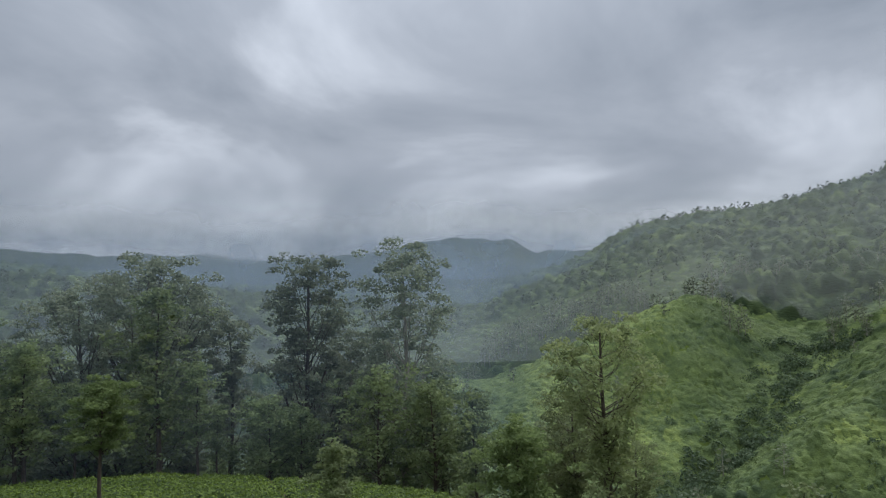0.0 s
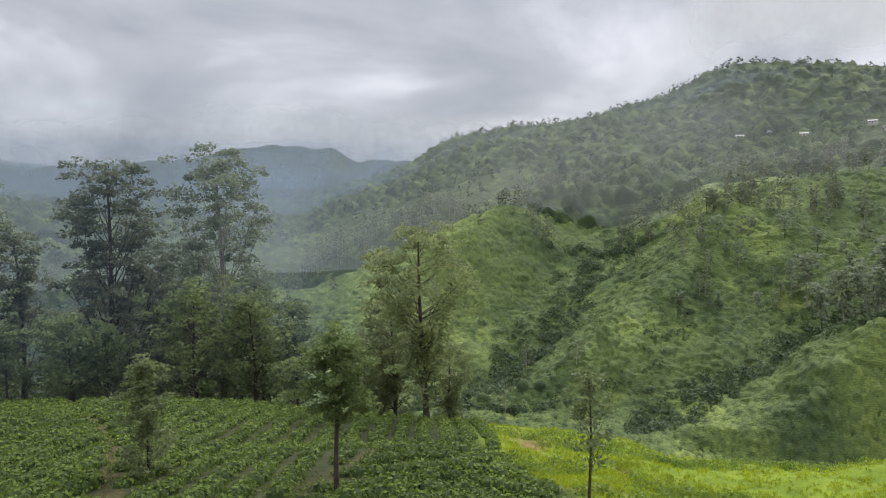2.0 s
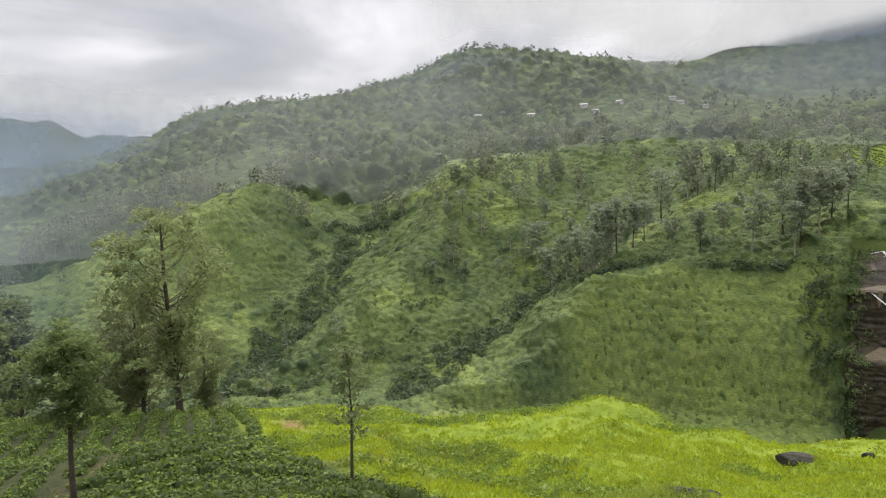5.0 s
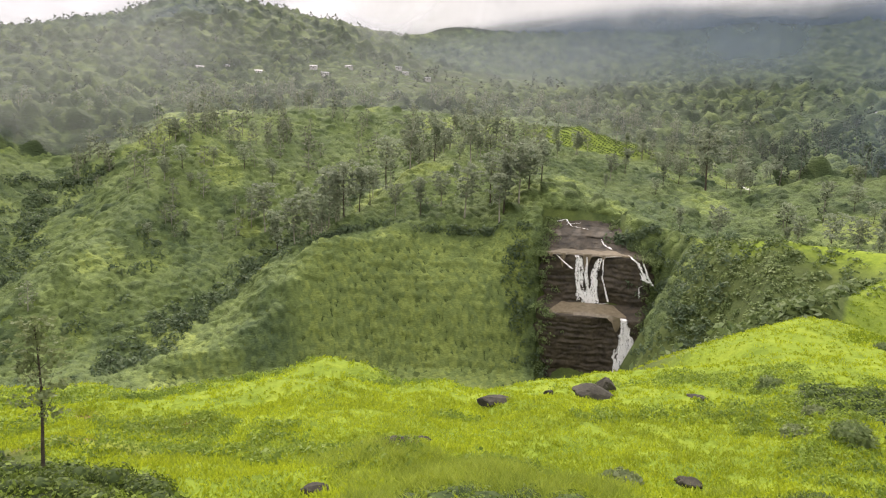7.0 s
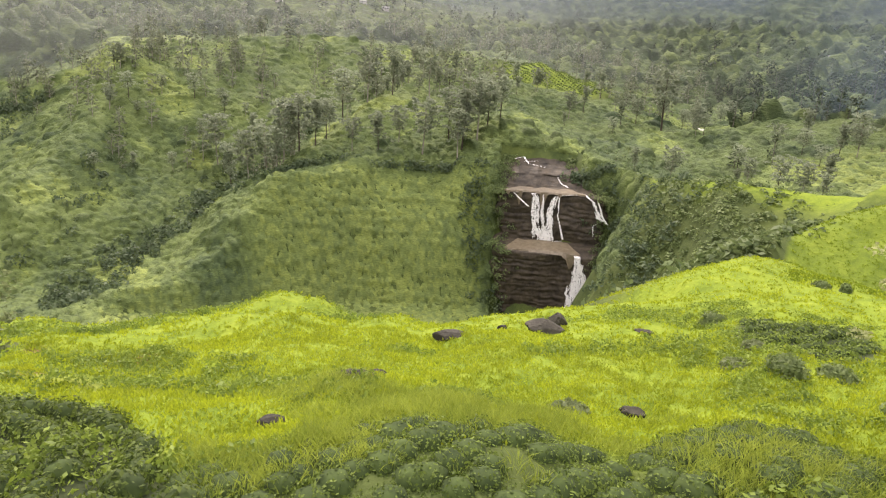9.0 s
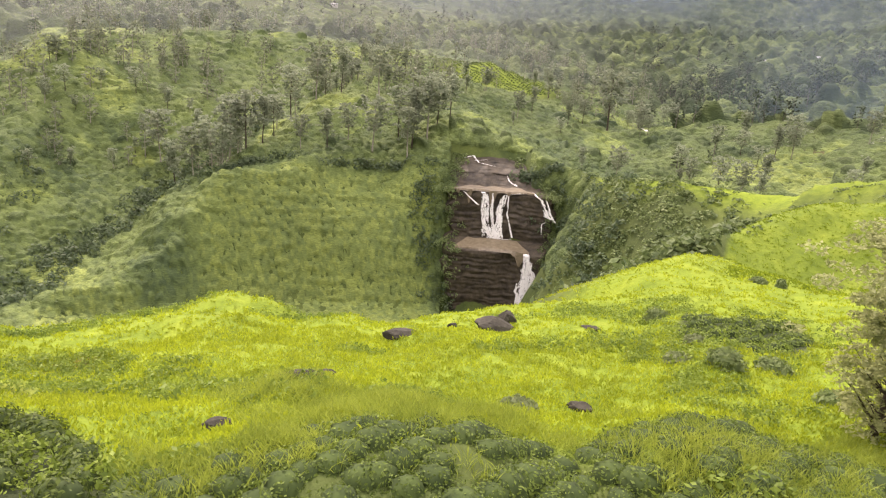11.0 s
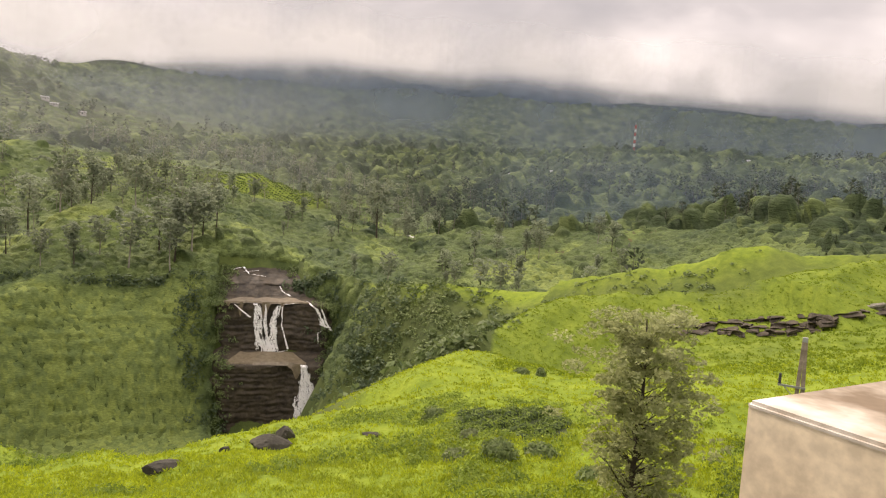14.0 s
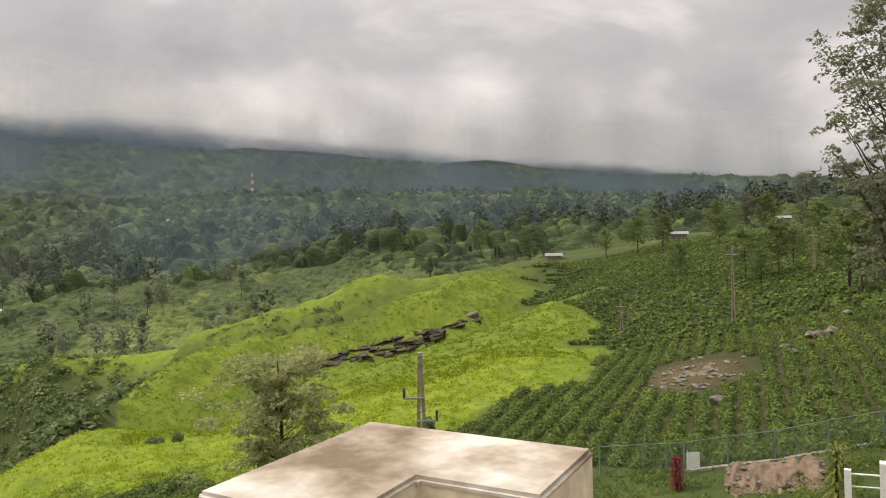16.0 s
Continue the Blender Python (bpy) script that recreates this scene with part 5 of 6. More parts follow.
    w = strew(rng, 8500, 18, 116, 15, 56, lambda a, r, x, y: (1 - 0.8 * smooth(a, 90, 98)) * smooth(fbm(x, y, 7, 4, 95) + 0.25 * np.sin(r / 1.9 + 3 * fbm(x, y, 12, 2, 99)), 0.2, 0.34), 1.5, (0.4, 1.25))
    thick = [strew(rng, n, a0, a1, r0, r1, None, 1.5, (0.45, 1.0)) for n, a0, a1, r0, r1 in ((90, 35, 39, 28, 38), (50, 30, 34, 32, 40), (70, 86.5, 93, 28.5, 33), (45, 49, 56, 21, 24), (40, 62, 68, 22, 25), (50, 84, 87, 40, 48))]
    w = np.concatenate([w] + thick)
    stuff("meadow_weeds", weed, w, rng, [WEED_LEAF], "dark green weeds and bracken in the grass", "weeds", (0.7, 1.2))


tea()
grass()


# ---- single trees ----
def trees():
    rng = random.Random(3)
    # round the eucalypts: smaller dark trees and bushes
    grove = leaf_material("grove_leaves", (0.10, 0.135, 0.06), (0.25, 0.30, 0.135), 0.3, 0.5)
    fill = [
        tree("broadleaf_tree", 31, 12, 0.2, 0.22, 3.2, 42, 30, 0.195, 1.3, grove, BARK, "egg", label="dark green broadleaf tree at the foot of the eucalypts", group="broadleaf trees beyond the tea"),
        tree("broadleaf_tree", 32, 14, 0.2, 0.30, 2.6, 42, 30, 0.19, 1.1, grove, BARK, "tiers", label="dark green broadleaf tree at the foot of the eucalypts", group="broadleaf trees beyond the tea"),
        tree("broadleaf_tree", 33, 8, 0.14, 0.12, 2.8, 34, 30, 0.18, 1.1, grove, BARK, "egg", label="leafy green young tree at the foot of the eucalypts", group="broadleaf trees beyond the tea"),
    ]
    for k, (model, az, r) in enumerate(((fill[0], -1.2, 66), (fill[1], 2.1, 70), (fill[2], -14.5, 67))):
        put(model, az, r, 40 * k)
    for k in range(44):
        az = -37 + 38.5 * (k + rng.random()) / 44
        model = fill[(0, 1, 0, 2, 1)[k % 5]]
        plant(model, az, rng.uniform(66, 100), rng.uniform(0, 360), rng.uniform(0.5, 1.25))
    for az, r, k, size in ((-5.2, 84, 1, 0.86), (-7.6, 88, 0, 0.9), (-9.2, 90, 2, 0.8), (-14, 92, 2, 0.72), (-20.3, 86, 0, 0.9), (-22.3, 90, 1, 0.9), (-27.5, 82, 2, 0.84), (-30.5, 88, 1, 0.66), (-33.5, 84, 2, 0.72), (-36, 90, 0, 0.7), (1.9, 82, 3, 0.62), (-31.5, 74, 3, 0.5)):
        plant(euc[k], az, r, rng.uniform(0, 360), size)
    # the feathery tree at the end of the tea, with slim companions
    main = umbrella_tree("silver_oak_tree", 41, 15.6, 0.24, 0.2, 4.1, 62, 30, 0.15, 0.95, leaf_material("feathery_leaves", (0.125, 0.155, 0.065), (0.28, 0.315, 0.14), 0.4, 0.55), BARK, lean=0.01, top=0.95, climb=0.45, label="feathery silver oak with dark straight trunk above the tea", group="silver oaks")
    put(main, 12.8, 53.5, 70)
    for az, r, size in ((10.2, 64, 0.82), (9.2, 70, 0.8), (15, 68, 0.62), (7.4, 66, 0.55)):
        plant(main, az, r, rng.uniform(0, 360), size)
    young = tree("shade_tree", 42, 6.1, 0.10, 0.48, 1.5, 44, 90, 0.07, 0.52, TREE_LEAF, BARK, "egg", 0.01, label="young shade tree with round dark crown among the tea", group="shade trees in the tea")
    put(young, 5.4, 26, 0)
    plant(young, -26.5, 45, 80, 1.22)
    slim = tree("slender_tree", 43, 5.6, 0.06, 0.38, 0.65, 24, 13, 0.10, 0.40, YOUNG_LEAF, BARK, "egg", 0.01, label="slender young tree with thin pale crown at the meadow edge")
    put(slim, 26.6, 26, 0)
    sapling = tree("sapling", 44, 4.8, 0.05, 0.05, 0.95, 40, 40, 0.085, 0.45, YOUNG_LEAF, BARK, "cone", 0.01, label="leafy light green sapling in the tea field")
    put(sapling, -9.4, 30, 0)
    near = tree("leafy_tree", 45, 7.3, 0.11, 0.06, 1.85, 110, 60, 0.08, 0.58, leaf_material("olive_leaves", (0.22, 0.25, 0.10), (0.5, 0.52, 0.27), 0.9, 0.6), BARK, "club", 0.008, label="full olive green tree with pale new shoots by the tea")
    put(near, 101.4, 25.5, 0)
    # trees on the far ledge above the dome, each told apart
    ledge = [tree("ledge_tree", 50 + k, 20, 0.30, 0.40, 4.4, 24, 13, 0.6, 1.8, LEDGE_LEAF, (PALE_BARK, BARK)[k % 2], ("dome", "tiers", "dome")[k % 3], label="lone eucalyptus on the ledge above the grassy dome", group="eucalypts by the falls") for k in range(4)]
    grow = 1.5
    places = [(59.7, 372, 1.0), (63.0, 374, 1.05), (64.2, 378, 1.1), (61.8, 385, 0.95), (57.6, 382, 0.7), (55.9, 376, 0.75), (62.6, 368, 0.9), (65.0, 384, 0.9), (53.8, 380, 0.62), (66.0, 392, 0.8),
              (48.2, 392, 1.2), (49.4, 388, 1.1), (46.8, 396, 1.05), (50.8, 392, 0.85), (45.4, 402, 1.0), (51.6, 398, 0.8), (47.6, 380, 0.8), (44, 420, 0.95), (43, 440, 1.1), (78.8, 470, 1.35), (80.0, 345, 0.62), (77.2, 352, 0.42), (49, 430, 1.1), (53, 420, 1.05), (55, 430, 1.1), (57, 440, 0.9), (60, 436, 1.0)]
    for k, (az, r, size) in enumerate(places):
        if k < 4:
            put(ledge[k], az, r, 90 * k, size * grow)
        else:
            plant(ledge[k % 4], az, r, rng.uniform(0, 360), size * grow)
    for k in range(100):
        az = rng.uniform(34, 100)
        r = rng.uniform(430, 560) if az < 84 else rng.uniform(300, 430)
        plant(ledge[k % 4], az, r, rng.uniform(0, 360), rng.uniform(0.45, 1.0))
    # beside the tea slope
    side = tree("roadside_tree", 60, 9, 0.16, 0.3, 2.6, 34, 24, 0.22, 1.05, TREE_LEAF, BARK, "egg", label="small dark tree standing in the tea slope", group="trees in the tea slope")
    put(side, 138.9, 118, 0)
    for az, r, size in ((141.2, 122, 1.0), (134.2, 135, 0.7), (145.7, 92, 1.05), (146.6, 88, 0.9), (140, 112, 0.6), (142.3, 128, 0.8), (133.0, 190, 1.1), (131, 200, 1.2), (128.5, 215, 1.0), (137.2, 190, 0.9), (144, 150, 1.1), (147.5, 140, 1.2), (140.5, 200, 1.3), (137, 215, 1.2)):
        plant(side, az, r, rng.uniform(0, 360), size)
    tall = umbrella_tree("tall_roadside_tree", 61, 27, 0.34, 0.16, 5.4, 74, 30, 0.18, 1.15, leaf_material("grey_leaves", (0.13, 0.145, 0.095), (0.29, 0.305, 0.195), 0.4, 0.5), BARK, top=0.8, climb=0.8, label="tall airy tree with grey-green leaves beside the tea slope", group="tall trees at the roadside")
    put(tall, 148.6, 62, 30)
    plant(tall, 143.3, 190, 100, 0.62)
    plant(tall, 139.2, 260, 10, 0.5)


trees()


# ---- waterfall ----
def waterfall():
    root = tagged(new("waterfall"), "stepped brown waterfall over dark layered rock", "waterfall")
    fr, fz = np.array(FALL_R, float).T
    s = np.concatenate([[0], np.cumsum(np.hypot(np.diff(fr), np.diff(fz)))])
    S = np.linspace(0, s[-1], 220)
    pr, pz = np.interp(S, s, fr), np.interp(S, s, fz)
    A = np.linspace(64.9, 76.7, 150)
    Ag, Rg = np.meshgrid(A, pr, indexing="ij")
    Zg = np.broadcast_to(pz, Ag.shape).copy()
    across = np.radians(Ag) * 340
    # layers of rock: each bed stands out or falls back by its own amount
    bed = np.floor(Zg / 0.8 + 0.9 * vnoise(across / 22, Zg * 0, 5) + 0.04 * across)
    push = 0.32 * chance01(bed.astype(np.int64), bed.astype(np.int64) * 3, 11) + 0.35 * vnoise(across / 5 + bed * 7.7, bed * 3.1, 12) + 0.25 * vnoise(across / 1.3 + bed * 3.3, bed * 1.3, 13)
    Rg = Rg - push + 3.0 * np.abs(vnoise(across / 11, Zg / 30, 14)) - 0.5
    Zg = Zg + 0.3 * vnoise(across / 5, Rg / 4, 15)
    ragged = 0.45 * vnoise(Zg / 7, Zg * 0, 16) + 0.3 * vnoise(Zg / 2.5, Zg * 0, 17)
    left = np.interp(pr, [318, 330, 343, 352, 360, 374], [66.8, 66.4, 66.2, 66.2, 66.6, 66.8])[None]
    right = np.interp(pr, [318, 330, 343, 352, 360, 374], [74.6, 75.0, 75.6, 74.8, 73.2, 72.0])[None]
    edge = smooth(Ag + ragged, left - 0.6, left + 0.3) * (1 - smooth(Ag - ragged, right - 0.3, right + 0.6))
    Rg = Rg + 14 * (1 - edge)
    v = np.stack([Rg * np.sin(np.radians(Ag)), Rg * np.cos(np.radians(Ag)), Zg], -1).reshape(-1, 3)
    n, m = Ag.shape
    i = np.arange(n * m).reshape(n, m)
    q = np.stack([i[:-1, :-1], i[1:, :-1], i[1:, 1:], i[:-1, 1:]], -1).reshape(-1, 4)
    face = new("rock_face", soup("rock_face", v, q, WET_ROCK))
    face.parent = root
    tan = fz / fr

    def at(az, el, out=0.8):
        """The place on the steps seen at this azimuth and rise."""
        k = np.interp(math.tan(radians(el)), tan, np.arange(len(tan)))
        r, z = np.interp(k, np.arange(len(tan)), fr) - out, np.interp(k, np.arange(len(tan)), fz)
        return Vector((r * math.sin(radians(az)), r * math.cos(radians(az)), z))

    def strand(name, way, w0, w1, seed, label=""):
        """A sheet of falling water, torn along its edges and open where the rock shows through."""
        rng = np.random.default_rng(seed)
        k = np.array(way)
        span = np.concatenate([[0], np.cumsum(np.hypot(*(np.diff(k, axis=0) * 5.9).T))])
        rows_, cols = max(8, int(span[-1] / 0.35)), max(5, int(max(w0, w1) / 0.2))
        vs, use = [], np.zeros((rows_, cols), bool)
        for i, t in enumerate(np.linspace(0, 1, rows_)):
            a, e = np.interp(t * span[-1], span, k[:, 0]), np.interp(t * span[-1], span, k[:, 1])
            w = w0 * 0.85 + (1.3 * w1 - w0 * 0.85) * t
            side = 0.25 * w * float(vnoise(np.array(t * span[-1] / 1.6), np.array(seed * 3.7), 3))
            for j in range(cols):
                u = j / (cols - 1) - 0.5
                vs.append(at(a + math.degrees((u * w + side * 0.4) / 340), e, 1.1 + 0.5 * (0.25 - u * u) * 2 + rng.uniform(-0.12, 0.12)) + Vector((0, 0, rng.uniform(-0.08, 0.08))))
                tear = vnoise(np.array(u * w / 0.55 + seed), np.array(t * span[-1] / 3.2), seed) + 0.45 * rng.normal()
                use[i, j] = tear > (-0.75 if w1 > 8 else -0.45) + 1.5 * max(0, abs(u) - 0.28) * 2
        use = use[:-1, :-1]
        use[:, (cols - 1) // 2] = True
        held = np.zeros_like(use)
        held[:, (cols - 1) // 2] = True
        for _ in range(cols * 3):           # only water that hangs together
            grown = held.copy()
            grown[1:] |= held[:-1]; grown[:-1] |= held[1:]; grown[:, 1:] |= held[:, :-1]; grown[:, :-1] |= held[:, 1:]
            held = grown & use
        fs = [(i * cols + j, i * cols + j + 1, (i + 1) * cols + j + 1, (i + 1) * cols + j) for i in range(rows_ - 1) for j in range(cols - 1) if held[i, j]]
        keep = sorted({k for f in fs for k in f})
        place = {k: n for n, k in enumerate(keep)}
        vs, fs = [vs[k] for k in keep], [tuple(place[k] for k in f) for f in fs]
        return part(name, (vs, fs), WHITE_WATER, root, label)

    strand("main_stream", [(69.39, -9.7), (69.51, -11.3), (69.95, -13.55)], 4.0, 4.4, 1)
    strand("main_stream", [(70.06, -9.74), (70.12, -11.5), (70.5, -13.5)], 1.2, 2.2, 2)
    strand("main_stream", [(71.1, -9.8), (70.72, -11.3), (70.81, -13.6)], 3.2, 4.0, 3)
    strand("thin_stream", [(71.41, -9.9), (71.46, -11.5), (72.0, -13.3)], 0.7, 1.0, 4)
    strand("thin_stream", [(67.6, -9.75), (68.3, -10.37), (68.9, -10.8)], 0.8, 1.2, 5)
    strand("side_stream", [(73.4, -9.4), (74.29, -10.0), (74.79, -11.25), (75.1, -11.5)], 1.2, 2.4, 6)
    strand("side_stream", [(74.6, -9.9), (75.1, -11.1), (75.5, -11.7)], 0.8, 1.3, 7)
    strand("side_stream", [(74.8, -11.7), (74.43, -11.96), (74.49, -12.8)], 1.2, 1.0, 8)
    strand("lower_fall", [(73.42, -14.5), (73.6, -15.8), (73.9, -19.6)], 4.0, 12.5, 9, "wide white lower fall")
    strand("upper_rapid", [(67.31, -7.0), (68.19, -6.75), (68.6, -7.3), (70.0, -7.5)], 1.0, 1.0, 10)
    strand("upper_rapid", [(68.3, -7.15), (69.3, -7.02)], 0.9, 0.8, 11)
    strand("upper_rapid", [(71.11, -8.2), (71.41, -8.66), (72.0, -9.0)], 0.8, 1.3, 12)
    strand("lip_foam", [(71.4, -9.75), (72.6, -9.55), (73.6, -9.5)], 0.5, 0.5, 13)
    strand("foot_foam", [(69.6, -13.58), (70.8, -13.62), (72.0, -13.4)], 0.9, 0.8, 14)

    def pool(name, a0, a1, r0, r1, slant):
        """Muddy water lying on a rock step, its edges following the rock."""
        n, m = 60, 8
        vs = []
        for i in range(n):
            a = a0 + (a1 - a0) * i / (n - 1)
            near = r0 + 1.3 * float(vnoise(np.array(a * 2.1), np.array(r0), 3)) + slant * i / n
            far = r1 + 1.5 * float(vnoise(np.array(a * 1.7), np.array(r1), 4)) - 0.5 * slant * i / n
            far = near + max(0.4, far - near) * min(1, 5 * i / n + 0.15, 5 * (n - i) / n + 0.1)
            for j in range(m):
                r = near + (far - near) * j / (m - 1)
                vs.append((r * math.sin(radians(a)), r * math.cos(radians(a)), float(np.interp(r, fr, fz)) + (0.75 if j else 0.1)))
        fs = [(i * m + j, i * m + j + 1, (i + 1) * m + j + 1, (i + 1) * m + j) for i in range(n - 1) for j in range(m - 1)]
        return part(name, (vs, fs), BROWN_POOL, root, "muddy brown water on the rock step")
    pool("pool", 66.7, 73.6, 343.6, 350.5, 1.5)
    pool("pool", 67.1, 73.6, 329.6, 340.5, 0.5)
    return root


def rock(name, seed, size, squash, label, category="boulder", material=None, group="", fine=4):
    """A weathered boulder: a ball cut by noise, flattened and broken."""
    bm = bmesh.new()
    bmesh.ops.create_icosphere(bm, subdivisions=fine, radius=1.0)
    off = Vector((seed * 7.3, seed * 1.9, seed * 3.7))
    for v in bm.verts:
        n = v.co.normalized()
        d = 1 + 0.35 * noise.noise(n * 1.3 + off) + 0.16 * noise.noise(n * 3.1 + off) + 0.06 * noise.noise(n * 8 + off)
        d = min(d, 1.0 + 0.12 * noise.noise(n * 2 + off))
        for c in range(7):
            cut = Vector((math.sin(seed + c * 2.1), math.cos(seed * 1.7 + c * 3.3), math.sin(seed * 0.6 + c * 1.3))).normalized()
            d = min(d, 0.78 / max(0.05, n.dot(cut)))
        v.co = Vector((n.x * d * size * squash[0], n.y * d * size * squash[1], n.z * d * size * squash[2]))
    ob = part(name, bm, material or BOULDER)
    return tagged(ob, label, category, group)




def at_rise(az, el, r0, r1, step=2.0):
    """The first place along this azimuth where the land is seen at this rise."""
    for r in np.arange(r0, r1, step):
        if spot(az, r)[2] >= r * math.tan(radians(el)):
            return r
    return r1


waterfall()
for az, el, size, squash, seed, tilt in ((71.3, -21.0, 1.15, (1.35, 0.9, 0.6), 21, 14), (72.2, -20.35, 0.85, (0.95, 0.9, 0.95), 12, -10), (63.0, -22.2, 1.0, (1.25, 0.8, 0.42), 3, 5), (67.5, -21.2, 0.5, (0.8, 0.6, 0.8), 4, 20),
                                        (54.2, -25.5, 0.62, (1.4, 0.8, 0.35), 5, 0), (56.4, -25.3, 0.42, (1.3, 0.7, 0.4), 6, 8), (79.4, -26.5, 0.5, (1.15, 0.7, 0.62), 7, -16), (79.5, -20.0, 0.5, (1.5, 0.8, 0.4), 8, 0), (47.3, -29, 0.4, (1.2, 0.8, 0.5), 9, 4)):
    ob = rock("boulder", seed, size, squash, "dark weathered boulder lying in the bright grass", group="boulders in the meadow")
    x, y, z = spot(az, at_rise(az, el, 15, 75, 0.3))
    ob.matrix_basis = Matrix.Translation((x, y, z + size * squash[2] * 0.25)) @ pose(0, 0, 0, tilt, tilt * 0.6, -az + tilt)


LEDGE_ROCK = plain_material("ledge_rock", (0.028, 0.023, 0.017), (0.12, 0.098, 0.072), 0.7, 0.85, 0.8, 0.1, fine=3.0)


def block(seed, long, deep, high):
    """A split block of bedded rock: a box with uneven faces, thin beds and worn edges."""
    bm = bmesh.new()
    bmesh.ops.create_cube(bm, size=1.0)
    bmesh.ops.subdivide_edges(bm, edges=list(bm.edges), cuts=3, use_grid_fill=True)
    off = Vector((seed * 5.1, seed * 2.3, seed * 0.7))
    for v in bm.verts:
        p = Vector((v.co.x * long, v.co.y * deep, v.co.z * high))
        n = noise.noise_vector(p * 0.9 + off)
        shelf = 0.16 * math.sin(7.0 * p.z + seed) * deep
        v.co = p + Vector((n.x * 0.22 * long, n.y * 0.4 * deep + (shelf if v.co.y < 0 else 0), n.z * 0.45 * high))
    return bm


def outcrop():
    """The dark rock band under the grassy ridge, in broken courses."""
    root = tagged(new("rock_outcrop"), "long dark layered rock outcrop in the grass slope", "rock")
    rng = random.Random(4)
    az0, el0 = [104.3, 108, 110.9, 113.7, 115.7, 118.1], [-9.0, -8.5, -7.9, -7.3, -6.4, -5.6]
    for course, (low, share) in enumerate(((-0.55, 0.9), (-0.1, 1.0), (0.35, 0.75))):
        az = 103.6 + 0.3 * course
        while az < 118.3:
            el = float(np.interp(az, az0, el0)) + low * (1.0 if az < 115 else 0.45) + rng.uniform(-0.12, 0.12)
            r = at_rise(az, el, 112, 165, 0.5)
            long = rng.uniform(1.2, 4.4)
            if rng.random() < share and r < 164:
                x, y, z = spot(az, r)
                pale = rng.random() < 0.08
                ob = part("slab", block(rng.randint(1, 99), long, rng.uniform(1.6, 2.4), rng.uniform(0.8, 1.35) * (1.0 if az < 115 else 0.7)), PALE_STONE if pale else LEDGE_ROCK, root, "pale freshly split slab" if pale else "")
                ob.matrix_basis = Matrix.Translation((x, y, z - 0.25 - 0.2 * rng.random())) @ pose(0, 0, 0, rng.uniform(-9, 9), rng.uniform(-16, -2), -az + rng.uniform(-22, 22))
            az += math.degrees(long * rng.uniform(0.75, 1.0) / r)


outcrop()


# ---- terrace and its corner pillar ----
def box(bm, x0, x1, y0, y1, z0, z1):
    v = [bm.verts.new(p) for p in ((x0, y0, z0), (x1, y0, z0), (x1, y1, z0), (x0, y1, z0), (x0, y0, z1), (x1, y0, z1), (x1, y1, z1), (x0, y1, z1))]
    for f in ((0, 3, 2, 1), (4, 5, 6, 7), (0, 1, 5, 4), (1, 2, 6, 5), (2, 3, 7, 6), (3, 0, 4, 7)):
        bm.faces.new([v[i] for i in f])
    return v


def prism(outline, z0, z1, bevel=0.0):
    bm = bmesh.new()
    lo = [bm.verts.new((x, y, z0)) for x, y in outline]
    hi = [bm.verts.new((x, y, z1)) for x, y in outline]
    bm.faces.new(lo); bm.faces.new(hi)
    for k in range(len(outline)):
        bm.faces.new((lo[k], lo[(k + 1) % len(lo)], hi[(k + 1) % len(hi)], hi[k]))
    bmesh.ops.recalc_face_normals(bm, faces=bm.faces)
    if bevel:
        bmesh.ops.bevel(bm, geom=list(bm.edges), offset=bevel, segments=2, affect="EDGES")
    return bm


def terrace():
    root = tagged(new("corner_pillar"), "cream plastered corner pillar with weathered concrete cap", "pillar")
    root.matrix_basis = pose(1.68, -0.65, 0, 0, 0, -(233.9 - 90))
    def ell(a, w, b, c, g):
        return [(-g, g), (a + g, g), (a + g, -w - g), (b + g, -w - g), (b + g, -c - g), (-g, -c - g)]
    part("shaft", prism(ell(0.415, 0.222, 0.233, 0.397, 0.0), -1.6, -0.303, 0.003), CONCRETE, root)
    part("cap", prism(ell(0.415, 0.222, 0.233, 0.397, 0.0015), -0.312, -0.297, 0.0055), PILLAR_TOP, root, "thin screed top with dark stains")
    patch = part("paint_patch", prism([(-0.004, -0.11), (-0.004, -0.25), (0.01, -0.25), (0.01, -0.11)], -0.62, -0.46), plain_material("pale_blue_paint", (0.50, 0.56, 0.60), (0.62, 0.66, 0.68), 8.0), root, "faded pale blue paint patch")
    deck = bmesh.new()
    box(deck, -3.2, 1.78, -3.2, 0.7, -1.85, -1.6)
    tagged(part("terrace_floor", deck, CAP_TOP), "grey concrete terrace floor", "floor", kind="structure")
    wall = bmesh.new()
    box(wall, -3.1, 1.6, -3.1, 0.55, -9.6, -1.85)
    tagged(part("terrace_wall", wall, CONCRETE), "cream plastered wall below the terrace", "wall", kind="structure")


terrace()


# ---- houses and masts in the distance ----
WHITE_WALL = plain_material("whitewash", (0.42, 0.40, 0.37), (0.66, 0.64, 0.6), 0.6, 0.85, fine=3.0)
TIN = plain_material("tin_roof", (0.22, 0.22, 0.22), (0.4, 0.4, 0.4), 0.5, 0.45, metal=0.3, fine=2.0)
DARK_GLASS = plain_material("dark_window", (0.02, 0.024, 0.03), (0.05, 0.055, 0.06), 1.0, 0.2)
STEEL = plain_material("galvanised_steel", (0.30, 0.31, 0.31), (0.52, 0.53, 0.53), 3.0, 0.45, metal=0.6)
RED_PAINT = plain_material("red_paint", (0.36, 0.05, 0.035), (0.5, 0.09, 0.06), 1.0, 0.6)
GREEN_STEEL = plain_material("green_steel", (0.09, 0.15, 0.115), (0.17, 0.25, 0.20), 4.0, 0.5)
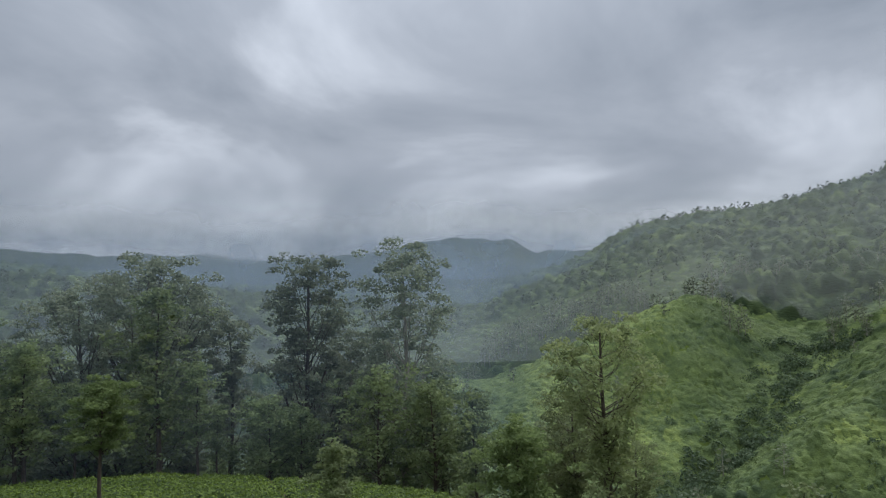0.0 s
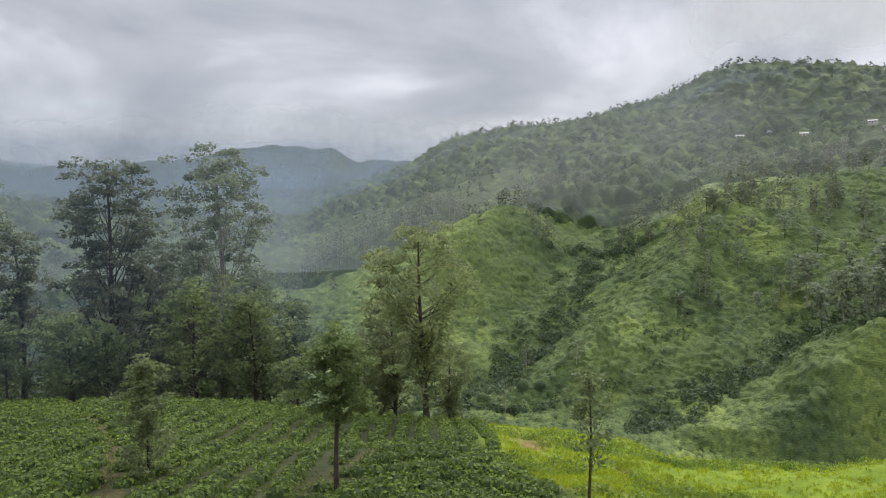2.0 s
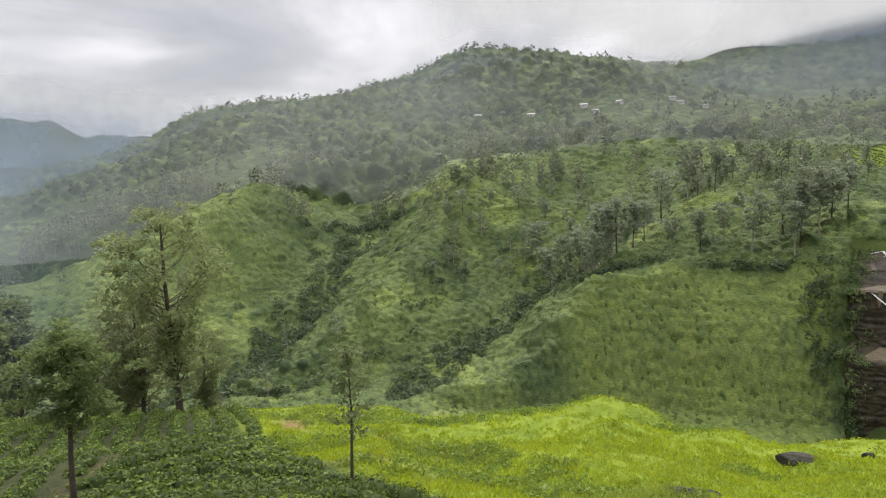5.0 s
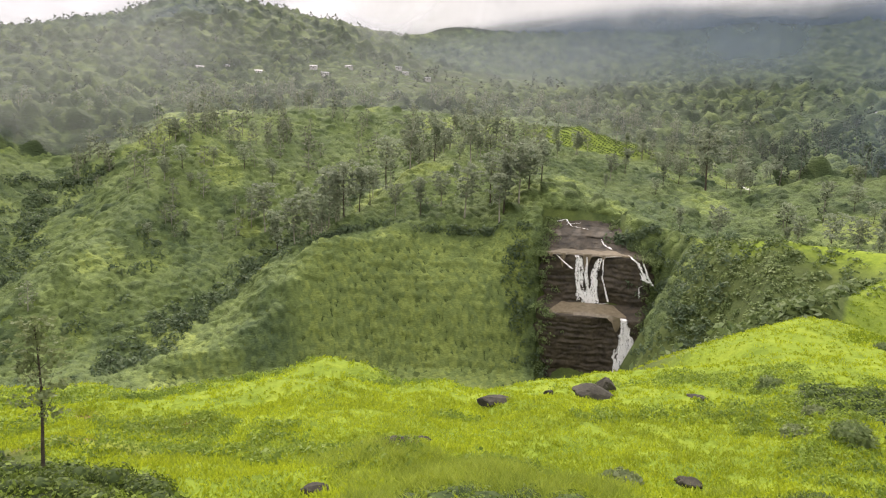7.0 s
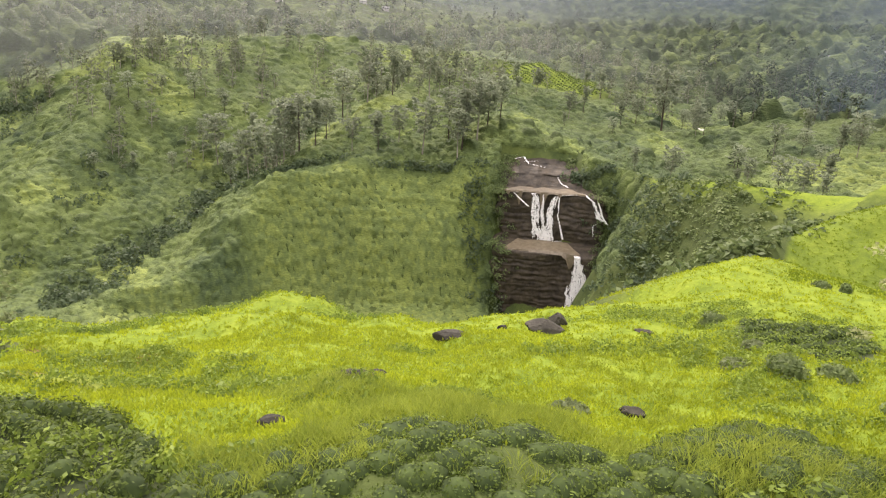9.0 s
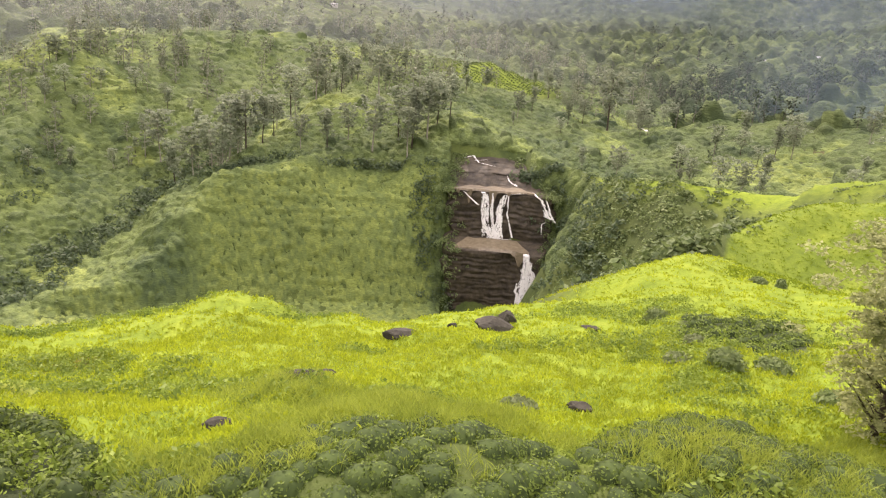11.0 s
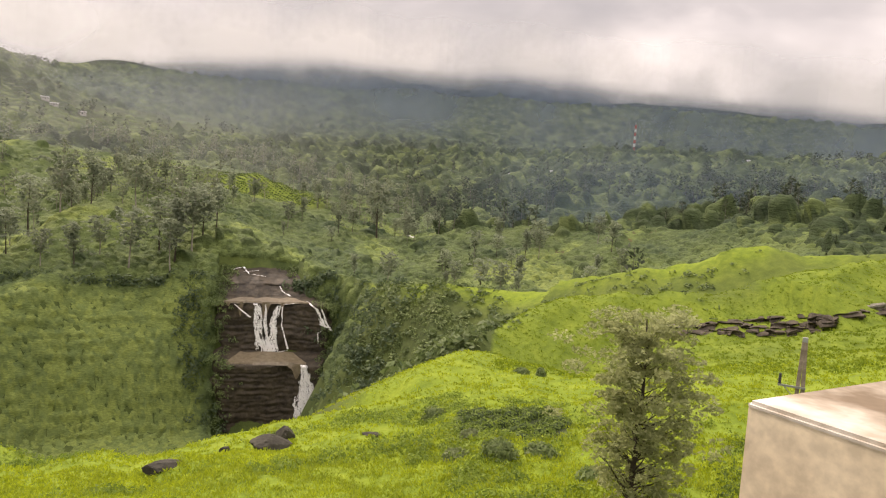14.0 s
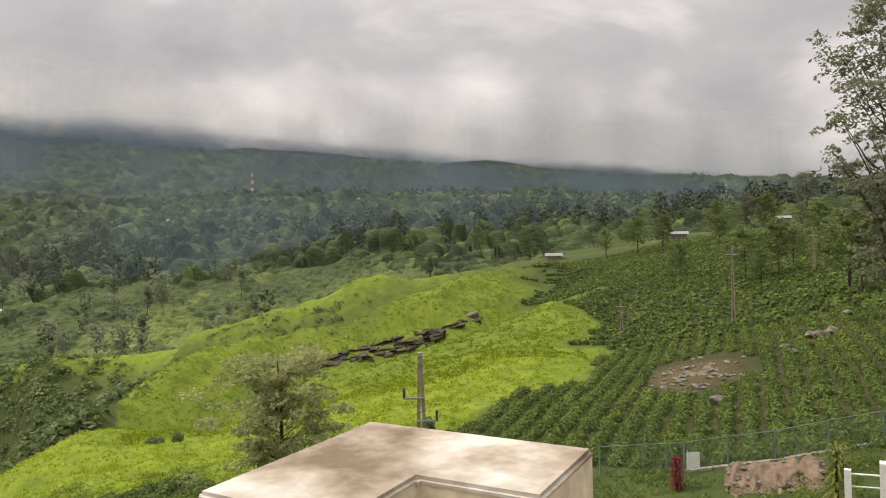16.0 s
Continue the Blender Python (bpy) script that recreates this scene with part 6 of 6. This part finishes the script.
WEATHERED_WOOD = plain_material("weathered_wood", (0.20, 0.155, 0.11), (0.42, 0.35, 0.27), 3.0, 0.85, 0.4, 0.01, fine=20)
CERAMIC = plain_material("dark_ceramic", (0.02, 0.02, 0.022), (0.05, 0.05, 0.05), 4.0, 0.3)
RED_SOIL = plain_material("red_earth", (0.12, 0.082, 0.054), (0.27, 0.20, 0.14), 1.6, 0.95, 0.6, 0.06, fine=9.0)
WHITE_PAINT = plain_material("white_paint", (0.66, 0.66, 0.64), (0.8, 0.8, 0.78), 6.0, 0.5)
RED_LEAF = leaf_material("red_leaves", (0.09, 0.012, 0.016), (0.28, 0.03, 0.045), 2.0)
STRIPED_LEAF = leaf_material("yellow_striped_leaves", (0.07, 0.12, 0.02), (0.42, 0.42, 0.10), 3.0)


def house(long, deep, high, rise, wall_mat, roof_mat, label, group, openings=3):
    root = tagged(new("house"), label, "house", group)
    bm = bmesh.new()
    box(bm, -long / 2, long / 2, -deep / 2, deep / 2, -2.5, high)
    part("wall", bm, wall_mat, root)
    bm = bmesh.new()
    e = 0.6
    p = [(-long / 2 - e, -deep / 2 - e, high), (long / 2 + e, -deep / 2 - e, high), (long / 2 + e, deep / 2 + e, high), (-long / 2 - e, deep / 2 + e, high), (-long / 2 - e, 0, high + rise), (long / 2 + e, 0, high + rise)]
    v = [bm.verts.new((x, y, z + 0.01)) for x, y, z in p]
    for f in ((0, 1, 5, 4), (2, 3, 4, 5), (1, 2, 5), (3, 0, 4), (0, 3, 2, 1)):
        bm.faces.new([v[i] for i in f])
    part("roof", bm, roof_mat, root)
    for k in range(openings):
        x = (k - 1) * long * 0.3
        bm = bmesh.new()
        if k == 1:
            box(bm, x - 0.5, x + 0.5, -deep / 2 - 0.06, -deep / 2 + 0.05, 0, 2.1)
        else:
            box(bm, x - 0.7, x + 0.7, -deep / 2 - 0.06, -deep / 2 + 0.05, 1.0, 2.2)
        part("door" if k == 1 else "window", bm, DARK_GLASS, root)
    return root


def village():
    rng = random.Random(6)
    model = house(8.5, 5.5, 2.3, 1.3, WHITE_WALL, TIN, "small white house with tin roof among trees", "hill village houses")
    spots_ = [(38.3, 4.2), (40.5, 4.4), (42.7, 4.1), (47.0, 4.7), (49.8, 4.8), (53.8, 4.9), (56.2, 4.1), (47.9, 4.2), (54.4, 4.5),
              (106.0, 4.5), (107.9, 4.5), (108.6, 4.45), (109.4, 4.4), (116.6, 4.35), (117.2, 4.4), (117.9, 4.3), (118.5, 4.35), (119.5, 4.2), (120.1, 4.2), (120.9, 4.1), (121.5, 4.0), (131.0, 2.6), (93.0, 2.4), (89.5, 2.0), (113.2, 2.6)]
    for k, (az, el) in enumerate(spots_):
        r = min(at_rise(az, el, 600, 1250), 1050)
        if 103 < az < 125 and el > 3:
            r = 925 + rng.uniform(-12, 18)
        x, y, z = spot(az, r)
        m = Matrix.Translation((x, y, z + 1.5)) @ pose(0, 0, 0, 0, 0, -az + rng.uniform(-35, 35))
        if k == 0:
            model.matrix_basis = m
        else:
            copy_thing(model, m)
    shed = house(4.8, 3.5, 1.5, 0.9, WEATHERED_WOOD, TIN, "low shed with pale tin roof behind the grassy ridge", "sheds by the tea", 0)
    shed.matrix_basis = Matrix.Translation((*spot(118.8, 212)[:2], spot(118.8, 160)[2] - 1.2)) @ pose(0, 0, 0, 0, 0, -100)
    for az, r, up in ((124.3, 236, -0.2), (134.2, 232, -0.2), (141.6, 262, 1.4)):
        x, y, z = spot(az, r)
        copy_thing(shed, Matrix.Translation((x, y, z + up)) @ pose(0, 0, 0, 0, 0, -az + 4))


def lattice(name, tall, base, top, bays, mats, label, category):
    """A three-legged lattice mast in painted sections."""
    root = tagged(new(name), label, category)
    def leg(k, t):
        a = 2 * math.pi * k / 3
        w = base + (top - base) * t
        return Vector((w * math.cos(a), w * math.sin(a), tall * t))
    for s in range(bays):
        t0, t1 = s / bays, (s + 1) / bays
        pieces = []
        for k in range(3):
            pieces.append(tube([leg(k, t0), leg(k, t1)], [0.22, 0.22], 4))
            pieces.append(tube([leg(k, t0), leg((k + 1) % 3, t1)], [0.12, 0.12], 4))
            pieces.append(tube([leg(k, t1), leg((k + 1) % 3, t0)], [0.12, 0.12], 4))
        part("section", join(pieces), mats[s % 2], root)
    part("antenna", tube([(0, 0, tall), (0, 0, tall + 4)], [0.2, 0.1], 5), mats[0], root)
    return root


def brook():
    """White water of the stream where it comes out of the wood above the falls."""
    pieces = []
    rng = random.Random(8)
    for k in range(4):
        az, r = 81.4 + 0.1 * k + rng.uniform(-0.1, 0.1), 498 - 3.0 * k
        p = Vector(spot(az, r))
        pieces.append(tube([p + Vector((0, 0, 1.5)), p + Vector((rng.uniform(-2, 2), -2, 0.9)), p + Vector((rng.uniform(-2, 2), -5, 0.3))], [0.3, 0.55, 0.25], 5))
    tagged(part("brook", join(pieces), WHITE_WATER), "small white rapid of the stream below the wood", "stream", kind="structure")


village()
brook()
mast = lattice("radio_mast", 40, 1.6, 1.1, 8, (WHITE_PAINT, RED_PAINT), "red and white lattice radio mast on the wooded hill", "mast")
r_mast = at_rise(99.5, 4.5, 700, 1250)
mast.matrix_basis = Matrix.Translation(spot(99.5, r_mast, 1))
far_mast = lattice("radio_mast", 26, 1.2, 0.8, 6, (STEEL, STEEL), "thin grey lattice mast on the far ridge", "mast")
far_mast.matrix_basis = Matrix.Translation(spot(137.8, 700, 1))


# ---- poles, fence and plants beside the terrace ----
def tapered_post(w0, w1, h, z0=0.0):
    bm = bmesh.new()
    v = [bm.verts.new((x * w, y * w, z)) for w, z in ((w0 / 2, z0), (w1 / 2, h)) for x, y in ((-1, -1), (1, -1), (1, 1), (-1, 1))]
    for f in ((3, 2, 1, 0), (4, 5, 6, 7), (0, 1, 5, 4), (1, 2, 6, 5), (2, 3, 7, 6), (3, 0, 4, 7)):
        bm.faces.new([v[i] for i in f])
    bmesh.ops.bevel(bm, geom=list(bm.edges), offset=0.012, segments=1, affect="EDGES")
    return bm


def utility_pole():
    """A double concrete pole with cross-arms and insulators."""
    az, r = 112.95, 40.0
    x, y, z = spot(az, r)
    tall = r * math.tan(radians(-8.6)) - z
    root = tagged(new("utility_pole"), "twin-legged weathered power pole with cross-arms", "pole")
    root.matrix_basis = Matrix.Translation((x, y, z)) @ pose(0, 0, 0, 0, 0, -az)
    for side in (-1, 1):
        leg = part("leg", tapered_post(0.26, 0.15, tall + 0.4), WEATHERED_WOOD, root)
        leg.matrix_basis = pose(side * 0.22, 0, -0.4, 0, -side * 1.5, 0)
    top = bmesh.new()
    box(top, -0.13, 0.13, -0.1, 0.1, tall - 0.18, tall + 0.06)
    part("pole_cap", top, STEEL, root)
    for k, (el, x0, x1) in enumerate(((-12.15, -1.05, 0.25), (-13.95, -0.25, 1.0))):
        h = r * math.tan(radians(el)) - z
        bm = bmesh.new()
        box(bm, x0, x1, -0.22, -0.14, h - 0.05, h + 0.05)
        arm = part("cross_arm", bm, STEEL, root, "galvanised cross-arm")
        bm = bmesh.new()
        ex = x0 + 0.08 if k == 0 else x1 - 0.1
        for j in range(5):
            bmesh.ops.create_cone(bm, cap_ends=True, segments=10, radius1=0.09, radius2=0.05, depth=0.1, matrix=Matrix.Translation((ex, -0.18, h + 0.12 + 0.11 * j)))
        part("insulator", bm, CERAMIC, arm, "dark stacked ceramic insulator")
    brace = tube([(-0.8, -0.2, r * math.tan(radians(-12.15)) - z), (0.1, -0.16, r * math.tan(radians(-13.4)) - z)], [0.025, 0.025], 5)
    part("brace", brace, STEEL, root)


def slope_pole(az, r, tall, label):
    root = tagged(new("power_pole"), label, "pole", "poles on the tea slope")
    root.matrix_basis = Matrix.Translation(spot(az, r, 0.4)) @ pose(0, 0, 0, 0, 0, -az)
    for side in (-1, 1):
        leg = part("leg", tapered_post(0.15, 0.10, tall + 0.4), WEATHERED_WOOD, root)
        leg.matrix_basis = pose(side * 0.16, 0, 0, 0, -side * 0.6, 0)
    bm = bmesh.new()
    box(bm, -0.7, 0.7, -0.2, -0.1, tall - 0.5, tall - 0.4)
    part("cross_arm", bm, STEEL, root)
    return root


FENCE = [(127.5, 36.5), (130.9, 37), (132.7, 37), (134.0, 37), (137.2, 37.2), (140.5, 37.6), (144.0, 38), (147.4, 38.5), (151, 39)]


def fence():
    """Green chain-link fence on a low kerb wall."""
    root = tagged(new("chain_link_fence"), "green chain-link fence with steel posts below the tea", "fence")
    tall = 1.55
    pts = [Vector(spot(az, r)) for az, r in FENCE]
    for p in pts:
        part("post", tube([p - Vector((0, 0, 0.3)), p + Vector((0, 0, tall))], [0.05, 0.05], 8), GREEN_STEEL, root)
    for a, b in zip(pts, pts[1:]):
        up = Vector((0, 0, tall - 0.05))
        part("rail", tube([a + up, b + up], [0.028, 0.028], 6), GREEN_STEEL, root)
        n = max(8, int((b - a).length / 0.14))
        m = int(tall / 0.14)
        pieces = []
        for k in range(-m, n):
            for d in (0, 1):
                q = []
                for j in (0, m):
                    kk = k + j if d == 0 else k + m - j
                    q.append((kk / n, j / m))
                (u0, v0), (u1, v1) = q
                t0, t1 = 0.0, 1.0
                du = u1 - u0
                lo, hi = sorted(((0 - u0) / du, (1 - u0) / du))
                t0, t1 = max(t0, lo), min(t1, hi)
                if t1 - t0 < 0.02:
                    continue
                w = [a.lerp(b, u0 + du * t) + Vector((0, 0, 0.08 + (tall - 0.15) * (v0 + (v1 - v0) * t))) for t in (t0, t1)]
                pieces.append(tube(w, [0.004, 0.004], 3))
        part("mesh_panel", join(pieces), GREEN_STEEL, root, "diamond wire mesh")
    kerb = []
    for a, b in zip(pts[3:], pts[4:]):
        side = (b - a).cross(Vector((0, 0, 1))).normalized() * 0.12
        v = [a - side, b - side, b + side, a + side]
        kerb.append(([p + Vector((0, 0, -1.3)) for p in v] + [p + Vector((0, 0, 0.1)) for p in v], [(3, 2, 1, 0), (4, 5, 6, 7), (0, 1, 5, 4), (1, 2, 6, 5), (2, 3, 7, 6), (3, 0, 4, 7)]))
    part("kerb_wall", join(kerb), CAP_TOP, root, "mossy low concrete kerb")


def roadside():
    rng = random.Random(12)
    # red earth bank with loose stones
    bank = tagged(new("earth_bank"), "bare red earth bank with loose stones", "bank")
    A = np.linspace(136.6, 144.2, 50)
    S = np.linspace(0, 1, 18)
    Ag, Sg = np.meshgrid(A, S, indexing="ij")
    R = 32.5 + 3.6 * Sg + 0.5 * vnoise(Ag * 3, Sg * 5, 31)
    x, y = R * np.sin(np.radians(Ag)), R * np.cos(np.radians(Ag))
    Zg = heights(x, y) - 0.15 + (0.75 * smooth(Sg, 0.0, 0.75) + 0.14 * vnoise(Ag * 4, Sg * 7, 33)) * smooth(Ag, 136.6, 137.6) * (1 - smooth(Ag, 143.2, 144.2)) * (1 - smooth(Sg, 0.92, 1.0))
    i = np.arange(Ag.size).reshape(Ag.shape)
    q = np.stack([i[:-1, :-1], i[:-1, 1:], i[1:, 1:], i[1:, :-1]], -1).reshape(-1, 4)
    ob = new("earth", soup("earth", np.stack([x, y, Zg], -1).reshape(-1, 3), q, RED_SOIL, True))
    ob.parent = bank
    for k in range(60):
        az, r = rng.uniform(137, 143.8), rng.uniform(33, 35.8)
        px, py, pz = spot(az, r)
        st = rock("stone", 100 + k % 9, rng.uniform(0.05, 0.16), (1.2, 1, 0.7), "", "", PALE_STONE, fine=2)
        for key in ("label", "category"):
            if key in st:
                del st[key]
        st.parent = bank
        st.matrix_basis = Matrix.Translation((px, py, pz + 0.62 * min(1, (r - 32.5) / 2.7) - 0.05))
    # rubble in the tea
    heap = tagged(new("rubble_patch"), "clearing of broken pale rock among the tea", "rubble")
    for k in range(110):
        a, q = rng.uniform(0, 2 * math.pi), math.sqrt(rng.random())
        az, r = 135.0 + 3.9 * q * math.cos(a) * rng.uniform(0.6, 1.15), 60 + 5.0 * q * math.sin(a) + 1.5 * math.sin(5 * a)
        st = rock("stone", 120 + k % 11, rng.uniform(0.08, 0.42) * (1.2 - 0.6 * q), (1.3, 1, 0.55), "", "", PALE_STONE, fine=2)
        for key in ("label", "category"):
            if key in st:
                del st[key]
        st.parent = heap
        st.matrix_basis = Matrix.Translation(spot(az, r, -0.05)) @ pose(0, 0, 0, rng.uniform(-20, 20), rng.uniform(-20, 20), rng.uniform(0, 360))
    for az, r, s in ((143.9, 66, 0.7), (143.2, 67, 0.5), (144.6, 67, 0.55), (141.5, 64, 0.4), (142, 62, 0.35), (136.6, 50, 0.5), (145.6, 74, 0.5)):
        ob = rock("boulder", int(r) + 3, s, (1.2, 1, 0.7), "pale boulder among the tea bushes", group="boulders on the tea slope", material=PALE_STONE)
        ob.matrix_basis = Matrix.Translation(spot(az, r, -0.25)) @ pose(0, 0, 0, 0, 10, az * 7)
    # plants with strap leaves
    def strap_plant(name, az, r, tall, mat, label, wide, seed):
        root = tagged(new(name), label, "plant")
        root.matrix_basis = Matrix.Translation(spot(az, r))
        part("stem", tube([(0, 0, -0.2), (0.03, 0, tall * 0.5), (0, 0.04, tall)], [0.06, 0.05, 0.03], 6), BARK, root)
        g = np.random.default_rng(seed)
        pieces = []
        for k in range(110):
            t = 0.15 + 0.85 * k / 110
            a = k * 2.4 + g.uniform(-0.2, 0.2)
            L = wide * g.uniform(0.7, 1.1) * (1.1 - 0.25 * t)
            up = 0.75 * t - 0.15
            d = Vector((math.cos(a), math.sin(a), 0))
            s = Vector((-math.sin(a), math.cos(a), 0)) * 0.055
            p0 = Vector((0, 0, tall * t))
            p1 = p0 + d * L * 0.5 + Vector((0, 0, L * up * 0.7))
            p2 = p0 + d * L + Vector((0, 0, L * (up - 0.35)))
            v = [p0 - s * 0.4, p0 + s * 0.4, p1 - s, p1 + s, p2 - s * 0.1, p2 + s * 0.1]
            pieces.append((v, [(0, 1, 3, 2), (2, 3, 5, 4)]))
        part("leaves", join(pieces), mat, root)
    strap_plant("striped_dracaena", 144.4, 31, 2.3, STRIPED_LEAF, "tall dracaena with yellow-striped leaves by the gate", 0.75, 1)
    strap_plant("red_cordyline", 133.4, 34.5, 1.5, RED_LEAF, "dark red cordyline beside the fence", 0.5, 2)
    # small sign plate on the fence
    sign = tagged(new("sign_plate"), "blank weathered white sign on a thin post", "sign")
    sign.matrix_basis = Matrix.Translation(spot(134.25, 36.6)) @ pose(0, 0, 0, 0, 0, -134 + 25)
    part("post", tube([(0, 0, -0.3), (0, 0, 1.25)], [0.03, 0.03], 6), STEEL, sign)
    bm = bmesh.new()
    box(bm, -0.06, 0.62, -0.045, -0.02, 0.3, 1.1)
    part("plate", bm, WHITE_PAINT, sign)
    # white gate
    gate = tagged(new("white_gate"), "white painted gate post with rails", "gate")
    x, y, z = spot(147.4, 29)
    gate.matrix_basis = Matrix.Translation((x, y, z)) @ pose(0, 0, 0, 0, 0, -147)
    top = 29 * math.tan(radians(-15.3)) - z
    bm = bmesh.new()
    box(bm, -0.22, 0.22, -0.22, 0.22, -0.3, top)
    bmesh.ops.bevel(bm, geom=list(bm.edges), offset=0.02, segments=2, affect="EDGES")
    part("gate_post", bm, WHITE_PAINT, gate)
    for h, w in ((top - 0.3, 0.04), (top - 0.75, 0.03)):
        part("rail", tube([(0.2, 0, h), (1.6, 0, h)], [w, w], 6), WHITE_PAINT, gate)
        part("rail", tube([(-0.2, 0.2, h - 0.25), (-1.1, 0.3, h - 0.35)], [w, w], 6), WHITE_PAINT, gate)
    bm = bmesh.new()
    box(bm, -1.32, -1.1, 0.2, 0.42, -0.3, top - 0.5)
    part("gate_post", bm, WHITE_PAINT, gate)


def bush(name, az, r, wide, tall, seed, label, mat, group=""):
    v, f, _ = bush_proto(seed, 420, wide, tall, 0.11)
    core, cf, _ = with_core((np.zeros((0, 3)), np.zeros((0, 4), int), np.zeros(0, int)), wide * 0.8, tall * 0.8)
    ob = new(name, soup(name, np.concatenate([v, core]), np.concatenate([f, cf.astype(int) + len(v)]), mat))
    ob.matrix_basis = Matrix.Translation(spot(az, r, 0.05))
    return tagged(ob, label, "bush", group)


utility_pole()
slope_pole(138.0, 82, 8.6, "pale twin power pole standing in the tea slope")
slope_pole(129.6, 88, 4.2, "thin pale pole at the edge of the tea")
slope_pole(143.6, 118, 6.5, "slim power pole beside the trees on the slope")
fence()
roadside()
for az, r, w, h, seed in ((84.8, at_rise(84.8, -18.3, 20, 80, 0.3), 1.0, 0.9, 1), (93.5, at_rise(93.5, -14.2, 40, 110, 0.3), 0.55, 0.9, 2), (91.9, at_rise(91.9, -14.1, 40, 110, 0.3), 0.9, 0.5, 3), (88.0, 37.5, 0.7, 0.7, 4), (90.5, 33, 1.0, 0.8, 5), (87, 34, 0.8, 0.5, 6), (94, 34, 0.9, 0.6, 7), (98.5, 30, 0.8, 0.6, 8), (74.0, 24, 0.8, 0.5, 9), (113.6, 46, 0.5, 1.7, 10), (111.0, 45, 0.7, 0.9, 11)):
    bush("round_bush", az, r, w, h, 500 + seed, "round dark green bush standing in the grass", TREE_LEAF if seed not in (4, 6, 9) else YOUNG_LEAF, "bushes in the meadow")
